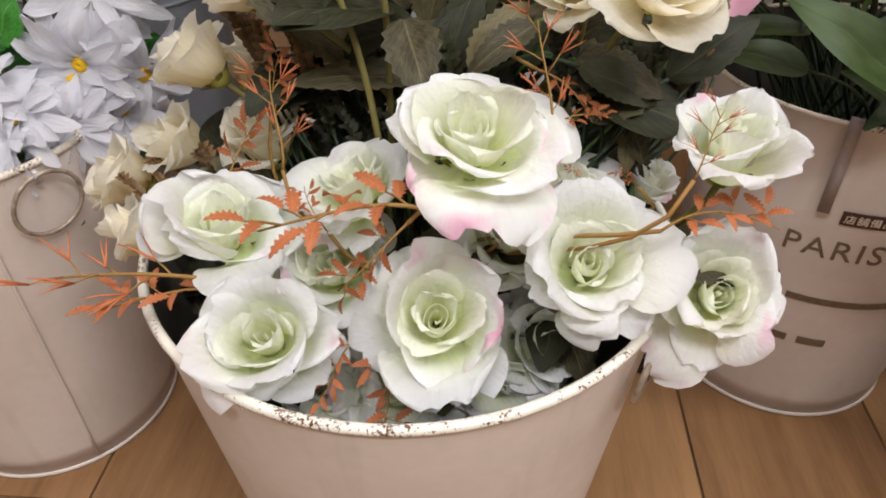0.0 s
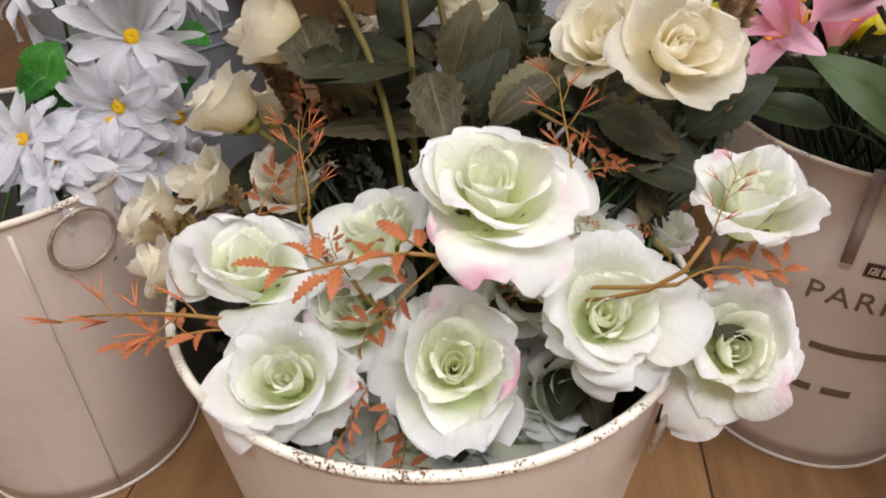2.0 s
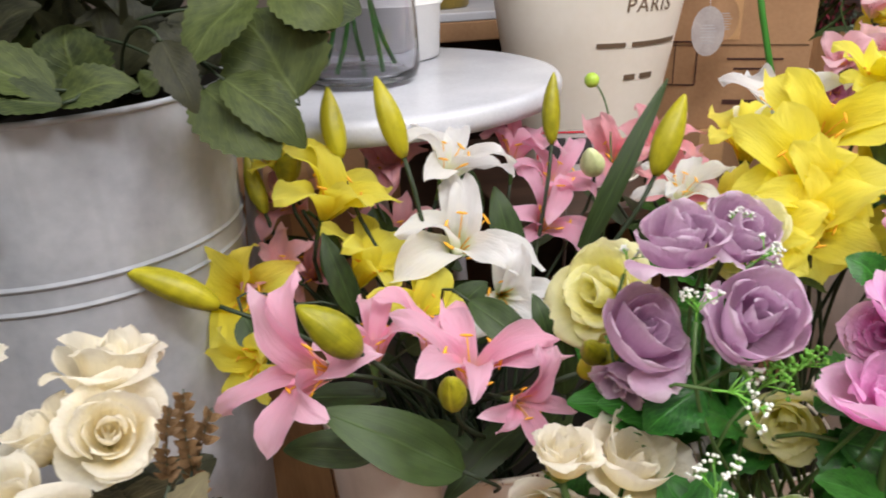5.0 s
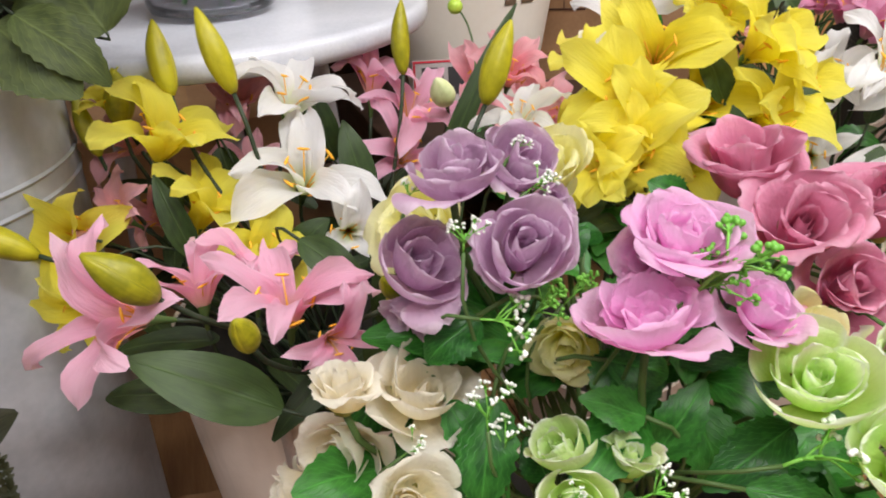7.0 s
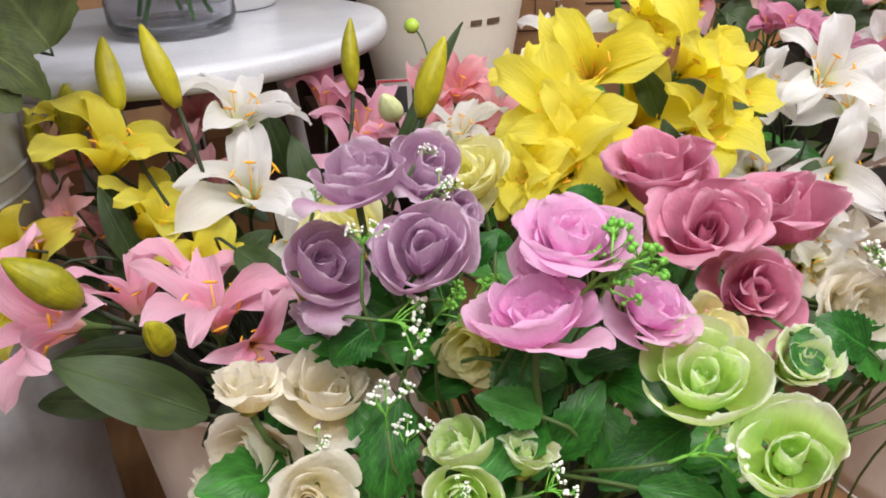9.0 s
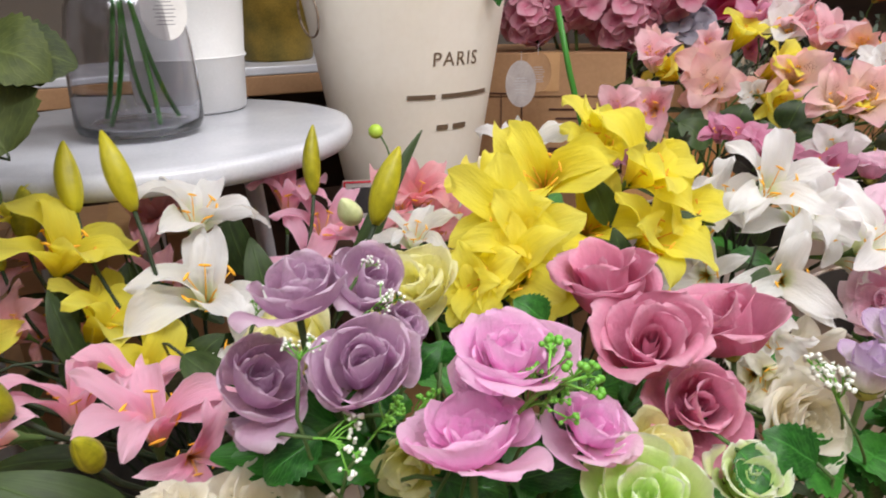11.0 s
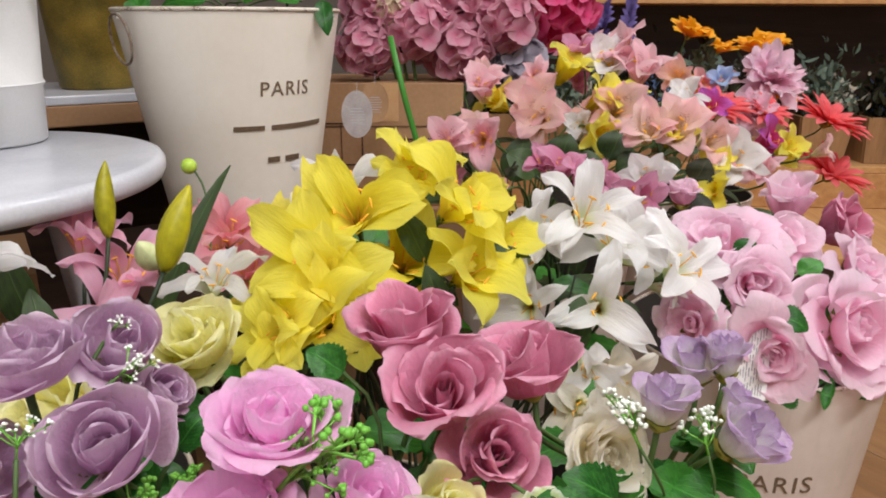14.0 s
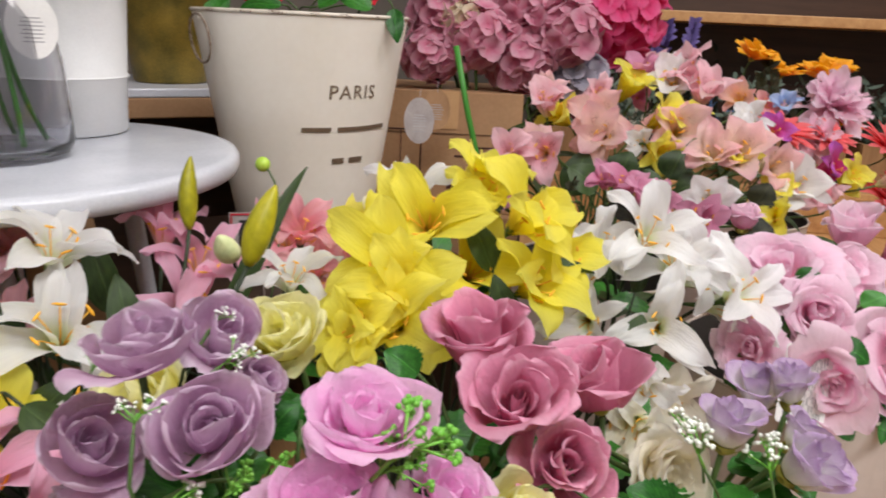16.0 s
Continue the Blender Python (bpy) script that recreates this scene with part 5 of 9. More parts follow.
lily("pink", "lily", (0.547, 0.820, 0.446), (0.21, -0.57, 0.80), 0.126)
lily("dusk", "lily", (0.378, 0.912, 0.506), (-0.03, -0.58, 0.81), 0.102)
lily("dusk", "lily", (0.378, 0.843, 0.437), (-0.16, -0.66, 0.74), 0.111)
lily("dusk", "lily", (0.261, 0.822, 0.422), (-0.36, -0.55, 0.75), 0.093)
lily("dusk", "lily", (0.255, 0.858, 0.493), (-0.65, -0.28, 0.71), 0.093)
lily("dusk", "lily", (0.234, 0.783, 0.445), (-0.51, -0.44, 0.74), 0.083)
lily("coral", "yel", (0.694, 0.931, 0.476), (-0.16, -0.66, 0.74), 0.144)
lily("coral", "yel", (0.749, 0.877, 0.445), (0.03, -0.70, 0.71), 0.148)
lily("coral", "yel", (0.670, 0.802, 0.523), (-0.12, -0.61, 0.78), 0.114)
lily("coral", "yel", (0.681, 0.777, 0.483), (-0.29, -0.73, 0.62), 0.100)
lily("white", "yel", (0.616, 0.667, 0.523), (-0.02, -0.37, 0.93), 0.095)
bud("yellow", "lily", (0.307, 0.828, 0.581), (-0.00, 0.41, 0.91), 0.075)
bud("yellow", "lily", (0.354, 0.774, 0.593), (-0.21, 0.36, 0.91), 0.082)
bud("yellow", "lily", (0.559, 0.846, 0.568), (0.16, 0.27, 0.95), 0.081)
bud("yellow", "lily", (0.585, 0.651, 0.580), (0.43, 0.18, 0.89), 0.076)
bud("yellow", "lily", (0.134, 0.712, 0.474), (-0.88, 0.20, 0.44), 0.090)
bud("yellow", "lily", (0.254, 0.534, 0.506), (-0.68, 0.06, 0.73), 0.058)
bud("yellow", "lily", (0.322, 0.468, 0.482), (-0.20, -0.45, 0.87), 0.038)
bud("yellow", "lily", (0.221, 0.857, 0.517), (-0.14, 0.44, 0.89), 0.067)
bud("yellow", "lily", (0.254, 0.858, 0.541), (0.04, 0.40, 0.92), 0.060)
bud("yellow", "lily", (0.441, 0.484, 0.472), (0.64, -0.51, 0.57), 0.048)
bud("yellow", "lily", (0.424, 0.476, 0.490), (-0.49, -0.49, 0.72), 0.035)
bud("white", "lily", (0.583, 0.794, 0.518), (-0.41, -0.48, 0.77), 0.048)
rose("lilac", "posy", (0.485, 0.400, 0.539), (-0.06, -0.58, 0.81), 0.071)
rose("lilac", "posy", (0.458, 0.441, 0.579), (0.04, -0.02, 1.00), 0.061)
rose("lilac", "posy", (0.504, 0.446, 0.572), (0.06, -0.52, 0.85), 0.058)
rose("lilac", "posy", (0.427, 0.423, 0.531), (0.19, -0.52, 0.83), 0.058)
rose("lilac", "posy", (0.523, 0.437, 0.543), (0.58, -0.63, 0.51), 0.040)
budrose("lilac", "posy", (0.422, 0.430, 0.496), (-0.78, -0.53, -0.34), 0.039)
rose("pink", "posy", (0.561, 0.357, 0.557), (0.02, -0.09, 1.00), 0.069)
rose("pink", "posy", (0.525, 0.332, 0.525), (0.02, -0.00, 1.00), 0.074)
rose("pink", "posy", (0.599, 0.327, 0.514), (0.21, -0.35, 0.91), 0.054)
rose("pink", "posy", (0.545, 0.367, 0.538), (-0.80, -0.32, 0.50), 0.042)
rose("mauve", "posy", (0.685, 0.389, 0.514), (-0.27, -0.46, 0.85), 0.087)
rose("mauve", "posy", (0.694, 0.452, 0.531), (-0.19, -0.02, 0.98), 0.092)
rose("mauve", "posy", (0.754, 0.389, 0.513), (-0.26, 0.15, 0.95), 0.083)
rose("mauve", "posy", (0.706, 0.361, 0.477), (-0.35, -0.63, 0.69), 0.076)
rose("lime", "posy", (0.612, 0.294, 0.482), (-0.31, -0.22, 0.92), 0.075)
rose("lime", "posy", (0.628, 0.242, 0.461), (-0.38, -0.33, 0.86), 0.067)
rose("lime", "posy", (0.481, 0.339, 0.439), (-0.43, 0.02, 0.90), 0.048)
budrose("lime", "posy", (0.511, 0.318, 0.439), (0.17, 0.04, 0.98), 0.038)
rose("lime", "posy", (0.466, 0.299, 0.443), (-0.31, -0.81, 0.50), 0.042)
budrose("lime", "posy", (0.710, 0.315, 0.449), (-0.09, -0.40, 0.91), 0.056)
rose("lemon", "posy", (0.513, 0.391, 0.474), (-0.63, -0.77, 0.11), 0.050)
rose("lemon", "posy", (0.471, 0.546, 0.486), (-0.69, -0.41, 0.59), 0.089)
rose("lemon", "posy", (0.560, 0.510, 0.534), (-0.46, -0.38, 0.80), 0.072)
rose("lemon", "posy", (0.562, 0.528, 0.531), (-0.06, -0.78, 0.63), 0.063)
rose("cream", "posy", (0.420, 0.405, 0.451), (0.13, -0.43, 0.89), 0.065)
budrose("cream", "posy", (0.368, 0.404, 0.471), (-0.08, 0.03, 1.00), 0.047)
rose("cream", "posy", (0.367, 0.414, 0.415), (-0.62, -0.73, 0.30), 0.054)
budrose("cream", "posy", (0.335, 0.440, 0.371), (-0.97, 0.13, 0.19), 0.043)
rose("cream", "posy", (0.391, 0.353, 0.421), (-0.16, -0.74, 0.65), 0.052)
rose("lemon", "posy", (0.657, 0.343, 0.467), (-0.02, -0.76, 0.65), 0.055)
lily("yellow", "yel", (0.688, 0.600, 0.547), (-0.59, -0.61, 0.53), 0.137)
lily("yellow", "yel", (0.747, 0.646, 0.573), (-0.41, -0.53, 0.74), 0.142)
lily("yellow", "yel", (0.835, 0.595, 0.580), (0.15, -0.74, 0.65), 0.139)
lily("yellow", "yel", (0.834, 0.673, 0.604), (0.04, -0.24, 0.97), 0.121)
lily("yellow", "yel", (0.830, 0.567, 0.519), (0.10, -0.79, 0.60), 0.127)
lily("yellow", "yel", (0.670, 0.555, 0.515), (-0.54, -0.56, 0.63), 0.120)
lily("yellow", "yel", (0.636, 0.559, 0.498), (-0.71, -0.42, 0.57), 0.085)
lily("yellow", "yel", (0.684, 0.576, 0.538), (-0.40, -0.71, 0.57), 0.109)
lily("yellow", "yel", (0.637, 0.567, 0.509), (-0.66, -0.41, 0.62), 0.100)
lily("yellow", "yel", (0.816, 0.649, 0.595), (-0.19, -0.33, 0.92), 0.098)
lily("white", "yel", (0.782, 0.752, 0.576), (-0.45, -0.25, 0.86), 0.130)
lily("white", "wht", (1.017, 0.603, 0.541), (-0.22, -0.61, 0.76), 0.143)
lily("white", "wht", (0.996, 0.547, 0.453), (-0.43, -0.76, 0.49), 0.137)
lily("white", "wht", (1.098, 0.599, 0.486), (0.04, -0.76, 0.64), 0.148)
lily("white", "wht", (0.992, 0.652, 0.515), (-0.63, -0.26, 0.73), 0.113)
lily("white", "wht", (1.118, 0.569, 0.449), (0.49, -0.86, 0.17), 0.128)
lily("white", "wht", (0.932, 0.500, 0.422), (-0.31, -0.95, -0.10), 0.096)
lily("yellow", "yel", (0.792, 0.622, 0.525), (-0.14, -0.66, 0.74), 0.128)
lily("yellow", "yel", (0.736, 0.638, 0.469), (-0.42, -0.70, 0.57), 0.128)
lily("yellow", "yel", (0.886, 0.599, 0.533), (0.08, -0.71, 0.70), 0.128)
lily("yellow", "yel", (0.669, 0.664, 0.484), (-0.61, -0.49, 0.62), 0.114)
lily("yellow", "yel", (0.720, 0.717, 0.545), (-0.24, -0.20, 0.95), 0.134)
lily("yellow", "yel", (0.791, 0.635, 0.457), (-0.20, -0.80, 0.57), 0.122)
lily("white", "wht", (1.093, 0.528, 0.480), (-0.15, -0.86, 0.49), 0.147)
lily("white", "wht", (1.053, 0.592, 0.510), (-0.30, -0.50, 0.82), 0.137)
lily("white", "wht", (0.967, 0.645, 0.497), (-0.79, -0.30, 0.54), 0.124)
lily("cream", "wht", (1.011, 0.542, 0.373), (-0.56, -0.81, 0.17), 0.121)
lily("cream", "wht", (0.917, 0.505, 0.375), (-0.73, -0.62, 0.31), 0.109)
lily("white", "wht", (0.953, 0.630, 0.435), (-0.80, -0.49, 0.35), 0.118)
lily("pink", "lily", (0.298, 0.628, 0.438), (0.04, 0.09, 1.00), 0.111)
lily("pink", "lily", (0.345, 0.616, 0.441), (0.14, -0.04, 0.99), 0.106)
lily("dusk", "lily", (0.386, 0.950, 0.505), (0.02, -0.62, 0.78), 0.127)
lily("pink", "lily", (0.569, 0.853, 0.483), (0.23, -0.46, 0.86), 0.127)
lily("cream", "wht", (0.867, 0.442, 0.420), (-0.49, -0.86, 0.12), 0.080)
rose("cream", "wht", (0.801, 0.356, 0.446), (-0.23, -0.84, 0.50), 0.062)
rose("cream", "wht", (0.802, 0.353, 0.444), (-0.11, -0.85, 0.52), 0.063)
rose("blush", "peony", (1.209, 0.567, 0.487), (-0.54, -0.24, 0.81), 0.128)
rose("blush", "peony", (1.184, 0.494, 0.458), (-0.57, -0.67, 0.48), 0.106)
rose("blush", "peony", (1.278, 0.419, 0.405), (-0.32, -0.82, 0.48), 0.157)
rose("blush", "peony", (1.325, 0.555, 0.474), (-0.18, -0.64, 0.75), 0.106)
rose("blush", "peony", (1.117, 0.422, 0.418), (-0.72, -0.70, -0.01), 0.095)
rose("blush", "peony", (1.099, 0.513, 0.421), (-0.87, -0.34, 0.36), 0.084)
rose("blush", "peony", (1.424, 0.494, 0.433), (0.03, -0.75, 0.66), 0.108)
budrose("blush", "peony", (1.455, 0.628, 0.496), (-0.01, -0.01, 1.00), 0.106)
rose("mauve", "peony", (1.528, 0.587, 0.451), (0.10, -0.83, 0.55), 0.130)
budrose("blush", "peony", (1.294, 0.695, 0.512), (0.01, 0.02, 1.00), 0.066)
budrose("lisian", "lis", (0.829, 0.329, 0.494), (0.08, -0.05, 1.00), 0.060)
budrose("lisian", "lis", (0.884, 0.300, 0.462), (0.18, -0.60, 0.78), 0.064)
budrose("lisian", "lis", (0.940, 0.356, 0.487), (0.14, 0.04, 0.99), 0.057)
budrose("lisian", "lis", (0.926, 0.375, 0.478), (-0.10, 0.05, 0.99), 0.058)
budrose("lisian", "lis", (0.909, 0.323, 0.468), (0.46, -0.24, 0.86), 0.049)
als("pink", "als", (1.108, 0.919, 0.585), (-0.41, -0.77, 0.49), 0.112)
als("pink", "als", (1.049, 0.947, 0.569), (-0.61, -0.54, 0.58), 0.103)
als("pink", "als", (1.196, 1.049, 0.643), (-0.09, -0.12, 0.99), 0.116)
als("yellow", "als", (1.436, 1.125, 0.660), (-0.16, -0.44, 0.88), 0.145)
als("yellow", "als", (1.232, 1.039, 0.623), (-0.44, -0.24, 0.86), 0.108)
als("yellow", "als", (1.399, 0.989, 0.619), (-0.04, -0.65, 0.76), 0.123)
als("yellow", "als", (1.362, 0.947, 0.571), (-0.24, -0.97, 0.06), 0.109)
als("blush", "als", (1.283, 1.009, 0.613), (-0.42, -0.62, 0.67), 0.148)
als("blush", "als", (1.425, 0.956, 0.600), (-0.36, -0.72, 0.59), 0.142)
als("blush", "als", (1.267, 0.966, 0.585), (-0.63, -0.75, 0.21), 0.135)
als("pink", "als", (1.549, 1.016, 0.657), (-0.20, -0.49, 0.85), 0.153)
als("pink", "als", (1.561, 1.060, 0.692), (-0.39, -0.19, 0.90), 0.134)
als("blush", "als", (1.392, 0.792, 0.574), (-0.41, -0.77, 0.49), 0.145)
als("blush", "als", (1.329, 0.806, 0.568), (-0.75, -0.60, 0.29), 0.116)
als("blush", "als", (1.488, 0.798, 0.555), (-0.13, -0.92, 0.38), 0.124)
als("white", "als", (1.515, 0.768, 0.519), (-0.36, -0.88, 0.30), 0.134)
als("white", "als", (1.479, 0.863, 0.606), (-0.36, -0.53, 0.76), 0.098)
als("yellow", "als", (1.434, 0.727, 0.493), (-0.41, -0.77, 0.49), 0.108)
als("yellow", "als", (1.483, 0.767, 0.522), (-0.24, -0.53, 0.81), 0.075)
als("yellow", "als", (1.703, 0.795, 0.527), (-0.05, -0.82, 0.56), 0.095)
als("mauve", "als", (1.192, 0.704, 0.532), (-0.30, -0.82, 0.50), 0.117)
als("mauve", "als", (1.121, 0.770, 0.544), (-0.61, -0.54, 0.58), 0.094)
als("mauve", "als", (1.125, 0.728, 0.535), (-0.45, -0.67, 0.59), 0.092)
als("yellow", "als", (1.032, 0.782, 0.536), (-0.65, -0.58, 0.49), 0.068)
als("magenta", "als", (1.593, 0.890, 0.597), (-0.36, -0.53, 0.76), 0.094)
als("magenta", "als", (1.723, 0.858, 0.538), (-0.36, -0.72, 0.59), 0.121)
als("pink", "als", (1.545, 1.169, 0.677), (-0.42, -0.62, 0.67), 0.118)
als("peach", "als", (1.819, 1.139, 0.635), (-0.36, -0.53, 0.76), 0.103)
gerbera("coral", "far", (2.158, 0.981, 0.520), (0.15, -0.41, 0.90), 0.205)
gerbera("coral", "far", (2.160, 0.953, 0.393), (0.12, -0.58, 0.81), 0.207)
gerbera("coral", "far", (1.738, 0.978, 0.574), (-0.13, -0.38, 0.92), 0.152)
gerbera("coral", "far", (1.884, 0.969, 0.559), (-0.06, -0.49, 0.87), 0.123)
pompom("blush", "far", (2.005, 1.045, 0.615), (-0.27, -0.59, 0.76), 0.171)
pompom("blush", "far", (1.878, 0.992, 0.557), (-0.65, -0.58, 0.49), 0.112)
marigold("orange", "far", (1.927, 1.224, 0.713), (0.19, -0.46, 0.87), 0.103)
marigold("orange", "far", (1.997, 1.187, 0.677), (-0.05, -0.26, 0.96), 0.083)
marigold("orange", "far", (2.095, 1.144, 0.673), (-0.14, -0.20, 0.97), 0.133)
marigold("orange", "far", (1.868, 1.177, 0.612), (-0.36, -0.53, 0.76), 0.080)
marigold("orange", "far", (2.059, 1.052, 0.579), (-0.30, -0.43, 0.85), 0.081)
als("sky", "far", (1.899, 1.082, 0.617), (-0.36, -0.53, 0.76), 0.091)
als("coral", "far", (1.873, 1.133, 0.621), (-0.36, -0.53, 0.76), 0.092)
rose("red", "tall", (-0.187, 0.797, 0.683), (-0.36, -0.78, 0.51), 0.138)
rose("red", "tall", (-0.090, 0.768, 0.660), (0.03, -0.95, 0.32), 0.112)
rose("red", "tall", (-0.053, 0.841, 0.689), (0.31, -0.70, 0.65), 0.096)
rose("red", "tall", (-0.262, 0.836, 0.661), (-0.58, -0.79, 0.19), 0.112)
rose("crimson", "dark", (-0.287, 0.863, 0.514), (0.08, -0.95, 0.31), 0.141)
rose("crimson", "dark", (-0.250, 0.934, 0.567), (0.31, -0.70, 0.65), 0.106)
rose("crimson", "dark", (-0.323, 0.916, 0.597), (-0.23, -0.70, 0.68), 0.102)
rose("crimson", "dark", (-0.285, 0.963, 0.545), (0.60, -0.50, 0.62), 0.114)
rose("red", "paris", (0.795, 1.368, 0.797), (-0.36, -0.53, 0.76), 0.087)
rose("red", "paris", (0.953, 1.310, 0.799), (-0.18, -0.64, 0.75), 0.089)
rose("white", "tub", (0.065, 0.333, 0.276), (0.36, -0.58, 0.73), 0.083)
rose("white", "tub", (-0.033, 0.301, 0.254), (0.06, -0.79, 0.61), 0.078)
rose("white", "tub", (0.039, 0.352, 0.348), (0.14, -0.33, 0.93), 0.074)
als("blush", "als", (1.110, 0.966, 0.581), (-0.05, -0.69, 0.72), 0.096)
als("mauve", "als", (1.061, 0.972, 0.527), (-0.07, -0.96, 0.27), 0.086)
als("blush", "als", (1.212, 1.096, 0.661), (-0.11, -0.76, 0.64), 0.085)
als("mauve", "als", (1.498, 1.141, 0.677), (-0.64, -0.15, 0.75), 0.126)
als("pink", "als", (1.309, 1.047, 0.648), (0.11, -0.95, 0.31), 0.094)
als("yellow", "als", (1.474, 0.983, 0.605), (-0.49, -0.26, 0.83), 0.103)
als("white", "als", (1.371, 0.990, 0.568), (-0.87, -0.44, 0.22), 0.078)
als("blush", "als", (1.315, 1.030, 0.595), (-0.82, -0.27, 0.50), 0.126)
als("peach", "als", (1.434, 0.996, 0.590), (-0.49, 0.04, 0.87), 0.122)
als("peach", "als", (1.280, 1.006, 0.580), (-0.54, -0.65, 0.53), 0.109)
als("white", "als", (1.533, 1.082, 0.671), (-0.57, -0.38, 0.73), 0.140)
als("white", "als", (1.574, 1.101, 0.694), (-0.25, -0.92, 0.29), 0.108)
als("mauve", "als", (1.413, 0.829, 0.575), (0.01, -0.93, 0.36), 0.114)
als("yellow", "als", (1.398, 0.808, 0.566), (-0.41, -0.73, 0.55), 0.106)
als("blush", "als", (1.549, 0.799, 0.533), (-0.59, -0.51, 0.62), 0.107)
als("pink", "als", (1.595, 0.757, 0.502), (-0.60, -0.44, 0.66), 0.104)
als("white", "als", (1.530, 0.884, 0.620), (-0.15, -0.48, 0.86), 0.090)
als("blush", "als", (1.429, 0.767, 0.462), (-0.10, -0.42, 0.90), 0.099)
als("white", "als", (1.509, 0.806, 0.539), (-0.53, -0.22, 0.82), 0.058)
als("blush", "als", (1.790, 0.782, 0.516), (-0.13, -0.73, 0.67), 0.075)
als("white", "als", (1.257, 0.713, 0.540), (-0.50, -0.79, 0.36), 0.104)
als("mauve", "als", (1.138, 0.812, 0.553), (-0.02, -0.52, 0.86), 0.070)
als("mauve", "als", (1.176, 0.741, 0.529), (-0.84, -0.33, 0.44), 0.076)
als("peach", "als", (1.038, 0.823, 0.523), (-0.33, -0.83, 0.45), 0.060)
als("peach", "als", (1.585, 0.929, 0.557), (-0.12, -0.84, 0.53), 0.074)
als("yellow", "als", (1.791, 0.852, 0.512), (-0.51, -0.48, 0.72), 0.105)
als("mauve", "als", (1.554, 1.194, 0.630), (-0.01, -0.80, 0.60), 0.084)
als("yellow", "als", (1.852, 1.161, 0.620), (0.01, -0.53, 0.85), 0.073)


# ---- leaves, sprays and fillers ----
def leaf(kind, bunch, place, along, length, width, up=(0, 0, 1), label="", serrate=0.0, droop=0.6):
    """A leaf blade with its stalk, standing in a bunch."""
    mats = {"green": LEAF, "lily": LILYLEAF, "olive": OLIVE, "grey": GREYLEAF, "pine": PINE}
    COUNT[0] += 1
    x = Vector(along).normalized()
    z = Vector(up) - x * Vector(up).dot(x)
    if z.length < 0.1:
        z = x.orthogonal()
    z.normalize()
    y = z.cross(x)
    m = Matrix((x, y, z)).transposed().to_4x4()
    m.translation = Vector(place)
    names = {"green": "glossy green toothed rose leaf", "lily": "dark green lance-shaped lily leaf", "olive": "dull olive brown toothed leaf", "grey": "grey-green broad rose leaf", "pine": "dark pine green leaf"}
    top = thing("leaf", m, (label or names[kind]) + " " + BUNCH[bunch], "leaf", kind + " leaves")
    var = COUNT[0] % 3
    sr = serrate if serrate else {"green": 0.07, "olive": 0.09, "grey": 0.05, "pine": 0.06}.get(kind, 0.0)
    fat = round(width / length, 1)
    me = cached(("blade", kind, fat, var, droop), lambda: leaf_shape(1.0, max(fat, 0.1) / 2, 0.22, droop + 0.2 * (var - 1), sr, 21 if sr else 13, 5, var), mats[kind])
    child("blade", me, top, Matrix.Diagonal((length, length, length, 1)))
    root = Vector(ROOT[bunch])
    if bunch in ("tall", "dark", "paris"):
        root.z = place[2] - 0.05
    if bunch == "tall":
        root = Vector(place).lerp(Vector((0.036, 0.93, 0.64)), 0.6)
        root.z = 0.63
    stem_for(top, place, x, root, 0.0015, SHADESTEM if kind in ("lily", "pine", "grey") else STEM)
    return top


def twig_parts(seed, n=6, leafy=True):
    """A branching twig with small toothed leaves, one unit long along +x."""
    rng = random.Random(seed)
    stems, leaves = [], []
    pts = bezier((0, 0, 0), (0.3, rng.uniform(-.1, .1), 0.12), (0.6, rng.uniform(-.15, .15), 0.1), (1, rng.uniform(-.15, .15), rng.uniform(-.1, .15)), 10)
    stems.append(tube(pts, [0.016 - 0.0011 * i for i in range(10)], 5))
    for k in range(n):
        q = 0.3 + 0.7 * k / (n - 1)
        i = min(8, int(q * 9))
        p = Vector(pts[i])
        a = rng.uniform(0.4, 1.1) * (1 if k % 2 else -1)
        d = Vector((math.cos(a), math.sin(a), rng.uniform(-0.3, 0.5))).normalized()
        L = rng.uniform(0.12, 0.22)
        e = p + d * L
        stems.append(tube([p, p + d * L * 0.5 + Vector((0, 0, 0.01)), e], [0.008, 0.007, 0.005], 4))
        rot = d.to_track_quat("X", "Z").to_matrix().to_4x4()
        if leafy:
            for s in ((0, 1) if k % 2 else (0, -1)):
                lf = leaf_shape(rng.uniform(0.20, 0.30), 0.040, 0.3, 0.7, 0.30, 15, 3, k + s)
                leaves.append(moved(lf, Matrix.Translation(e if s == 0 else (p + e) / 2) @ rot @ Matrix.Rotation(s * 0.8, 4, "Z") @ Matrix.Rotation(rng.uniform(-0.5, 0.5), 4, "X")))
        else:
            for s in range(4):
                d2 = (d + Vector((rng.uniform(-.5, .5), rng.uniform(-.5, .5), rng.uniform(-.3, .6)))).normalized() * 0.24
                leaves.append(tube([e, e + d2 * 0.6 + Vector((0, 0, 0.01)), e + d2], [0.007, 0.006, 0.002], 4))
    return merge(stems), merge(leaves)


def oriented(name, place, along, size, label, category, group, kind=""):
    x = Vector(along).normalized()
    z = Vector((0, 0, 1)) - x * x.z
    z = z.normalized() if z.length > 0.1 else x.orthogonal().normalized()
    y = z.cross(x)
    m = Matrix((x, y, z)).transposed().to_4x4()
    m.translation = Vector(place)
    return thing(name, m, label, category, group, kind)


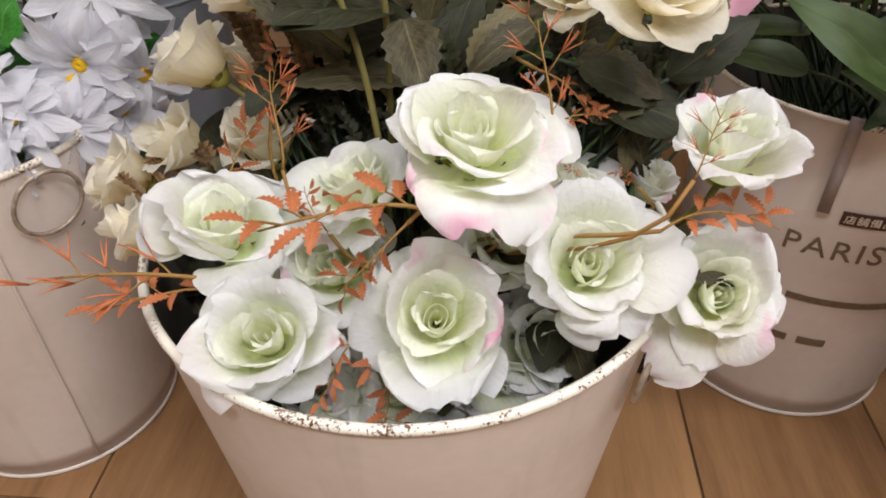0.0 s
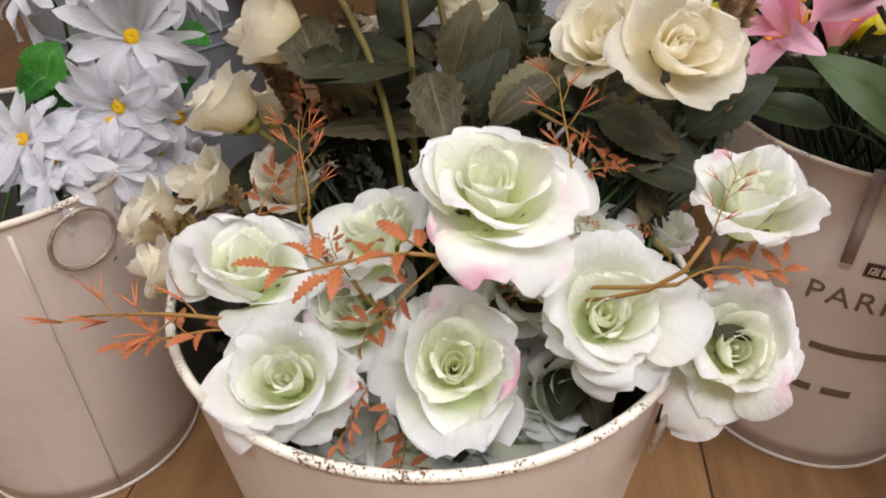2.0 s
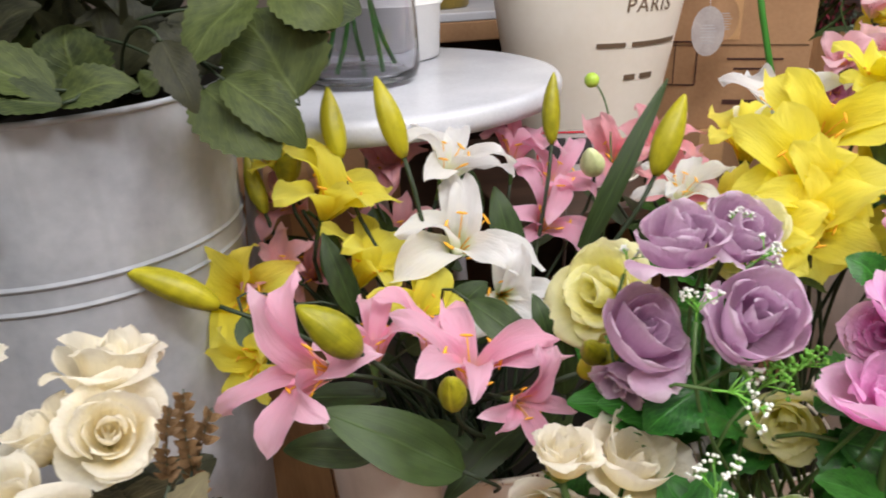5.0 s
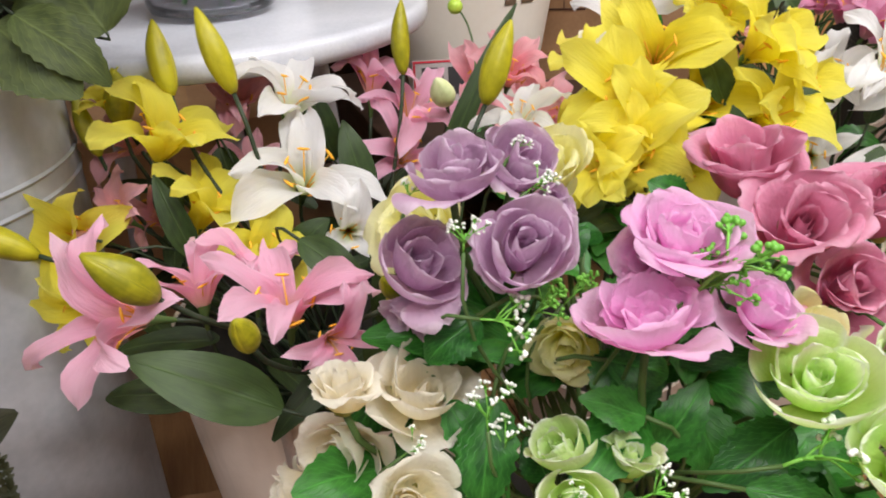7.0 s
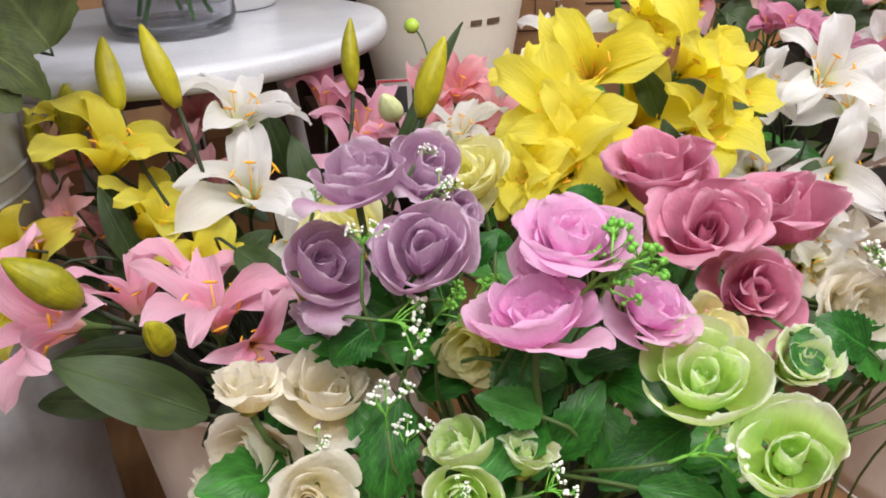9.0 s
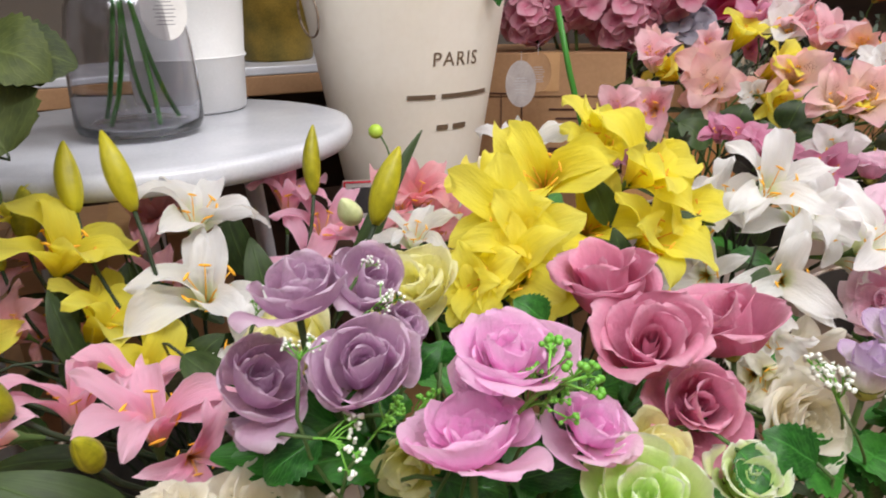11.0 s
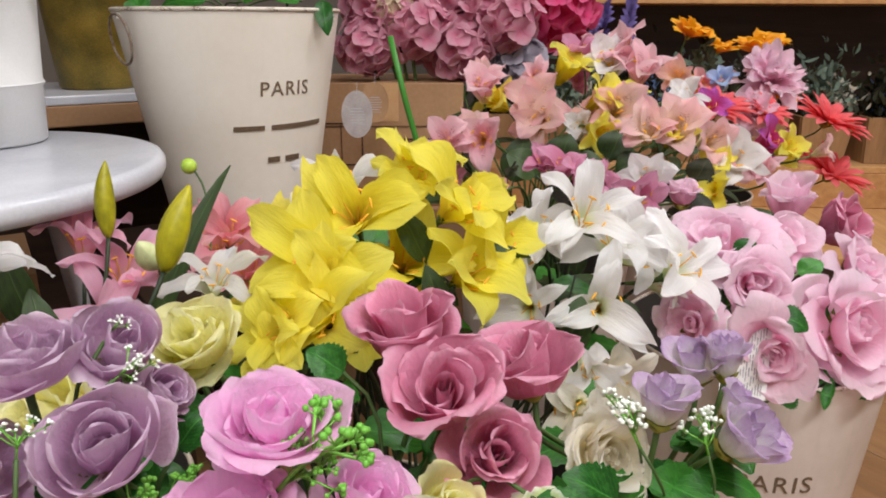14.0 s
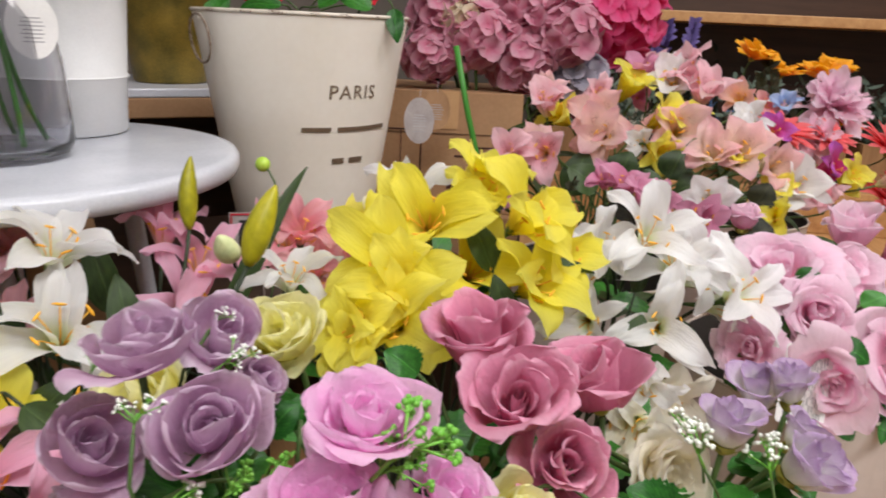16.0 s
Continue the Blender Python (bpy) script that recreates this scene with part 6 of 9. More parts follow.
def twig(bunch, place, along, size, seed=0, leafy=True):
    top = oriented("twig", place, along, size, ("rust orange leafy twig " if leafy else "rust orange spiky twig ") + BUNCH[bunch], "twig", "orange twigs")
    key = seed % 4
    a = cached(("twig_stem", key, leafy), lambda: twig_parts(key, 6, leafy)[0], RUSTSTEM)
    b = cached(("twig_leaves", key, leafy), lambda: twig_parts(key, 6, leafy)[1], RUST)
    child("branch", a, top, Matrix.Diagonal((size, size, size, 1)))["kind"] = "stuff"
    child("foliage_head", b, top, Matrix.Diagonal((size, size, size, 1)))["kind"] = "stuff"
    stem_for(top, place, along, ROOT[bunch], 0.0013, RUSTSTEM)


RUSTSTEM = leaf_material("brown_green_twig", lin(84, 82, 34), lin(136, 98, 50), 0.6)


def sprig_parts(seed, n=22, lw=0.05):
    """An upright sprig set with pairs of small round leaves."""
    rng = random.Random(seed)
    pts = bezier((0, 0, 0), (0.3, 0.05, 0.1), (0.7, rng.uniform(-.1, .1), 0.1), (1, rng.uniform(-.2, .2), 0.05), 10)
    st = [tube(pts, 0.010, 4)]
    lv = []
    for k in range(n):
        p = Vector(pts[min(9, int(9 * (0.12 + 0.88 * k / n)))])
        for s in (-1, 1):
            d = Vector((0.5, s * rng.uniform(0.5, 1), rng.uniform(-0.6, 0.9))).normalized()
            rot = d.to_track_quat("X", "Z").to_matrix().to_4x4()
            lv.append(moved(leaf_shape(rng.uniform(0.13, 0.2), lw, 0.2, 0.3, 0, 6, 3, k), Matrix.Translation(p + Vector((rng.uniform(-.03, .03), 0, 0))) @ rot))
    return merge(st), merge(lv)


def sprig(bunch, place, along, size, seed=0, material=None, what="dark green small-leaved sprig"):
    material = material or PINE
    top = oriented("sprig", place, along, size, what + " " + BUNCH[bunch], "foliage", "sprigs")
    key = seed % 3
    child("branch", cached(("sprig_stem", key), lambda: sprig_parts(key)[0], SHADESTEM), top, Matrix.Diagonal((size, size, size, 1)))["kind"] = "stuff"
    child("foliage_head", cached(("sprig_leaves", key, material.name), lambda: sprig_parts(key)[1], material), top, Matrix.Diagonal((size, size, size, 1)))["kind"] = "stuff"
    stem_for(top, place, along, ROOT[bunch], 0.0012, SHADESTEM)


def ball(p, r, seg=8):
    rings = [(max(r * math.sin(math.pi * i / 5), 0.0001), -r * math.cos(math.pi * i / 5)) for i in range(6)]
    return moved(lathe(rings, seg), Matrix.Translation(Vector(p)))


def spray_parts(seed, n=7):
    rng = random.Random(seed)
    st, br = [], []
    st.append(tube([(0, 0, 0), (0.2, 0.02, 0.03), (0.45, 0, 0.05)], 0.022, 5))
    for k in range(n):
        d = Vector((rng.uniform(0.3, 1), rng.uniform(-0.8, 0.8), rng.uniform(-0.5, 0.8))).normalized()
        p = Vector((rng.uniform(0.15, 0.45), 0, 0.04))
        e = p + d * rng.uniform(0.3, 0.5)
        st.append(tube([p, (p + e) / 2 + Vector((0, 0, 0.03)), e], 0.015, 5))
        for q in range(6):
            d2 = (d + Vector((rng.uniform(-1, 1), rng.uniform(-1, 1), rng.uniform(-0.6, 1)))).normalized() * rng.uniform(0.1, 0.17)
            st.append(tube([e, e + d2], 0.010, 4))
            br.append(ball(e + d2, rng.uniform(0.032, 0.043), 7))
    return merge(st), merge(br)


def spray(bunch, place, along, size, seed=0, berries=None, what="gypsophila spray with tiny white berries"):
    top = oriented("berry_spray", place, along, size, what + " " + BUNCH[bunch], "foliage", "berry sprays")
    key = seed % 4
    mat = berries or BERRY
    child("branch", cached(("spray_stem", key), lambda: spray_parts(key)[0], SPRAYGREEN), top, Matrix.Diagonal((size, size, size, 1)))["kind"] = "stuff"
    child("spray_head", cached(("spray_berries", key, mat.name), lambda: spray_parts(key)[1], mat), top, Matrix.Diagonal((size, size, size, 1)))["kind"] = "stuff"
    stem_for(top, place, along, ROOT[bunch], 0.0012)


def hydrangea(place, radius, mat, label, seed=0, n=56, fw=0.42):
    """A round head of four-petalled florets on one stem."""
    rng = random.Random(seed)
    top = thing("hydrangea", pose(*place), label, "flower", "hydrangeas")
    def build():
        parts = []
        for k in range(n):
            z = 1 - 2 * (k + 0.5) / n
            a = k * 2.39996
            d = Vector((math.sqrt(1 - z * z) * math.cos(a), math.sqrt(1 - z * z) * math.sin(a), z))
            m = Matrix.Translation(d * rng.uniform(0.72, 1.0)) @ facing(d + Vector((rng.uniform(-.4, .4), rng.uniform(-.4, .4), rng.uniform(-.4, .4))), rng.uniform(0, 6))
            for q in range(4):
                parts.append(moved(blade_petal(fw, fw * 0.55, 62, 30, 0.2, tipw=0.5, seed=q, nu=5, nv=5, r0=0.01), m @ Matrix.Rotation(q * math.pi / 2, 4, "Z")))
        return merge(parts)
    child("flower_head", cached(("florets", mat.name, seed % 2, n), build, mat), top, Matrix.Diagonal((radius, radius, radius, 1)))["kind"] = "stuff"
    b = Vector((1.32, 1.45, 0.36))
    v, f = tube(bezier((0, 0, 0), (0, 0, -0.1), (b - Vector(place)) + Vector((0, 0, 0.15)), b - Vector(place), 9), 0.004, 6)
    child("stem", mesh_of("stem", v, f, STEM, [(0.5, 0.3)] * len(v)), top)


def shrub(place, sx, sy, sz, mat, label, seed=0, n=160, ls=0.03):
    """A low planted clump of many small leaves."""
    rng = random.Random(seed)
    top = thing("potted_greenery", pose(*place), label, "plant", "potted greenery")
    parts = []
    for k in range(n):
        p = Vector((rng.gauss(0, 0.42) * sx, rng.gauss(0, 0.42) * sy, abs(rng.gauss(0.3, 0.35)) * sz))
        d = Vector((rng.uniform(-1, 1), rng.uniform(-1, 1), rng.uniform(0.1, 1.3))).normalized()
        parts.append(moved(leaf_shape(ls * rng.uniform(0.7, 1.5), ls * 0.22, 0.2, 0.5, 0, 5, 3, k), Matrix.Translation(p) @ d.to_track_quat("X", "Z").to_matrix().to_4x4() @ Matrix.Rotation(rng.uniform(0, 6), 4, "X")))
    v, f, uv = merge(parts)
    child("foliage", mesh_of("foliage", v, f, mat, uv), top)["kind"] = "stuff"
    return top


UNDER = {}


def under_leaf(kind, bunch, place, along, length, width):
    """A leaf low in a bunch, joined with the others of its kind there."""
    x = Vector(along).normalized()
    z = (Vector((0, -0.4, 0.9)) - x * Vector((0, -0.4, 0.9)).dot(x)).normalized()
    m = Matrix((x, z.cross(x), z)).transposed().to_4x4()
    m.translation = Vector(place)
    k = len(UNDER.setdefault((kind, bunch), []))
    sr = {"green": 0.07, "olive": 0.09}.get(kind, 0.0)
    UNDER[(kind, bunch)].append(moved(leaf_shape(length, width / 2, 0.22, 0.4 + 0.2 * (k % 3), sr, 15, 5, k), m))


def plant_undergrowth():
    mats = {"green": LEAF, "lily": LILYLEAF, "olive": OLIVE, "pine": PINE}
    words = {"green": "green toothed rose leaves", "lily": "dark green lily leaves", "olive": "dull olive leaves", "pine": "dark green leaves"}
    for (kind, bunch), parts in UNDER.items():
        v, f, uv = merge(parts)
        tagged(new("foliage", mesh_of("foliage", v, f, mats[kind], uv)), "dense low " + words[kind] + " " + BUNCH[bunch], "foliage", kind="stuff")


BROWNLEAF = leaf_material("dry_brown_leaf", lin(88, 66, 42), lin(140, 110, 76), 0.6)
VIOLET = leaf_material("violet_floret", lin(84, 70, 130), lin(130, 116, 180), 0.6)
leaf("grey", "tall", (0.012, 0.706, 0.676), (-0.95, -0.09, -0.30), 0.072, 0.046, (-0.12, -0.68, 0.79))
leaf("grey", "tall", (0.084, 0.704, 0.655), (-0.92, 0.18, 0.34), 0.098, 0.045, (-0.12, -0.68, 0.79))
leaf("grey", "tall", (0.095, 0.729, 0.647), (-0.05, 0.29, 0.96), 0.055, 0.069, (-0.12, -0.68, 0.79))
leaf("grey", "tall", (0.090, 0.689, 0.647), (-1.00, 0.07, 0.05), 0.073, 0.034, (-0.12, -0.68, 0.79))
leaf("grey", "tall", (0.085, 0.704, 0.646), (0.95, -0.20, 0.24), 0.063, 0.035, (-0.12, -0.68, 0.79))
leaf("pine", "tall", (0.166, 0.701, 0.685), (0.30, -0.53, -0.79), 0.064, 0.031, (-0.12, -0.68, 0.79))
leaf("grey", "tall", (0.189, 0.746, 0.639), (0.59, -0.51, -0.63), 0.091, 0.075, (-0.12, -0.68, 0.79))
leaf("grey", "tall", (0.207, 0.736, 0.647), (0.67, -0.49, -0.55), 0.092, 0.046, (-0.12, -0.68, 0.79))
leaf("grey", "tall", (0.268, 0.761, 0.622), (-0.46, 0.31, 0.83), 0.091, 0.098, (-0.12, -0.68, 0.79))
leaf("grey", "tall", (0.237, 0.770, 0.717), (-0.64, -0.32, -0.70), 0.089, 0.059, (-0.12, -0.68, 0.79))
leaf("grey", "tall", (0.260, 0.789, 0.715), (0.81, -0.45, -0.39), 0.070, 0.071, (-0.12, -0.68, 0.79))
leaf("pine", "tall", (0.012, 0.786, 0.674), (0.83, -0.05, 0.55), 0.072, 0.068, (-0.12, -0.68, 0.79))
leaf("grey", "tall", (-0.022, 0.705, 0.645), (-0.57, -0.35, -0.74), 0.077, 0.047, (-0.12, -0.68, 0.79))
leaf("grey", "tall", (0.061, 0.737, 0.733), (0.94, -0.33, -0.06), 0.070, 0.033, (-0.12, -0.68, 0.79))
leaf("pine", "tall", (-0.014, 0.783, 0.681), (-0.72, 0.28, 0.64), 0.059, 0.067, (-0.12, -0.68, 0.79))
leaf("pine", "tall", (0.131, 0.827, 0.649), (-0.16, 0.30, 0.94), 0.067, 0.081, (-0.12, -0.68, 0.79))
leaf("pine", "tall", (0.185, 0.819, 0.640), (-0.08, 0.30, 0.95), 0.066, 0.075, (-0.12, -0.68, 0.79))
leaf("pine", "tall", (0.025, 0.838, 0.660), (-0.16, 0.30, 0.94), 0.065, 0.080, (-0.12, -0.68, 0.79))
leaf("grey", "tall", (0.144, 0.709, 0.648), (0.90, -0.11, 0.43), 0.020, 0.026, (-0.12, -0.68, 0.79))
leaf("grey", "tall", (0.266, 0.802, 0.694), (0.93, -0.35, 0.08), 0.076, 0.076, (-0.18, -0.66, 0.80))
leaf("pine", "tall", (0.112, 0.812, 0.643), (-0.09, 0.31, 0.95), 0.067, 0.083, (-0.04, -0.68, 0.81))
leaf("pine", "tall", (0.002, 0.825, 0.666), (0.66, 0.16, 0.74), 0.059, 0.083, (-0.04, -0.68, 0.81))
leaf("pine", "tall", (-0.100, 0.834, 0.638), (0.24, 0.28, 0.93), 0.073, 0.084, (-0.04, -0.68, 0.81))
leaf("grey", "tall", (0.037, 0.779, 0.654), (-0.48, 0.28, 0.83), 0.061, 0.072, (-0.04, -0.68, 0.81))
leaf("olive", "tub", (-0.026, 0.433, 0.418), (-0.97, -0.26, 0.00), 0.088, 0.029, (0.07, -0.60, 0.94))
leaf("olive", "tub", (0.011, 0.407, 0.435), (0.60, 0.42, 0.68), 0.059, 0.025, (0.07, -0.60, 0.94))
leaf("pine", "tub", (-0.010, 0.425, 0.417), (0.33, 0.48, 0.81), 0.080, 0.036, (0.07, -0.60, 0.94))
leaf("olive", "tub", (0.077, 0.420, 0.438), (0.91, -0.27, -0.32), 0.060, 0.029, (0.07, -0.60, 0.94))
leaf("olive", "tub", (0.124, 0.428, 0.421), (0.97, 0.12, 0.21), 0.052, 0.022, (0.07, -0.60, 0.94))
leaf("olive", "tub", (0.114, 0.405, 0.397), (-0.06, -0.69, -0.73), 0.029, 0.015, (0.07, -0.60, 0.94))
leaf("olive", "tub", (-0.119, 0.484, 0.404), (0.57, 0.43, 0.70), 0.075, 0.048, (0.07, -0.60, 0.94))
leaf("olive", "tub", (-0.084, 0.477, 0.447), (-0.92, -0.37, -0.15), 0.045, 0.037, (0.07, -0.60, 0.94))
leaf("pine", "tub", (0.008, 0.442, 0.438), (0.09, 0.38, 0.92), 0.064, 0.032, (0.03, -0.66, 0.86))
leaf("olive", "tub", (-0.021, 0.465, 0.442), (0.28, 0.37, 0.89), 0.055, 0.032, (0.03, -0.66, 0.86))
leaf("olive", "tub", (0.050, 0.417, 0.462), (-0.79, -0.42, -0.45), 0.055, 0.023, (0.03, -0.66, 0.86))
leaf("pine", "tub", (0.079, 0.413, 0.437), (0.88, -0.29, -0.36), 0.054, 0.029, (0.03, -0.66, 0.86))
leaf("pine", "tub", (0.135, 0.413, 0.430), (0.82, 0.20, 0.54), 0.062, 0.029, (0.03, -0.66, 0.86))
leaf("olive", "tub", (0.141, 0.429, 0.440), (0.55, 0.32, 0.77), 0.053, 0.026, (0.03, -0.66, 0.86))
leaf("olive", "tub", (0.030, 0.434, 0.433), (0.61, 0.30, 0.73), 0.048, 0.019, (0.03, -0.66, 0.86))
leaf("olive", "tub", (-0.064, 0.441, 0.423), (-0.86, 0.10, 0.50), 0.064, 0.035, (0.03, -0.66, 0.86))
leaf("pine", "tub", (-0.036, 0.452, 0.403), (-0.92, 0.04, 0.39), 0.053, 0.032, (0.03, -0.66, 0.86))
leaf("olive", "tub", (0.116, 0.400, 0.401), (0.27, -0.56, -0.78), 0.024, 0.014, (0.03, -0.66, 0.86))
leaf("pine", "tub", (0.078, 0.450, 0.377), (0.85, -0.37, -0.37), 0.062, 0.037, (0.05, -0.59, 0.96))
leaf("pine", "tub", (0.099, 0.430, 0.352), (0.89, 0.23, 0.39), 0.061, 0.036, (0.05, -0.59, 0.96))
leaf("pine", "tub", (0.038, 0.444, 0.370), (0.89, -0.32, -0.31), 0.054, 0.037, (0.05, -0.59, 0.96))
leaf("olive", "tub", (-0.136, 0.420, 0.336), (-0.93, 0.07, 0.37), 0.047, 0.029, (0.05, -0.59, 0.96))
leaf("pine", "tub", (-0.067, 0.452, 0.358), (-0.88, 0.14, 0.46), 0.046, 0.034, (0.05, -0.59, 0.96))
leaf("olive", "tub", (0.122, 0.402, 0.357), (-0.22, 0.49, 0.84), 0.041, 0.023, (0.05, -0.59, 0.96))
leaf("green", "left", (-0.415, 0.567, 0.381), (0.49, 0.39, 0.78), 0.045, 0.048, (0.06, -0.63, 0.90))
leaf("green", "left", (-0.438, 0.563, 0.371), (0.84, 0.24, 0.49), 0.046, 0.037, (0.06, -0.63, 0.90))
leaf("green", "left", (-0.329, 0.637, 0.341), (0.75, 0.30, 0.59), 0.033, 0.035, (0.06, -0.63, 0.90))
leaf("green", "left", (-0.419, 0.582, 0.346), (0.36, 0.49, 0.79), 0.042, 0.048, (0.05, -0.59, 0.96))
leaf("green", "left", (-0.360, 0.524, 0.306), (-0.89, 0.12, 0.43), 0.030, 0.031, (0.05, -0.59, 0.96))
leaf("green", "left", (-0.380, 0.623, 0.366), (-0.39, -0.56, -0.73), 0.049, 0.044, (0.03, -0.66, 0.86))
leaf("lily", "lily", (0.339, 0.507, 0.383), (-0.84, 0.30, 0.45), 0.119, 0.047, (-0.18, -0.66, 0.80))
leaf("lily", "lily", (0.285, 0.561, 0.373), (-0.97, 0.20, 0.16), 0.081, 0.030, (-0.18, -0.66, 0.80))
leaf("lily", "lily", (0.555, 0.771, 0.397), (0.50, 0.12, 0.86), 0.246, 0.027, (-0.18, -0.66, 0.80))
leaf("lily", "lily", (0.434, 0.535, 0.412), (0.03, 0.29, 0.96), 0.059, 0.025, (-0.18, -0.66, 0.80))
leaf("lily", "lily", (0.463, 0.627, 0.394), (-0.17, 0.33, 0.93), 0.058, 0.026, (-0.18, -0.66, 0.80))
leaf("lily", "lily", (0.297, 0.723, 0.411), (-0.24, 0.34, 0.91), 0.091, 0.028, (-0.18, -0.66, 0.80))
leaf("lily", "lily", (0.484, 0.773, 0.413), (-0.11, 0.44, 0.89), 0.093, 0.037, (-0.23, -0.61, 0.87))
leaf("lily", "lily", (0.386, 0.631, 0.457), (0.59, -0.66, -0.47), 0.081, 0.029, (-0.23, -0.61, 0.87))
leaf("lily", "lily", (0.389, 0.700, 0.406), (0.74, -0.04, 0.67), 0.050, 0.034, (-0.18, -0.66, 0.80))
leaf("lily", "lily", (0.191, 0.724, 0.430), (0.36, -0.56, -0.74), 0.053, 0.032, (-0.18, -0.66, 0.80))
leaf("lily", "lily", (0.217, 0.718, 0.428), (-0.86, -0.12, -0.49), 0.036, 0.027, (-0.18, -0.66, 0.80))
leaf("lily", "lily", (0.285, 0.769, 0.426), (-0.00, 0.28, 0.96), 0.064, 0.027, (-0.12, -0.68, 0.79))
leaf("lily", "lily", (0.343, 0.850, 0.474), (0.14, -0.54, -0.83), 0.063, 0.032, (-0.18, -0.66, 0.80))
leaf("lily", "lily", (0.333, 0.660, 0.401), (0.86, -0.15, 0.49), 0.064, 0.031, (-0.18, -0.66, 0.80))
leaf("lily", "lily", (0.417, 0.539, 0.374), (0.64, 0.04, 0.77), 0.042, 0.028, (-0.18, -0.66, 0.80))
leaf("lily", "lily", (0.465, 0.602, 0.420), (0.66, 0.03, 0.75), 0.053, 0.030, (-0.18, -0.66, 0.80))
leaf("lily", "yel", (0.845, 0.616, 0.521), (0.81, -0.59, 0.04), 0.083, 0.016, (-0.35, -0.62, 0.73))
leaf("lily", "yel", (0.805, 0.607, 0.523), (-0.36, 0.35, 0.87), 0.062, 0.034, (-0.27, -0.65, 0.76))
leaf("lily", "yel", (0.794, 0.559, 0.478), (-0.16, 0.30, 0.94), 0.059, 0.027, (-0.35, -0.62, 0.73))
leaf("lily", "wht", (1.010, 0.610, 0.469), (0.24, 0.09, 0.97), 0.042, 0.020, (-0.35, -0.62, 0.73))
leaf("lily", "wht", (0.952, 0.559, 0.404), (0.34, 0.02, 0.94), 0.067, 0.037, (-0.35, -0.62, 0.73))
leaf("lily", "yel", (0.472, 0.877, 0.426), (-0.15, 0.30, 0.94), 0.098, 0.038, (-0.35, -0.62, 0.73))
leaf("green", "posy", (0.558, 0.347, 0.474), (0.91, -0.35, 0.23), 0.059, 0.026, (-0.23, -0.61, 0.87))
leaf("green", "posy", (0.537, 0.327, 0.422), (0.62, 0.10, 0.78), 0.058, 0.029, (-0.23, -0.61, 0.87))
leaf("green", "posy", (0.529, 0.330, 0.455), (-0.87, 0.37, 0.32), 0.043, 0.025, (-0.23, -0.61, 0.87))
leaf("green", "posy", (0.573, 0.342, 0.441), (0.04, -0.63, -0.77), 0.059, 0.037, (-0.23, -0.61, 0.87))
leaf("green", "posy", (0.610, 0.300, 0.443), (-0.92, -0.03, -0.38), 0.066, 0.030, (-0.23, -0.61, 0.87))
leaf("green", "posy", (0.537, 0.361, 0.476), (-0.71, -0.27, -0.65), 0.038, 0.033, (-0.23, -0.61, 0.87))
leaf("green", "posy", (0.455, 0.402, 0.501), (-0.87, -0.11, -0.47), 0.043, 0.034, (-0.23, -0.61, 0.87))
leaf("green", "posy", (0.456, 0.382, 0.454), (-0.35, -0.50, -0.79), 0.073, 0.038, (-0.23, -0.61, 0.87))
leaf("green", "posy", (0.406, 0.370, 0.401), (0.85, -0.16, 0.50), 0.035, 0.028, (-0.23, -0.61, 0.87))
leaf("green", "posy", (0.569, 0.286, 0.423), (0.85, -0.52, -0.10), 0.055, 0.023, (-0.23, -0.61, 0.87))
leaf("green", "posy", (0.431, 0.397, 0.447), (0.30, -0.67, -0.68), 0.072, 0.028, (-0.23, -0.61, 0.87))
leaf("green", "posy", (0.709, 0.323, 0.467), (0.38, -0.67, -0.63), 0.040, 0.040, (-0.23, -0.61, 0.87))
leaf("green", "posy", (0.608, 0.329, 0.399), (-0.95, 0.28, 0.11), 0.055, 0.033, (-0.23, -0.61, 0.87))
leaf("green", "posy", (0.480, 0.354, 0.403), (-0.29, 0.47, 0.83), 0.030, 0.028, (-0.23, -0.61, 0.87))
leaf("green", "posy", (0.658, 0.316, 0.415), (-0.85, -0.14, -0.51), 0.044, 0.033, (-0.23, -0.61, 0.87))
leaf("green", "posy", (0.416, 0.449, 0.442), (-0.69, -0.29, -0.66), 0.065, 0.035, (-0.23, -0.61, 0.87))
leaf("green", "posy", (0.549, 0.438, 0.510), (0.30, 0.29, 0.91), 0.016, 0.023, (-0.23, -0.61, 0.87))
leaf("green", "posy", (0.547, 0.443, 0.500), (-0.36, 0.35, 0.87), 0.021, 0.020, (-0.27, -0.65, 0.76))
leaf("green", "posy", (0.811, 0.321, 0.413), (-0.78, 0.38, 0.50), 0.063, 0.047, (-0.27, -0.65, 0.76))
leaf("green", "posy", (0.873, 0.327, 0.379), (-0.54, 0.38, 0.75), 0.068, 0.048, (-0.27, -0.65, 0.76))
leaf("green", "posy", (0.785, 0.324, 0.434), (-0.76, 0.46, 0.46), 0.046, 0.035, (-0.35, -0.62, 0.73))
leaf("green", "posy", (0.525, 0.429, 0.511), (0.62, -0.20, 0.76), 0.028, 0.021, (-0.35, -0.62, 0.73))
leaf("green", "posy", (0.858, 0.317, 0.409), (-0.70, 0.46, 0.55), 0.042, 0.038, (-0.35, -0.62, 0.73))
leaf("green", "posy", (0.517, 0.362, 0.433), (0.80, -0.18, 0.58), 0.055, 0.035, (-0.24, -0.65, 0.78))
leaf("green", "posy", (0.520, 0.359, 0.478), (0.83, -0.53, -0.15), 0.039, 0.030, (-0.27, -0.65, 0.76))
leaf("green", "posy", (0.647, 0.463, 0.510), (-0.69, 0.46, 0.56), 0.031, 0.029, (-0.35, -0.62, 0.73))
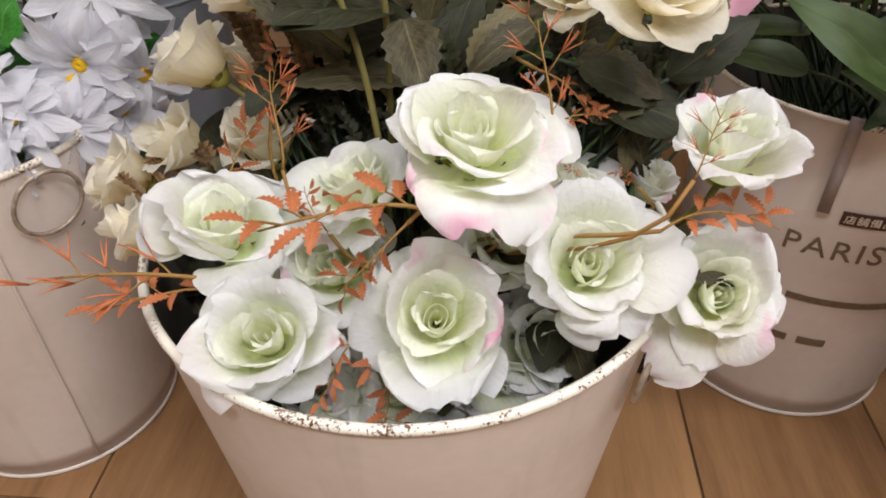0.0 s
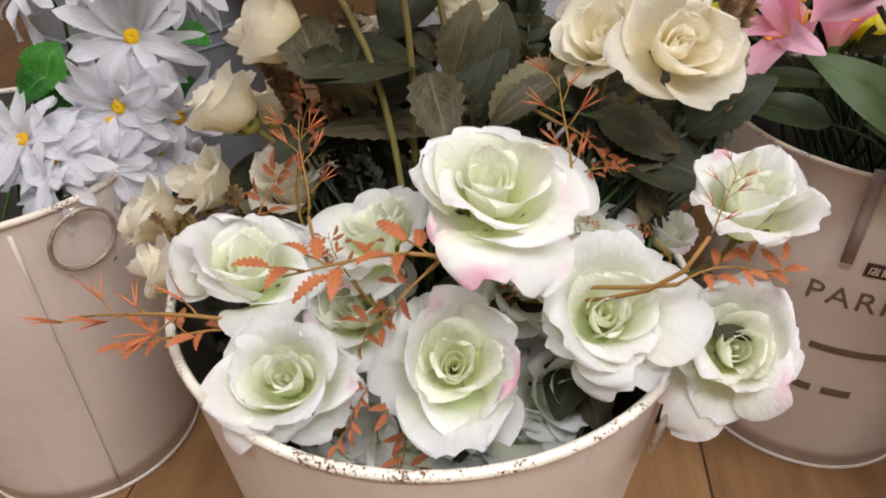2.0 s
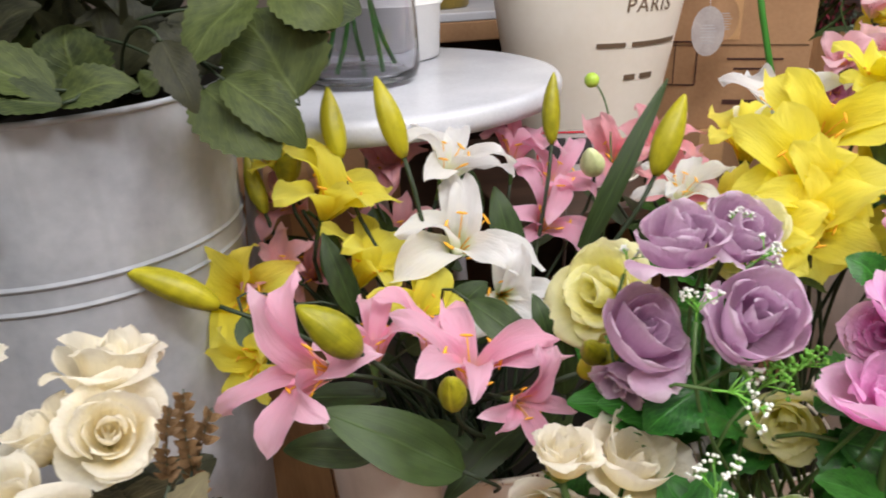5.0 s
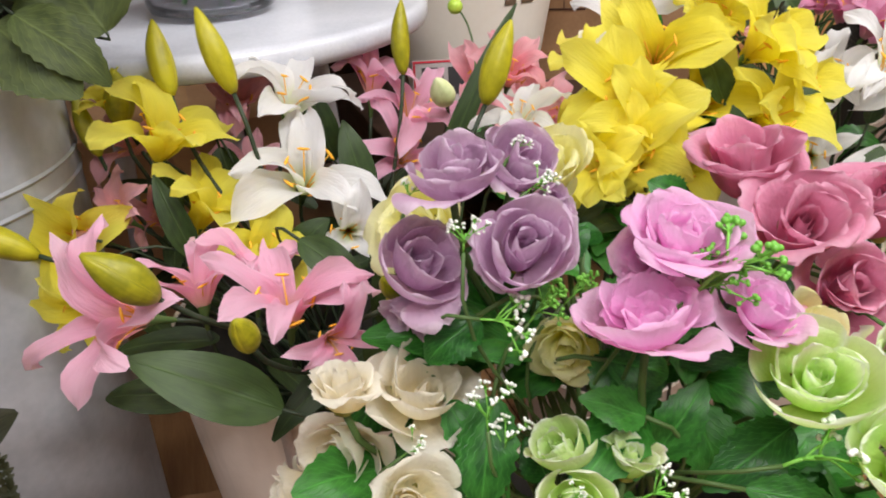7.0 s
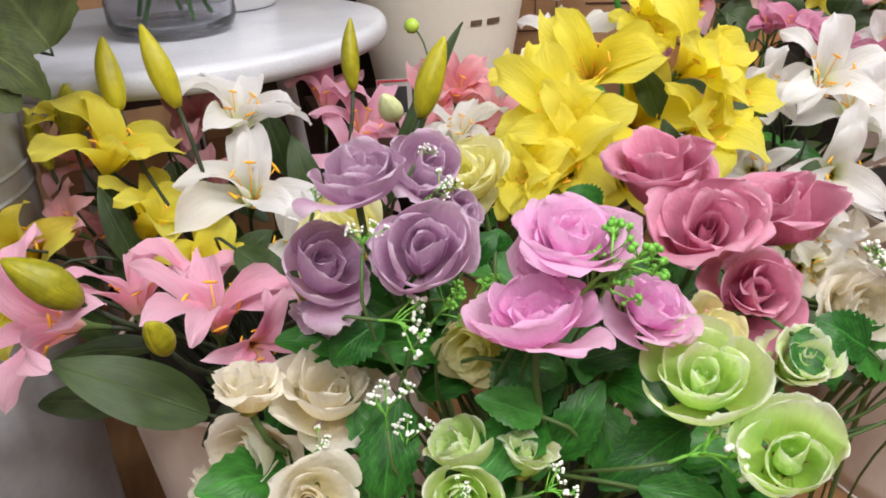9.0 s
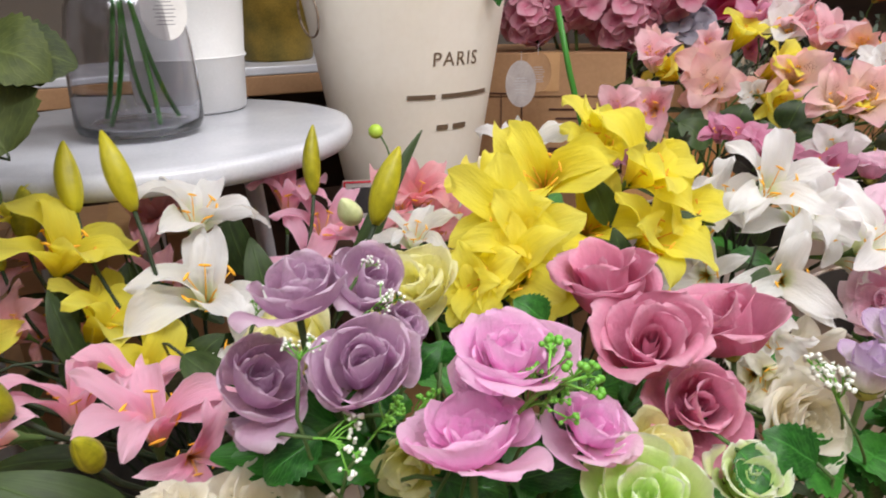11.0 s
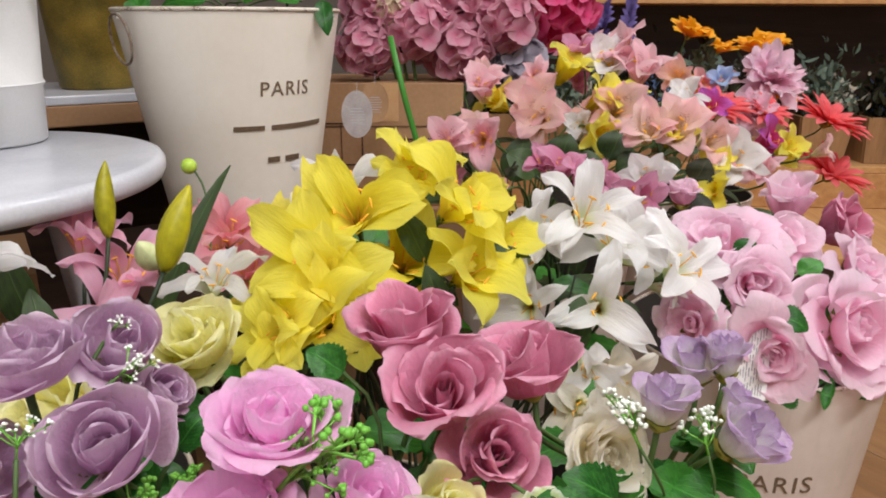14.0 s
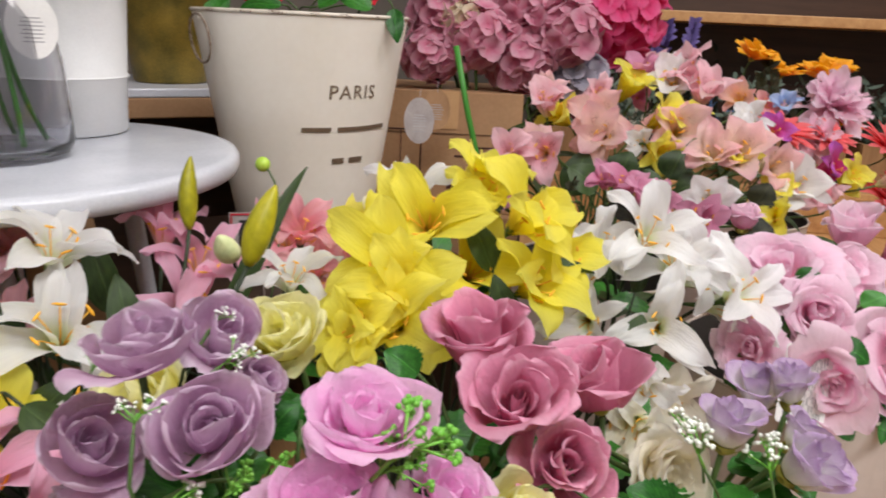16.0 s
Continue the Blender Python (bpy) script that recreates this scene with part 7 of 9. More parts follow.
leaf("green", "posy", (0.708, 0.365, 0.445), (0.66, -0.25, 0.70), 0.034, 0.031, (-0.35, -0.62, 0.73))
leaf("grey", "dark", (-0.495, 0.860, 0.548), (0.95, 0.07, 0.29), 0.101, 0.084, (0.03, -0.66, 0.86))
leaf("grey", "dark", (-0.491, 0.850, 0.470), (0.69, 0.27, 0.67), 0.075, 0.074, (0.03, -0.66, 0.86))
leaf("grey", "dark", (-0.375, 0.867, 0.472), (-0.39, 0.32, 0.86), 0.079, 0.068, (0.03, -0.66, 0.86))
leaf("grey", "dark", (-0.249, 0.870, 0.518), (0.91, 0.12, 0.39), 0.077, 0.033, (0.03, -0.66, 0.86))
leaf("pine", "dark", (-0.425, 0.866, 0.489), (0.97, -0.19, -0.17), 0.072, 0.060, (0.03, -0.66, 0.86))
leaf("pine", "dark", (-0.286, 0.894, 0.507), (0.05, -0.58, -0.81), 0.072, 0.054, (0.03, -0.66, 0.86))
leaf("pine", "dark", (-0.502, 0.962, 0.530), (0.81, 0.21, 0.55), 0.097, 0.087, (0.03, -0.66, 0.86))
leaf("green", "paris", (0.984, 1.236, 0.780), (-0.07, -0.45, -0.89), 0.064, 0.033, (-0.40, -0.59, 0.73))
leaf("green", "paris", (0.715, 1.406, 0.783), (0.18, -0.58, -0.79), 0.042, 0.048, (-0.40, -0.59, 0.73))
leaf("green", "paris", (0.808, 1.318, 0.778), (-0.90, 0.42, -0.09), 0.080, 0.047, (-0.40, -0.59, 0.73))
leaf("green", "paris", (0.868, 1.298, 0.779), (0.76, -0.51, 0.39), 0.054, 0.048, (-0.40, -0.59, 0.73))
leaf("green", "paris", (0.955, 1.266, 0.780), (-0.85, 0.49, 0.19), 0.062, 0.048, (-0.40, -0.59, 0.73))
leaf("green", "peony", (1.199, 0.534, 0.479), (0.70, -0.40, 0.59), 0.031, 0.027, (-0.40, -0.59, 0.73))
leaf("green", "peony", (1.262, 0.489, 0.458), (0.75, -0.48, 0.46), 0.032, 0.028, (-0.40, -0.59, 0.73))
leaf("green", "peony", (1.175, 0.459, 0.437), (0.56, -0.70, -0.45), 0.039, 0.032, (-0.40, -0.59, 0.73))
leaf("green", "peony", (1.217, 0.415, 0.344), (0.60, -0.70, -0.38), 0.015, 0.039, (-0.40, -0.59, 0.73))
leaf("green", "peony", (1.150, 0.429, 0.351), (0.71, -0.41, 0.56), 0.024, 0.038, (-0.40, -0.59, 0.73))
leaf("green", "peony", (1.305, 0.408, 0.343), (-0.86, 0.25, -0.45), 0.042, 0.048, (-0.40, -0.59, 0.73))
leaf("green", "peony", (1.183, 0.557, 0.438), (0.53, -0.19, 0.83), 0.027, 0.035, (-0.40, -0.59, 0.73))
leaf("pine", "als", (1.345, 0.730, 0.472), (0.78, -0.59, 0.23), 0.047, 0.061, (-0.40, -0.59, 0.73))
leaf("pine", "als", (1.399, 0.756, 0.505), (0.45, -0.11, 0.88), 0.042, 0.045, (-0.40, -0.59, 0.73))
leaf("pine", "als", (1.146, 0.747, 0.505), (-0.73, 0.52, 0.45), 0.056, 0.048, (-0.40, -0.59, 0.73))
leaf("lily", "als", (1.202, 0.971, 0.489), (0.30, 0.02, 0.95), 0.083, 0.058, (-0.40, -0.59, 0.73))
leaf("lily", "als", (1.264, 0.929, 0.519), (0.40, -0.06, 0.92), 0.054, 0.057, (-0.40, -0.59, 0.73))
leaf("lily", "als", (1.352, 0.898, 0.524), (0.40, -0.06, 0.92), 0.055, 0.058, (-0.40, -0.59, 0.73))
leaf("lily", "als", (1.172, 0.877, 0.519), (-0.60, 0.50, 0.62), 0.059, 0.053, (-0.40, -0.59, 0.73))
leaf("lily", "als", (1.257, 0.867, 0.520), (0.78, -0.57, 0.27), 0.039, 0.055, (-0.40, -0.59, 0.73))
leaf("lily", "als", (1.313, 0.799, 0.535), (-0.90, 0.38, -0.20), 0.038, 0.053, (-0.40, -0.59, 0.73))
leaf("lily", "far", (1.724, 1.278, 0.656), (0.18, 0.10, 0.98), 0.070, 0.053, (-0.40, -0.59, 0.73))
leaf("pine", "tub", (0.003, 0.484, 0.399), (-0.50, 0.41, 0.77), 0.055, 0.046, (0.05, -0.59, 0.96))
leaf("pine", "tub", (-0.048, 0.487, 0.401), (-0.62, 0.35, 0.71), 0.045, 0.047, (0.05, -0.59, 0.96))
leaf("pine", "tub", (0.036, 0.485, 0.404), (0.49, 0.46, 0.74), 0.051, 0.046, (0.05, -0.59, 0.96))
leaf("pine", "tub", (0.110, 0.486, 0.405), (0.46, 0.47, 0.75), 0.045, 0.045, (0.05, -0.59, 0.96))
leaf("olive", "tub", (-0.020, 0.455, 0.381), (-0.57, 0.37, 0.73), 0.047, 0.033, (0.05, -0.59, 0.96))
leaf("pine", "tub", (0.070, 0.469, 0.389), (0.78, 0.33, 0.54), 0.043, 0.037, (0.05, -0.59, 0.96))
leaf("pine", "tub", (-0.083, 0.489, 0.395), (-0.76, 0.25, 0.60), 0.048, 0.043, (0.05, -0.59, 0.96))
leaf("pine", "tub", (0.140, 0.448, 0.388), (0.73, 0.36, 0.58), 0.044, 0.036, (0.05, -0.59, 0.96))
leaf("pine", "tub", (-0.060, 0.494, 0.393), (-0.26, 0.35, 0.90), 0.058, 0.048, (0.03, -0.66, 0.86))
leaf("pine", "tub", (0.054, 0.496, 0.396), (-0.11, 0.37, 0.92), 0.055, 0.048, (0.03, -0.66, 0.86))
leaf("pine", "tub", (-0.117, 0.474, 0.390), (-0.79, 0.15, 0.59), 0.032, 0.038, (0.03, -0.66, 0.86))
twig("tub", (0.003, 0.299, 0.399), (-1.00, -0.07, 0.01), 0.101, 1, True)
twig("tub", (-0.019, 0.300, 0.393), (-0.66, -0.49, -0.56), 0.054, 2, True)
twig("tub", (-0.133, 0.304, 0.335), (-0.97, -0.20, -0.16), 0.074, 3, True)
twig("tub", (-0.141, 0.303, 0.344), (-1.00, -0.06, 0.02), 0.101, 4, False)
twig("tub", (-0.048, 0.289, 0.318), (-0.56, -0.54, -0.63), 0.046, 5, True)
twig("tub", (-0.045, 0.286, 0.317), (0.33, -0.56, -0.76), 0.057, 6, True)
twig("tub", (0.059, 0.343, 0.426), (-0.21, 0.59, 0.78), 0.064, 7, False)
twig("tub", (0.062, 0.364, 0.422), (0.98, 0.16, 0.11), 0.034, 8, True)
twig("tub", (-0.099, 0.345, 0.397), (-0.09, 0.61, 0.79), 0.061, 9, False)
twig("tub", (0.120, 0.308, 0.388), (0.98, 0.16, 0.11), 0.063, 10, True)
twig("tub", (0.130, 0.305, 0.423), (0.34, 0.60, 0.73), 0.039, 11, False)
twig("tub", (0.114, 0.352, 0.388), (-0.82, 0.31, 0.48), 0.017, 12, True)
twig("tub", (0.080, 0.347, 0.394), (-0.73, 0.38, 0.56), 0.014, 13, True)
twig("tub", (-0.069, 0.318, 0.372), (-0.56, 0.48, 0.67), 0.031, 14, True)
twig("tub", (-0.149, 0.372, 0.366), (0.44, 0.57, 0.69), 0.055, 15, True)
twig("tub", (0.052, 0.400, 0.440), (0.78, -0.27, -0.57), 0.047, 16, True)
twig("tub", (-0.120, 0.401, 0.402), (0.21, 0.48, 0.85), 0.045, 17, True)
sprig("tub", (-0.063, 0.406, 0.380), (-0.58, 0.44, 0.69), 0.042, 18)
sprig("tub", (-0.036, 0.409, 0.385), (-0.74, 0.34, 0.58), 0.038, 19)
sprig("tub", (0.002, 0.420, 0.415), (-0.15, 0.57, 0.81), 0.048, 20)
sprig("tub", (0.075, 0.413, 0.421), (-0.16, 0.57, 0.81), 0.042, 21)
sprig("tub", (0.118, 0.416, 0.426), (-0.25, 0.55, 0.80), 0.042, 22)
sprig("tub", (-0.041, 0.451, 0.403), (-0.50, 0.47, 0.73), 0.063, 23)
sprig("tub", (0.137, 0.425, 0.426), (0.34, 0.58, 0.74), 0.032, 24)
sprig("tub", (-0.010, 0.430, 0.400), (-0.04, 0.48, 0.88), 0.049, 25)
sprig("tub", (-0.069, 0.448, 0.398), (-0.12, 0.48, 0.87), 0.056, 26)
sprig("tub", (0.029, 0.425, 0.402), (0.05, 0.49, 0.87), 0.061, 27)
sprig("tub", (-0.035, 0.437, 0.395), (-0.32, 0.45, 0.83), 0.049, 28)
sprig("tub", (0.124, 0.412, 0.427), (0.29, 0.47, 0.83), 0.034, 29)
sprig("tub", (0.070, 0.412, 0.416), (-0.05, 0.48, 0.88), 0.042, 30)
sprig("tub", (0.029, 0.466, 0.419), (0.08, 0.49, 0.87), 0.084, 31)
sprig("tub", (-0.100, 0.456, 0.413), (-0.56, 0.38, 0.74), 0.046, 32)
sprig("tub", (0.158, 0.422, 0.426), (0.19, 0.48, 0.86), 0.030, 33)
sprig("tub", (0.036, 0.438, 0.399), (-0.53, 0.50, 0.69), 0.036, 34)
sprig("tub", (-0.084, 0.435, 0.372), (-0.58, 0.47, 0.66), 0.034, 35)
sprig("tub", (-0.128, 0.433, 0.408), (-0.36, 0.44, 0.82), 0.044, 36, BROWNLEAF, "dry brown small-leaved sprig")
sprig("tub", (-0.098, 0.431, 0.414), (-0.32, 0.45, 0.83), 0.048, 37, BROWNLEAF, "dry brown small-leaved sprig")
sprig("tub", (-0.136, 0.446, 0.423), (-0.49, 0.40, 0.77), 0.043, 38, BROWNLEAF, "dry brown small-leaved sprig")
sprig("tub", (-0.070, 0.480, 0.424), (-0.51, 0.40, 0.76), 0.069, 39, BROWNLEAF, "dry brown small-leaved sprig")
sprig("tub", (0.152, 0.411, 0.435), (0.44, 0.45, 0.78), 0.031, 40, BROWNLEAF, "dry brown small-leaved sprig")
sprig("tub", (0.150, 0.448, 0.473), (0.30, 0.32, 0.90), 0.044, 41, BROWNLEAF, "dry brown small-leaved sprig")
sprig("tub", (-0.168, 0.417, 0.334), (-0.60, 0.36, 0.71), 0.037, 42, BROWNLEAF, "dry brown small-leaved sprig")
sprig("tub", (-0.210, 0.416, 0.325), (-0.63, 0.45, 0.64), 0.024, 43, BROWNLEAF, "dry brown small-leaved sprig")
sprig("tub", (-0.130, 0.452, 0.370), (-0.80, 0.33, 0.50), 0.031, 44, BROWNLEAF, "dry brown small-leaved sprig")
spray("posy", (0.448, 0.381, 0.514), (0.86, -0.46, -0.22), 0.036, 45)
spray("posy", (0.496, 0.420, 0.567), (0.91, -0.10, 0.40), 0.022, 46)
spray("posy", (0.442, 0.358, 0.452), (0.23, 0.44, 0.87), 0.033, 47)
spray("posy", (0.576, 0.273, 0.451), (0.95, -0.28, 0.13), 0.048, 48)
spray("posy", (0.509, 0.300, 0.428), (0.95, -0.26, 0.16), 0.029, 49)
spray("posy", (0.459, 0.294, 0.450), (0.82, 0.04, 0.58), 0.014, 50)
spray("posy", (0.497, 0.448, 0.578), (0.74, 0.13, 0.66), 0.019, 51)
spray("posy", (0.430, 0.452, 0.557), (0.56, 0.27, 0.79), 0.020, 52)
spray("posy", (0.447, 0.401, 0.547), (0.36, 0.38, 0.85), 0.025, 53)
spray("posy", (0.395, 0.380, 0.430), (0.91, -0.10, 0.40), 0.022, 54)
spray("posy", (0.451, 0.356, 0.428), (0.34, 0.39, 0.85), 0.030, 55)
spray("posy", (0.551, 0.331, 0.532), (0.88, -0.05, 0.47), 0.058, 56, SPRAYGREEN, "bright green plastic seed spray")
spray("posy", (0.550, 0.334, 0.528), (0.92, -0.12, 0.37), 0.039, 57, SPRAYGREEN, "bright green plastic seed spray")
spray("posy", (0.482, 0.387, 0.498), (0.82, 0.04, 0.58), 0.037, 58, SPRAYGREEN, "bright green plastic seed spray")
spray("posy", (0.507, 0.390, 0.502), (0.75, -0.19, 0.63), 0.032, 59, SPRAYGREEN, "bright green plastic seed spray")
spray("posy", (0.571, 0.342, 0.517), (0.61, -0.05, 0.79), 0.046, 60, SPRAYGREEN, "bright green plastic seed spray")
spray("lis", (0.805, 0.325, 0.468), (-0.31, 0.52, 0.80), 0.051, 61)
spray("lis", (0.854, 0.305, 0.456), (-0.10, 0.42, 0.90), 0.042, 62)
spray("posy", (0.502, 0.431, 0.547), (0.34, 0.16, 0.93), 0.033, 63)
spray("lis", (0.807, 0.339, 0.482), (-0.22, 0.48, 0.85), 0.020, 64)
sprig("far", (1.898, 1.471, 0.642), (0.34, 0.13, 0.93), 0.162, 65, VIOLET, "violet lavender sprig")
sprig("far", (1.996, 1.483, 0.669), (0.36, 0.11, 0.92), 0.149, 66, VIOLET, "violet lavender sprig")
sprig("far", (1.881, 1.500, 0.686), (0.33, 0.14, 0.93), 0.090, 67, VIOLET, "violet lavender sprig")
sprig("als", (1.108, 0.880, 0.482), (0.52, -0.02, 0.85), 0.067, 68)
sprig("als", (1.263, 0.712, 0.462), (0.82, -0.38, 0.43), 0.064, 69)
sprig("far", (1.885, 1.153, 0.580), (0.28, 0.18, 0.94), 0.109, 70)
sprig("far", (1.977, 1.078, 0.568), (0.03, 0.35, 0.94), 0.093, 71)
sprig("far", (1.961, 1.165, 0.588), (0.07, 0.32, 0.95), 0.144, 72)
sprig("tub", (-0.078, 0.419, 0.366), (-0.66, 0.39, 0.64), 0.045, 73)
sprig("tub", (-0.084, 0.418, 0.386), (-0.30, 0.54, 0.79), 0.042, 74)
sprig("tub", (-0.016, 0.428, 0.372), (-0.52, 0.46, 0.72), 0.032, 75)
sprig("tub", (-0.054, 0.424, 0.366), (-0.51, 0.47, 0.72), 0.031, 76)
sprig("tub", (0.008, 0.435, 0.419), (0.04, 0.59, 0.80), 0.047, 77)
sprig("tub", (-0.019, 0.434, 0.390), (-0.18, 0.57, 0.80), 0.047, 78)
sprig("tub", (0.086, 0.418, 0.402), (-0.26, 0.55, 0.79), 0.039, 79)
sprig("tub", (0.094, 0.413, 0.406), (-0.40, 0.51, 0.76), 0.052, 80)
sprig("tub", (0.140, 0.433, 0.417), (-0.15, 0.57, 0.81), 0.047, 81)
sprig("tub", (0.119, 0.444, 0.414), (-0.19, 0.56, 0.80), 0.043, 82)
sprig("tub", (-0.034, 0.460, 0.379), (-0.35, 0.52, 0.77), 0.051, 83)
sprig("tub", (-0.057, 0.456, 0.383), (-0.27, 0.55, 0.79), 0.051, 84)
sprig("tub", (0.147, 0.438, 0.427), (0.60, 0.52, 0.61), 0.038, 85)
sprig("tub", (0.125, 0.439, 0.404), (0.58, 0.53, 0.63), 0.049, 86)
sprig("tub", (-0.018, 0.457, 0.387), (-0.21, 0.47, 0.86), 0.049, 87)
sprig("tub", (-0.032, 0.435, 0.387), (-0.37, 0.44, 0.82), 0.051, 88)
sprig("tub", (-0.055, 0.447, 0.372), (-0.14, 0.47, 0.87), 0.048, 89)
sprig("tub", (-0.092, 0.455, 0.383), (-0.35, 0.44, 0.83), 0.069, 90)
sprig("tub", (0.033, 0.437, 0.401), (-0.23, 0.46, 0.86), 0.059, 91)
sprig("tub", (0.047, 0.431, 0.375), (-0.02, 0.48, 0.88), 0.065, 92)
sprig("tub", (-0.034, 0.459, 0.367), (-0.30, 0.45, 0.84), 0.049, 93)
sprig("tub", (-0.037, 0.444, 0.387), (-0.15, 0.47, 0.87), 0.052, 94)
sprig("tub", (0.146, 0.422, 0.412), (0.28, 0.47, 0.83), 0.044, 95)
sprig("tub", (0.128, 0.419, 0.434), (0.41, 0.46, 0.79), 0.033, 96)
sprig("tub", (0.076, 0.430, 0.397), (0.09, 0.49, 0.87), 0.047, 97)
sprig("tub", (0.082, 0.444, 0.403), (-0.39, 0.43, 0.81), 0.047, 98)
sprig("tub", (0.018, 0.475, 0.410), (0.12, 0.48, 0.87), 0.089, 99)
sprig("tub", (0.020, 0.477, 0.412), (0.12, 0.48, 0.87), 0.090, 100)
sprig("tub", (-0.091, 0.471, 0.416), (-0.57, 0.38, 0.73), 0.042, 101)
sprig("tub", (-0.118, 0.461, 0.392), (-0.62, 0.36, 0.70), 0.059, 102)
sprig("tub", (0.174, 0.449, 0.415), (-0.01, 0.48, 0.88), 0.034, 103)
sprig("tub", (0.160, 0.433, 0.399), (-0.16, 0.47, 0.87), 0.035, 104)
sprig("tub", (0.054, 0.453, 0.390), (-0.62, 0.45, 0.64), 0.049, 105)
sprig("tub", (0.024, 0.437, 0.385), (-0.19, 0.60, 0.78), 0.038, 106)
sprig("tub", (-0.071, 0.434, 0.362), (-0.26, 0.58, 0.77), 0.032, 107)
sprig("tub", (-0.096, 0.437, 0.354), (-0.69, 0.41, 0.60), 0.042, 108)
sprig("tub", (-0.131, 0.433, 0.407), (-0.01, 0.48, 0.88), 0.047, 109, BROWNLEAF, "dry brown small-leaved sprig")
sprig("tub", (-0.120, 0.451, 0.371), (0.04, 0.48, 0.87), 0.044, 110, BROWNLEAF, "dry brown small-leaved sprig")
sprig("tub", (-0.086, 0.452, 0.402), (-0.18, 0.47, 0.86), 0.041, 111, BROWNLEAF, "dry brown small-leaved sprig")
sprig("tub", (-0.098, 0.434, 0.414), (-0.38, 0.43, 0.82), 0.055, 112, BROWNLEAF, "dry brown small-leaved sprig")
sprig("tub", (-0.144, 0.473, 0.407), (-0.20, 0.47, 0.86), 0.049, 113, BROWNLEAF, "dry brown small-leaved sprig")
sprig("tub", (-0.136, 0.453, 0.395), (-0.23, 0.46, 0.86), 0.031, 114, BROWNLEAF, "dry brown small-leaved sprig")
sprig("tub", (-0.099, 0.493, 0.401), (-0.60, 0.36, 0.71), 0.083, 115, BROWNLEAF, "dry brown small-leaved sprig")
sprig("tub", (-0.072, 0.489, 0.416), (-0.32, 0.45, 0.84), 0.061, 116, BROWNLEAF, "dry brown small-leaved sprig")
sprig("tub", (0.144, 0.414, 0.416), (0.48, 0.44, 0.76), 0.027, 117, BROWNLEAF, "dry brown small-leaved sprig")
sprig("tub", (0.145, 0.431, 0.414), (0.59, 0.41, 0.69), 0.043, 118, BROWNLEAF, "dry brown small-leaved sprig")
sprig("tub", (0.159, 0.459, 0.446), (0.43, 0.27, 0.86), 0.057, 119, BROWNLEAF, "dry brown small-leaved sprig")
sprig("tub", (0.161, 0.464, 0.467), (0.15, 0.37, 0.92), 0.049, 120, BROWNLEAF, "dry brown small-leaved sprig")
sprig("tub", (-0.173, 0.417, 0.330), (-0.28, 0.45, 0.85), 0.040, 121, BROWNLEAF, "dry brown small-leaved sprig")
sprig("tub", (-0.198, 0.442, 0.320), (-0.88, 0.20, 0.44), 0.047, 122, BROWNLEAF, "dry brown small-leaved sprig")
sprig("tub", (-0.234, 0.421, 0.316), (-0.71, 0.40, 0.58), 0.032, 123, BROWNLEAF, "dry brown small-leaved sprig")
sprig("tub", (-0.207, 0.420, 0.314), (-0.64, 0.44, 0.63), 0.033, 124, BROWNLEAF, "dry brown small-leaved sprig")
sprig("tub", (-0.148, 0.449, 0.364), (-0.62, 0.45, 0.64), 0.027, 125, BROWNLEAF, "dry brown small-leaved sprig")
sprig("tub", (-0.149, 0.461, 0.365), (-0.84, 0.29, 0.46), 0.025, 126, BROWNLEAF, "dry brown small-leaved sprig")
under_leaf("olive", "tub", (0.021, 0.390, 0.313), (0.03, -0.79, 0.32), 0.070, 0.039)
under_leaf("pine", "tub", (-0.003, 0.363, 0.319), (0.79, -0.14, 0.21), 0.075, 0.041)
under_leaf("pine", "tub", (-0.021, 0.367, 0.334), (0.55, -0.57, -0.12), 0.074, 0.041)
under_leaf("olive", "tub", (0.078, 0.354, 0.278), (0.26, -0.84, -0.26), 0.055, 0.030)
under_leaf("pine", "tub", (0.075, 0.362, 0.279), (-0.16, -0.85, 0.07), 0.063, 0.035)
under_leaf("pine", "tub", (0.062, 0.343, 0.287), (0.79, 0.38, -0.30), 0.064, 0.035)
under_leaf("olive", "tub", (-0.028, 0.348, 0.265), (0.70, -0.39, -0.00), 0.051, 0.028)
under_leaf("pine", "tub", (0.001, 0.358, 0.247), (-0.01, -0.83, 0.16), 0.084, 0.046)
under_leaf("pine", "tub", (-0.005, 0.352, 0.245), (0.61, -0.55, -0.00), 0.055, 0.030)
under_leaf("olive", "tub", (0.136, 0.345, 0.235), (0.62, 0.66, 0.19), 0.062, 0.034)
under_leaf("pine", "tub", (0.144, 0.349, 0.261), (0.89, -0.19, 0.19), 0.055, 0.030)
under_leaf("pine", "tub", (0.133, 0.380, 0.260), (0.83, -0.37, -0.12), 0.060, 0.033)
under_leaf("olive", "tub", (-0.106, 0.381, 0.241), (0.11, -0.81, 0.18), 0.059, 0.033)
under_leaf("pine", "tub", (-0.081, 0.370, 0.248), (-0.79, -0.20, 0.49), 0.067, 0.037)
under_leaf("pine", "tub", (-0.117, 0.379, 0.269), (-0.58, -0.62, 0.05), 0.060, 0.033)
under_leaf("olive", "tub", (-0.068, 0.360, 0.266), (-0.31, -0.77, -0.08), 0.083, 0.046)
under_leaf("pine", "tub", (-0.059, 0.324, 0.244), (-0.80, -0.29, 0.49), 0.060, 0.033)
under_leaf("pine", "tub", (-0.081, 0.341, 0.238), (-0.19, -0.82, 0.29), 0.054, 0.030)
under_leaf("olive", "tub", (0.126, 0.369, 0.341), (0.66, -0.62, -0.06), 0.069, 0.038)
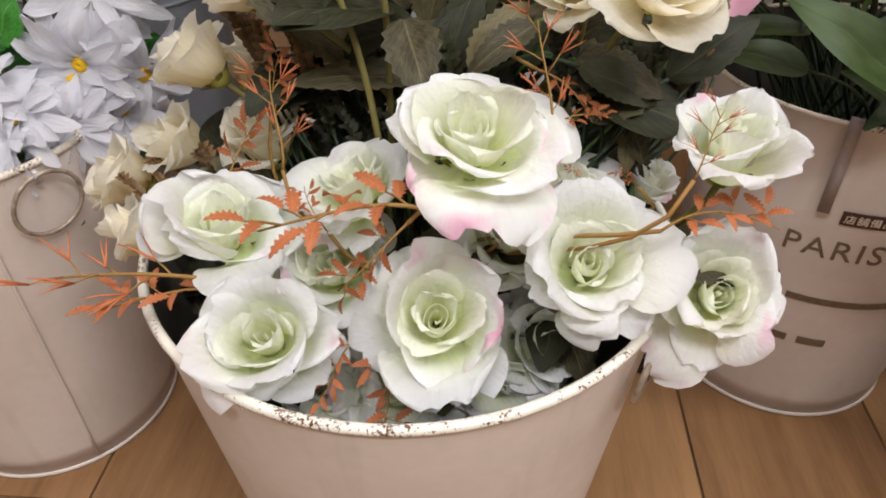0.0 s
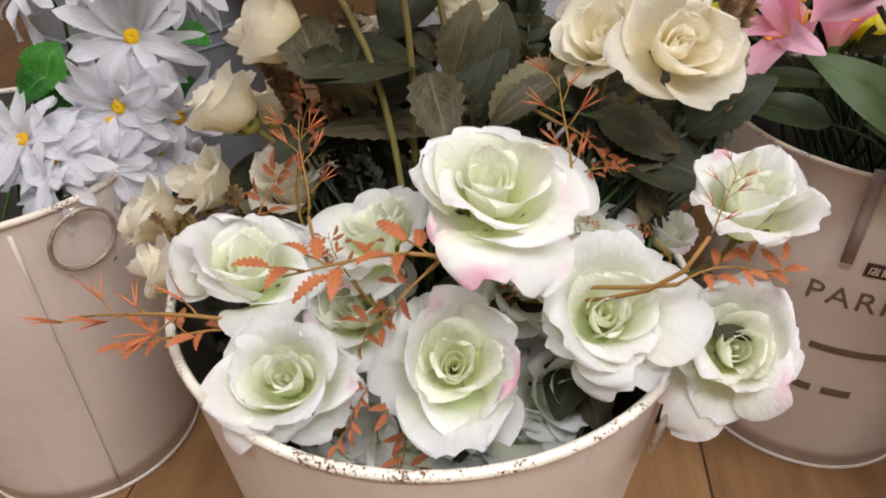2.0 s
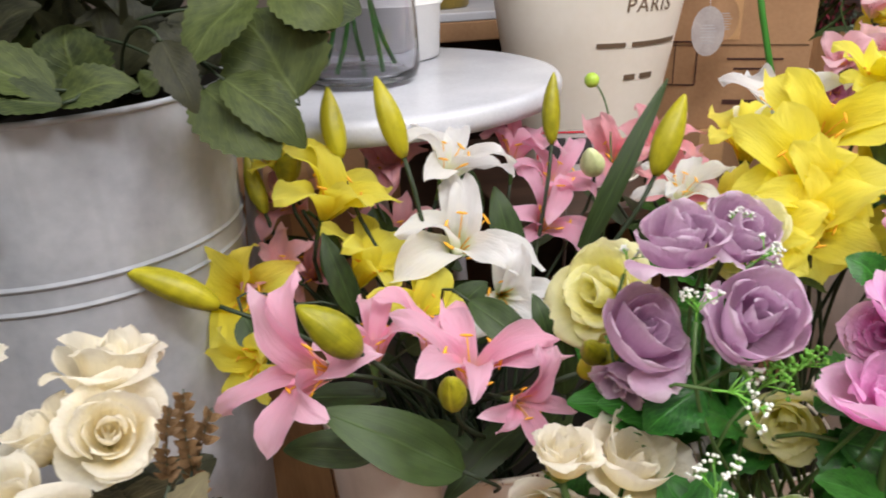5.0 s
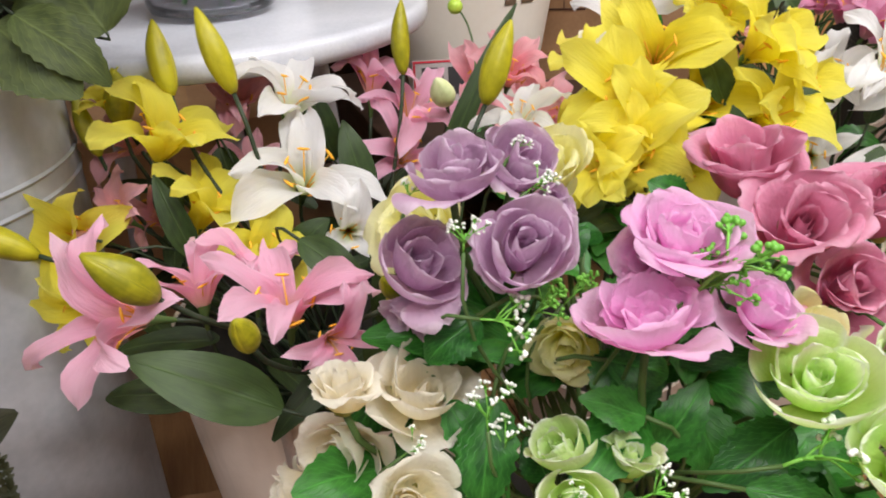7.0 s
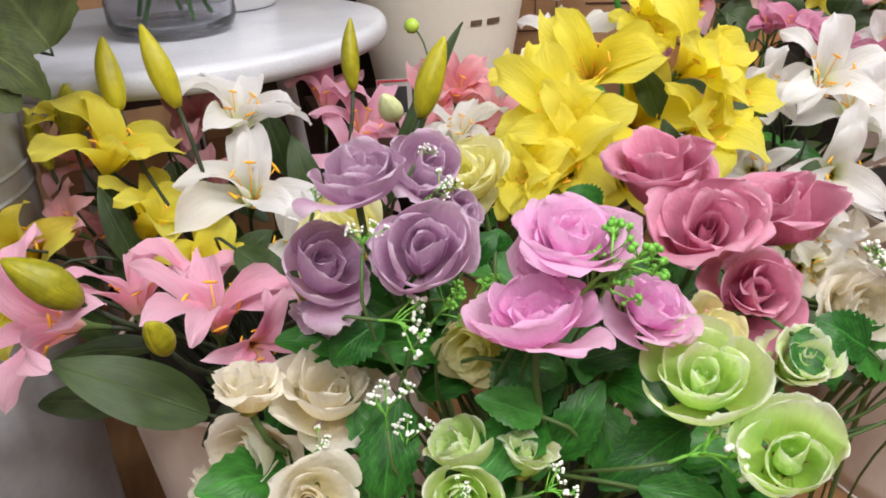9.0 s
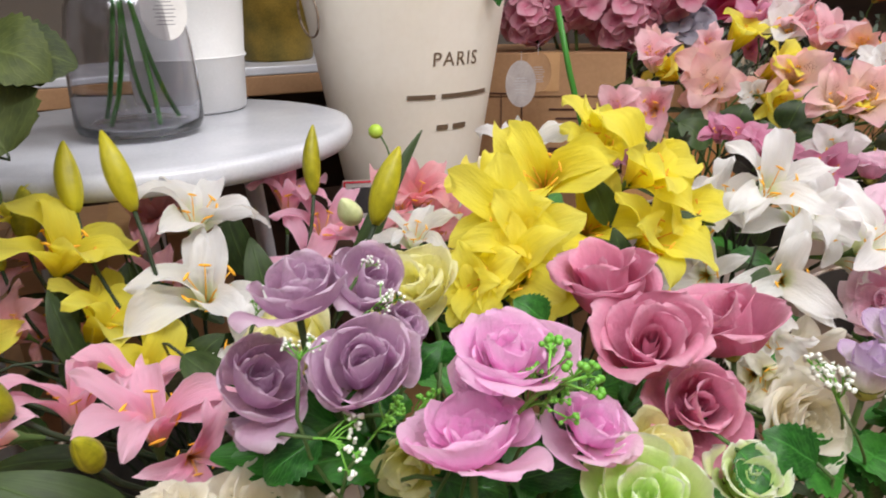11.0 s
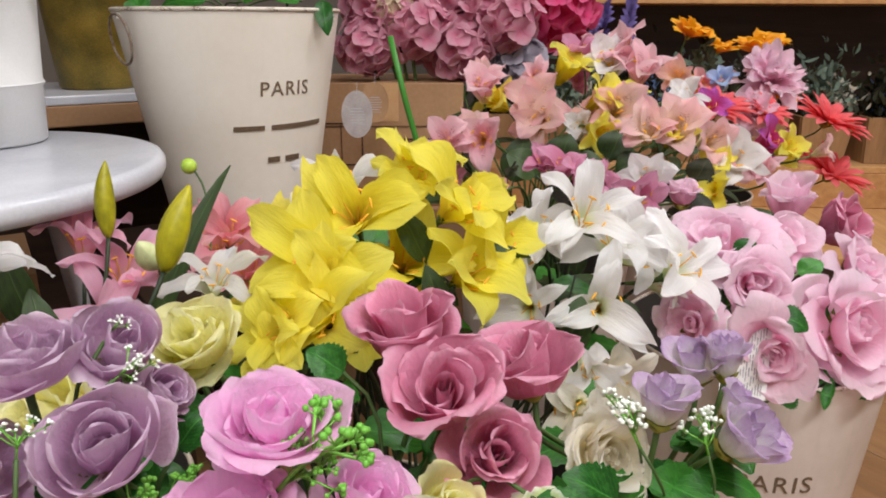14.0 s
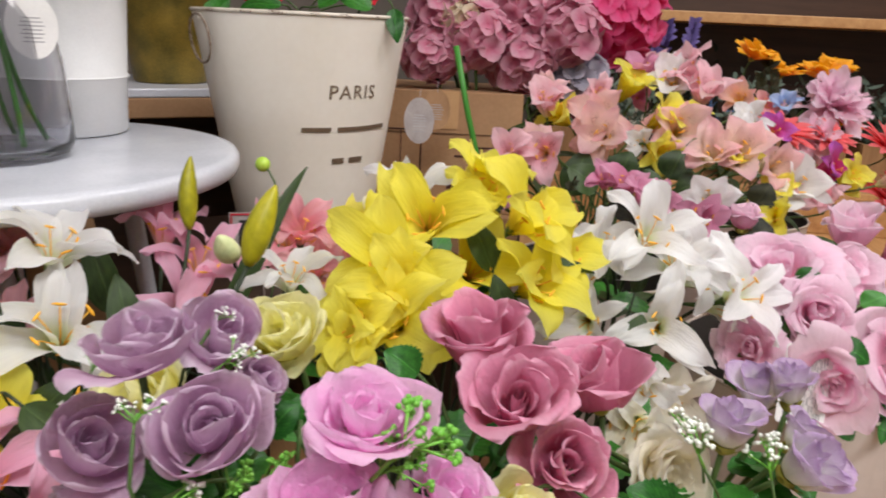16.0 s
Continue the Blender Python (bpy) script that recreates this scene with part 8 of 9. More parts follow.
under_leaf("pine", "tub", (0.111, 0.358, 0.339), (0.89, -0.14, -0.27), 0.059, 0.032)
under_leaf("pine", "tub", (0.104, 0.376, 0.337), (0.88, -0.16, -0.29), 0.077, 0.042)
under_leaf("olive", "tub", (-0.047, 0.394, 0.277), (0.09, -0.71, 0.09), 0.082, 0.045)
under_leaf("pine", "tub", (-0.028, 0.379, 0.278), (-0.59, -0.44, -0.06), 0.079, 0.043)
under_leaf("pine", "tub", (-0.045, 0.396, 0.283), (-0.45, -0.54, -0.07), 0.077, 0.043)
under_leaf("olive", "tub", (-0.048, 0.371, 0.236), (-0.07, -0.77, 0.10), 0.062, 0.034)
under_leaf("pine", "tub", (-0.056, 0.361, 0.232), (-0.77, 0.12, -0.12), 0.079, 0.043)
under_leaf("pine", "tub", (-0.059, 0.392, 0.236), (0.13, -0.72, 0.48), 0.085, 0.047)
under_leaf("olive", "tub", (0.015, 0.374, 0.173), (-0.08, -0.81, 0.22), 0.083, 0.046)
under_leaf("pine", "tub", (-0.010, 0.349, 0.202), (0.81, 0.03, -0.18), 0.071, 0.039)
under_leaf("pine", "tub", (0.013, 0.367, 0.192), (-0.46, -0.65, -0.21), 0.063, 0.035)
under_leaf("olive", "tub", (-0.088, 0.354, 0.168), (0.02, -0.83, 0.40), 0.055, 0.030)
under_leaf("pine", "tub", (-0.063, 0.361, 0.165), (-0.38, -0.72, 0.45), 0.063, 0.035)
under_leaf("pine", "tub", (-0.078, 0.379, 0.186), (-0.29, -0.76, 0.10), 0.082, 0.045)
under_leaf("olive", "tub", (0.045, 0.390, 0.289), (0.83, -0.16, -0.10), 0.076, 0.042)
under_leaf("pine", "tub", (0.055, 0.384, 0.280), (0.62, -0.58, 0.29), 0.056, 0.031)
under_leaf("pine", "tub", (0.058, 0.384, 0.296), (0.85, 0.09, -0.23), 0.054, 0.030)
under_leaf("olive", "tub", (-0.035, 0.468, 0.452), (0.05, 0.78, -0.04), 0.078, 0.043)
under_leaf("pine", "tub", (-0.070, 0.487, 0.461), (0.46, 0.68, 0.46), 0.074, 0.041)
under_leaf("pine", "tub", (-0.039, 0.474, 0.440), (-0.43, 0.64, 0.36), 0.055, 0.030)
under_leaf("olive", "tub", (0.005, 0.504, 0.449), (0.68, 0.50, 0.19), 0.062, 0.034)
under_leaf("pine", "tub", (0.010, 0.488, 0.427), (0.11, 0.83, 0.34), 0.065, 0.036)
under_leaf("pine", "tub", (0.022, 0.501, 0.436), (0.34, 0.79, 0.29), 0.064, 0.035)
under_leaf("olive", "tub", (-0.095, 0.397, 0.462), (-0.39, 0.67, 0.41), 0.067, 0.037)
under_leaf("pine", "tub", (-0.070, 0.430, 0.459), (-0.34, -0.60, 0.20), 0.065, 0.036)
under_leaf("pine", "tub", (-0.077, 0.404, 0.474), (-0.53, 0.51, -0.00), 0.063, 0.035)
under_leaf("olive", "tub", (-0.032, 0.421, 0.462), (0.09, -0.24, -0.17), 0.060, 0.033)
under_leaf("pine", "tub", (-0.043, 0.437, 0.465), (-0.38, -0.35, -0.00), 0.083, 0.046)
under_leaf("pine", "tub", (-0.027, 0.428, 0.457), (-0.35, 0.10, -0.21), 0.073, 0.040)
under_leaf("olive", "tub", (-0.103, 0.428, 0.408), (-0.36, 0.71, -0.14), 0.051, 0.028)
under_leaf("pine", "tub", (-0.103, 0.442, 0.416), (-0.38, -0.70, -0.01), 0.061, 0.034)
under_leaf("pine", "tub", (-0.086, 0.437, 0.410), (-0.72, -0.28, -0.17), 0.058, 0.032)
under_leaf("olive", "tub", (-0.133, 0.456, 0.332), (-0.73, 0.45, 0.48), 0.050, 0.028)
under_leaf("pine", "tub", (-0.167, 0.431, 0.344), (-0.17, 0.86, 0.14), 0.085, 0.047)
under_leaf("pine", "tub", (-0.147, 0.426, 0.347), (-0.27, 0.82, 0.42), 0.067, 0.037)
under_leaf("olive", "tub", (-0.170, 0.446, 0.282), (-0.16, 0.86, 0.02), 0.052, 0.029)
under_leaf("pine", "tub", (-0.195, 0.445, 0.289), (-0.15, 0.88, -0.27), 0.084, 0.046)
under_leaf("pine", "tub", (-0.182, 0.472, 0.283), (-0.87, 0.23, -0.23), 0.061, 0.034)
under_leaf("olive", "tub", (-0.232, 0.473, 0.221), (-0.92, 0.00, 0.39), 0.058, 0.032)
under_leaf("pine", "tub", (-0.231, 0.471, 0.243), (-0.92, 0.06, 0.00), 0.072, 0.040)
under_leaf("pine", "tub", (-0.210, 0.475, 0.240), (-0.82, 0.39, 0.36), 0.058, 0.032)
under_leaf("olive", "tub", (0.090, 0.496, 0.426), (0.25, 0.86, 0.36), 0.061, 0.034)
under_leaf("pine", "tub", (0.074, 0.519, 0.429), (0.82, -0.35, 0.04), 0.070, 0.039)
under_leaf("pine", "tub", (0.083, 0.519, 0.420), (0.78, -0.43, -0.14), 0.060, 0.033)
under_leaf("olive", "tub", (0.081, 0.492, 0.413), (0.89, 0.03, 0.30), 0.069, 0.038)
under_leaf("pine", "tub", (0.104, 0.491, 0.409), (0.70, 0.57, 0.05), 0.079, 0.043)
under_leaf("pine", "tub", (0.103, 0.494, 0.414), (0.44, 0.78, -0.09), 0.078, 0.043)
under_leaf("olive", "tub", (0.061, 0.496, 0.428), (0.84, -0.24, -0.09), 0.074, 0.041)
under_leaf("pine", "tub", (0.068, 0.476, 0.410), (0.69, 0.53, -0.28), 0.052, 0.028)
under_leaf("pine", "tub", (0.078, 0.475, 0.397), (-0.09, 0.87, 0.19), 0.058, 0.032)
under_leaf("olive", "tub", (0.064, 0.469, 0.412), (0.51, -0.69, 0.17), 0.079, 0.043)
under_leaf("pine", "tub", (0.074, 0.453, 0.404), (0.69, -0.52, 0.27), 0.066, 0.036)
under_leaf("pine", "tub", (0.078, 0.464, 0.412), (0.87, -0.13, 0.43), 0.066, 0.036)
under_leaf("olive", "tub", (0.089, 0.389, 0.410), (0.47, 0.74, 0.13), 0.084, 0.046)
under_leaf("pine", "tub", (0.083, 0.413, 0.421), (0.84, -0.26, -0.26), 0.084, 0.046)
under_leaf("pine", "tub", (0.077, 0.403, 0.422), (0.53, 0.68, 0.01), 0.058, 0.032)
under_leaf("olive", "tub", (-0.036, 0.515, 0.365), (0.33, 0.78, 0.30), 0.058, 0.032)
under_leaf("pine", "tub", (-0.009, 0.517, 0.348), (-0.57, 0.63, 0.38), 0.072, 0.039)
under_leaf("pine", "tub", (-0.026, 0.513, 0.370), (0.11, 0.84, -0.27), 0.056, 0.031)
under_leaf("olive", "tub", (-0.205, 0.398, 0.226), (-0.70, 0.57, 0.34), 0.061, 0.034)
under_leaf("pine", "tub", (-0.186, 0.429, 0.243), (-0.66, -0.60, 0.00), 0.050, 0.028)
under_leaf("pine", "tub", (-0.188, 0.405, 0.257), (-0.88, 0.18, -0.05), 0.051, 0.028)
under_leaf("olive", "tub", (-0.138, 0.474, 0.328), (-0.87, -0.11, 0.02), 0.084, 0.046)
under_leaf("pine", "tub", (-0.120, 0.483, 0.318), (-0.86, 0.11, 0.13), 0.078, 0.043)
under_leaf("pine", "tub", (-0.148, 0.470, 0.324), (-0.82, 0.30, -0.07), 0.053, 0.029)
under_leaf("olive", "tub", (-0.085, 0.497, 0.372), (-0.82, 0.20, 0.27), 0.061, 0.033)
under_leaf("pine", "tub", (-0.084, 0.480, 0.366), (0.46, 0.67, 0.30), 0.073, 0.040)
under_leaf("pine", "tub", (-0.048, 0.508, 0.367), (-0.77, 0.34, 0.29), 0.071, 0.039)
under_leaf("olive", "tub", (-0.132, 0.428, 0.254), (-0.56, 0.64, 0.48), 0.069, 0.038)
under_leaf("pine", "tub", (-0.122, 0.410, 0.275), (-0.54, 0.65, 0.22), 0.081, 0.045)
under_leaf("pine", "tub", (-0.112, 0.427, 0.276), (-0.24, 0.78, 0.25), 0.069, 0.038)
under_leaf("olive", "tub", (0.123, 0.423, 0.271), (0.65, -0.61, -0.06), 0.059, 0.033)
under_leaf("pine", "tub", (0.115, 0.418, 0.284), (0.84, 0.30, 0.31), 0.058, 0.032)
under_leaf("pine", "tub", (0.098, 0.397, 0.264), (0.57, 0.67, 0.28), 0.065, 0.036)
under_leaf("green", "left", (-0.377, 0.662, 0.341), (0.90, 0.09, -0.08), 0.071, 0.039)
under_leaf("green", "left", (-0.321, 0.646, 0.401), (0.75, -0.52, 0.15), 0.071, 0.039)
under_leaf("green", "left", (-0.392, 0.688, 0.336), (0.30, 0.85, 0.25), 0.076, 0.042)
under_leaf("green", "left", (-0.359, 0.611, 0.303), (0.00, 0.89, -0.05), 0.080, 0.044)
under_leaf("green", "left", (-0.360, 0.630, 0.297), (0.51, 0.74, 0.37), 0.067, 0.037)
under_leaf("green", "left", (-0.391, 0.601, 0.266), (0.58, -0.65, -0.18), 0.072, 0.039)
under_leaf("green", "left", (-0.414, 0.549, 0.221), (0.61, 0.59, 0.34), 0.075, 0.041)
under_leaf("green", "left", (-0.354, 0.600, 0.237), (0.10, 0.88, -0.22), 0.054, 0.029)
under_leaf("green", "left", (-0.407, 0.578, 0.233), (0.86, 0.01, 0.24), 0.076, 0.042)
under_leaf("green", "left", (-0.414, 0.546, 0.242), (0.71, -0.47, -0.21), 0.071, 0.039)
under_leaf("green", "left", (-0.374, 0.588, 0.255), (0.14, 0.86, 0.46), 0.053, 0.029)
under_leaf("green", "left", (-0.417, 0.668, 0.372), (0.87, -0.16, 0.08), 0.062, 0.034)
under_leaf("green", "left", (-0.409, 0.740, 0.355), (0.81, 0.44, 0.10), 0.074, 0.041)
under_leaf("green", "left", (-0.420, 0.579, 0.254), (0.80, -0.27, 0.38), 0.068, 0.037)
under_leaf("green", "left", (-0.413, 0.665, 0.373), (0.25, 0.85, -0.24), 0.059, 0.033)
under_leaf("lily", "lily", (0.237, 0.815, 0.329), (-0.86, 0.34, 0.01), 0.117, 0.029)
under_leaf("lily", "lily", (0.271, 0.774, 0.373), (0.16, 0.88, 0.31), 0.094, 0.024)
under_leaf("lily", "lily", (0.329, 0.749, 0.325), (-0.66, 0.55, 0.11), 0.082, 0.021)
under_leaf("lily", "lily", (0.340, 0.755, 0.331), (-0.73, 0.43, -0.23), 0.091, 0.023)
under_leaf("lily", "lily", (0.259, 0.690, 0.351), (-0.40, 0.81, 0.01), 0.111, 0.028)
under_leaf("lily", "lily", (0.285, 0.855, 0.426), (-0.84, 0.36, 0.21), 0.081, 0.020)
under_leaf("lily", "lily", (0.433, 0.810, 0.400), (-0.74, 0.41, 0.36), 0.117, 0.029)
under_leaf("lily", "lily", (0.468, 0.788, 0.370), (-0.52, 0.66, -0.18), 0.111, 0.028)
under_leaf("lily", "lily", (0.423, 0.759, 0.332), (0.71, 0.24, 0.04), 0.091, 0.023)
under_leaf("lily", "lily", (0.304, 0.622, 0.382), (-0.83, 0.34, -0.16), 0.098, 0.025)
under_leaf("lily", "lily", (0.341, 0.620, 0.348), (0.38, -0.79, -0.14), 0.081, 0.020)
under_leaf("lily", "lily", (0.424, 0.576, 0.366), (-0.77, -0.45, -0.11), 0.117, 0.029)
under_leaf("lily", "lily", (0.530, 0.872, 0.382), (0.69, 0.61, -0.09), 0.110, 0.028)
under_leaf("lily", "lily", (0.506, 0.840, 0.330), (0.49, 0.76, 0.48), 0.108, 0.027)
under_leaf("lily", "lily", (0.361, 0.902, 0.406), (0.06, 0.92, -0.01), 0.099, 0.025)
under_leaf("lily", "lily", (0.402, 0.867, 0.353), (-0.27, 0.86, -0.09), 0.102, 0.025)
under_leaf("lily", "lily", (0.327, 0.833, 0.347), (-0.86, 0.25, -0.29), 0.111, 0.028)
under_leaf("lily", "lily", (0.321, 0.871, 0.414), (-0.90, 0.16, -0.26), 0.100, 0.025)
under_leaf("lily", "lily", (0.238, 0.769, 0.368), (0.03, 0.91, -0.06), 0.098, 0.025)
under_leaf("lily", "yel", (0.726, 0.959, 0.359), (-0.27, 0.90, 0.27), 0.117, 0.029)
under_leaf("green", "yel", (0.713, 0.987, 0.364), (0.55, 0.76, 0.45), 0.053, 0.029)
under_leaf("lily", "yel", (0.740, 0.912, 0.320), (0.11, 0.92, 0.44), 0.092, 0.023)
under_leaf("green", "yel", (0.743, 0.924, 0.345), (0.21, 0.90, 0.10), 0.070, 0.038)
under_leaf("lily", "yel", (0.656, 0.814, 0.438), (0.28, 0.86, -0.03), 0.086, 0.021)
under_leaf("green", "yel", (0.716, 0.831, 0.424), (-0.84, 0.30, 0.29), 0.059, 0.033)
under_leaf("lily", "yel", (0.733, 0.804, 0.406), (-0.64, 0.60, -0.10), 0.091, 0.023)
under_leaf("green", "yel", (0.707, 0.803, 0.391), (0.23, 0.84, -0.19), 0.052, 0.029)
under_leaf("lily", "yel", (0.644, 0.663, 0.425), (-0.44, 0.77, 0.36), 0.100, 0.025)
under_leaf("green", "yel", (0.650, 0.660, 0.414), (-0.63, 0.61, 0.28), 0.071, 0.039)
under_leaf("green", "posy", (0.511, 0.399, 0.459), (-0.50, 0.63, -0.25), 0.074, 0.041)
under_leaf("green", "posy", (0.498, 0.423, 0.454), (-0.77, -0.35, 0.41), 0.075, 0.041)
under_leaf("green", "posy", (0.459, 0.435, 0.481), (-0.34, 0.80, 0.30), 0.059, 0.032)
under_leaf("green", "posy", (0.482, 0.432, 0.479), (-0.86, 0.07, 0.42), 0.066, 0.036)
under_leaf("green", "posy", (0.502, 0.470, 0.505), (-0.65, -0.52, -0.14), 0.053, 0.029)
under_leaf("green", "posy", (0.514, 0.453, 0.492), (-0.82, 0.08, 0.22), 0.056, 0.031)
under_leaf("green", "posy", (0.470, 0.430, 0.454), (-0.85, 0.22, 0.16), 0.082, 0.045)
under_leaf("green", "posy", (0.467, 0.430, 0.453), (-0.87, -0.01, 0.42), 0.069, 0.038)
under_leaf("green", "posy", (0.531, 0.457, 0.477), (-0.73, -0.27, -0.07), 0.054, 0.030)
under_leaf("green", "posy", (0.514, 0.431, 0.466), (-0.49, 0.64, 0.20), 0.072, 0.040)
under_leaf("green", "posy", (0.479, 0.423, 0.451), (-0.75, 0.42, -0.22), 0.072, 0.040)
under_leaf("green", "posy", (0.468, 0.469, 0.467), (-0.53, -0.69, 0.01), 0.072, 0.040)
under_leaf("green", "posy", (0.582, 0.377, 0.479), (-0.36, -0.65, -0.22), 0.052, 0.029)
under_leaf("green", "posy", (0.589, 0.374, 0.462), (-0.66, -0.29, -0.06), 0.056, 0.031)
under_leaf("green", "posy", (0.553, 0.375, 0.434), (-0.39, -0.68, -0.22), 0.065, 0.036)
under_leaf("green", "posy", (0.535, 0.344, 0.444), (-0.77, -0.33, -0.21), 0.068, 0.037)
under_leaf("green", "posy", (0.616, 0.388, 0.452), (-0.27, -0.69, 0.31), 0.054, 0.030)
under_leaf("green", "posy", (0.589, 0.365, 0.442), (0.23, -0.75, 0.05), 0.060, 0.033)
under_leaf("green", "posy", (0.584, 0.401, 0.475), (-0.56, -0.22, 0.11), 0.082, 0.045)
under_leaf("green", "posy", (0.574, 0.394, 0.454), (-0.55, -0.40, 0.35), 0.069, 0.038)
under_leaf("green", "posy", (0.661, 0.414, 0.420), (0.83, -0.16, 0.05), 0.082, 0.045)
under_leaf("green", "posy", (0.687, 0.409, 0.444), (0.71, 0.49, -0.10), 0.066, 0.037)
under_leaf("green", "posy", (0.690, 0.469, 0.434), (0.79, -0.37, 0.26), 0.076, 0.042)
under_leaf("green", "posy", (0.667, 0.477, 0.448), (0.80, -0.31, -0.23), 0.066, 0.036)
under_leaf("green", "posy", (0.700, 0.417, 0.454), (0.75, 0.46, -0.22), 0.070, 0.039)
under_leaf("green", "posy", (0.683, 0.403, 0.457), (0.76, 0.41, -0.20), 0.077, 0.042)
under_leaf("green", "posy", (0.680, 0.416, 0.408), (0.86, -0.07, 0.40), 0.082, 0.045)
under_leaf("green", "posy", (0.694, 0.424, 0.413), (0.47, -0.72, 0.04), 0.065, 0.035)
under_leaf("green", "posy", (0.621, 0.322, 0.395), (0.77, -0.38, 0.28), 0.050, 0.028)
under_leaf("green", "posy", (0.614, 0.337, 0.393), (0.66, -0.53, 0.04), 0.079, 0.044)
under_leaf("green", "posy", (0.622, 0.300, 0.380), (0.31, -0.83, 0.27), 0.072, 0.039)
under_leaf("green", "posy", (0.656, 0.289, 0.384), (-0.66, -0.59, 0.33), 0.077, 0.042)
under_leaf("green", "posy", (0.523, 0.359, 0.376), (-0.61, -0.57, -0.20), 0.057, 0.031)
under_leaf("green", "posy", (0.517, 0.391, 0.375), (-0.11, -0.80, 0.22), 0.063, 0.035)
under_leaf("green", "posy", (0.536, 0.321, 0.369), (-0.83, 0.20, 0.23), 0.070, 0.039)
under_leaf("green", "posy", (0.535, 0.344, 0.363), (-0.75, -0.38, 0.29), 0.063, 0.035)
under_leaf("green", "posy", (0.485, 0.349, 0.389), (-0.35, -0.80, -0.25), 0.059, 0.033)
under_leaf("green", "posy", (0.505, 0.306, 0.388), (-0.84, 0.27, 0.31), 0.054, 0.030)
under_leaf("green", "posy", (0.681, 0.353, 0.371), (0.70, -0.53, 0.12), 0.051, 0.028)
under_leaf("green", "posy", (0.684, 0.344, 0.373), (0.84, 0.27, 0.19), 0.075, 0.041)
under_leaf("green", "posy", (0.553, 0.432, 0.424), (-0.40, -0.50, 0.49), 0.057, 0.031)
under_leaf("green", "posy", (0.530, 0.409, 0.438), (-0.76, 0.15, -0.23), 0.058, 0.032)
under_leaf("green", "posy", (0.503, 0.560, 0.413), (-0.81, 0.39, 0.01), 0.056, 0.031)
under_leaf("green", "posy", (0.515, 0.561, 0.401), (0.30, 0.84, 0.02), 0.066, 0.036)
under_leaf("green", "posy", (0.592, 0.496, 0.445), (-0.53, 0.63, 0.25), 0.080, 0.044)
under_leaf("green", "posy", (0.604, 0.525, 0.433), (-0.70, 0.49, 0.33), 0.065, 0.036)
under_leaf("green", "posy", (0.581, 0.548, 0.446), (-0.48, 0.74, 0.05), 0.057, 0.031)
under_leaf("green", "posy", (0.575, 0.536, 0.458), (-0.63, 0.60, -0.15), 0.069, 0.038)
under_leaf("green", "posy", (0.458, 0.436, 0.394), (-0.86, -0.14, -0.01), 0.055, 0.030)
under_leaf("green", "posy", (0.434, 0.418, 0.396), (-0.87, 0.17, -0.22), 0.050, 0.028)
under_leaf("green", "posy", (0.396, 0.415, 0.376), (-0.82, 0.38, 0.44), 0.053, 0.029)
under_leaf("green", "posy", (0.386, 0.404, 0.401), (-0.86, -0.32, 0.31), 0.067, 0.037)
under_leaf("green", "posy", (0.417, 0.442, 0.341), (-0.89, -0.14, 0.13), 0.056, 0.031)
under_leaf("green", "posy", (0.403, 0.420, 0.348), (-0.67, 0.62, -0.06), 0.079, 0.043)
under_leaf("green", "posy", (0.360, 0.449, 0.321), (-0.88, -0.27, 0.18), 0.053, 0.029)
under_leaf("green", "posy", (0.383, 0.455, 0.314), (-0.66, -0.63, 0.32), 0.061, 0.033)
under_leaf("green", "posy", (0.425, 0.348, 0.345), (-0.68, 0.59, 0.21), 0.082, 0.045)
under_leaf("green", "posy", (0.421, 0.370, 0.351), (-0.88, -0.20, 0.05), 0.055, 0.030)
under_leaf("green", "posy", (0.630, 0.374, 0.413), (0.79, -0.17, -0.11), 0.060, 0.033)
under_leaf("green", "posy", (0.635, 0.384, 0.390), (0.27, -0.76, -0.22), 0.062, 0.034)
under_leaf("lily", "yel", (0.778, 0.651, 0.452), (-0.71, -0.32, 0.25), 0.098, 0.025)
under_leaf("green", "yel", (0.730, 0.683, 0.460), (-0.43, -0.66, 0.06), 0.081, 0.044)
under_leaf("lily", "yel", (0.783, 0.687, 0.457), (-0.54, -0.07, 0.36), 0.100, 0.025)
under_leaf("green", "yel", (0.778, 0.701, 0.453), (-0.19, -0.28, 0.06), 0.073, 0.040)
under_leaf("lily", "yel", (0.831, 0.689, 0.480), (-0.06, -0.77, 0.05), 0.115, 0.029)
under_leaf("green", "yel", (0.801, 0.665, 0.481), (0.57, -0.49, -0.16), 0.066, 0.036)
under_leaf("lily", "yel", (0.817, 0.673, 0.487), (0.73, 0.22, 0.42), 0.083, 0.021)
under_leaf("green", "yel", (0.799, 0.693, 0.503), (0.60, 0.19, -0.27), 0.066, 0.036)
under_leaf("lily", "yel", (0.796, 0.656, 0.404), (0.30, -0.75, 0.38), 0.114, 0.028)
under_leaf("green", "yel", (0.815, 0.657, 0.438), (0.45, -0.66, -0.04), 0.072, 0.040)
under_leaf("lily", "yel", (0.694, 0.649, 0.406), (-0.08, -0.86, 0.45), 0.118, 0.029)
under_leaf("green", "yel", (0.727, 0.607, 0.400), (-0.86, 0.02, 0.30), 0.075, 0.041)
under_leaf("lily", "yel", (0.695, 0.597, 0.414), (-0.73, -0.52, 0.45), 0.096, 0.024)
under_leaf("green", "yel", (0.671, 0.606, 0.422), (-0.46, -0.76, 0.06), 0.060, 0.033)
under_leaf("lily", "yel", (0.724, 0.634, 0.445), (-0.85, -0.02, 0.10), 0.103, 0.026)
under_leaf("green", "yel", (0.731, 0.642, 0.446), (-0.80, -0.22, -0.03), 0.071, 0.039)
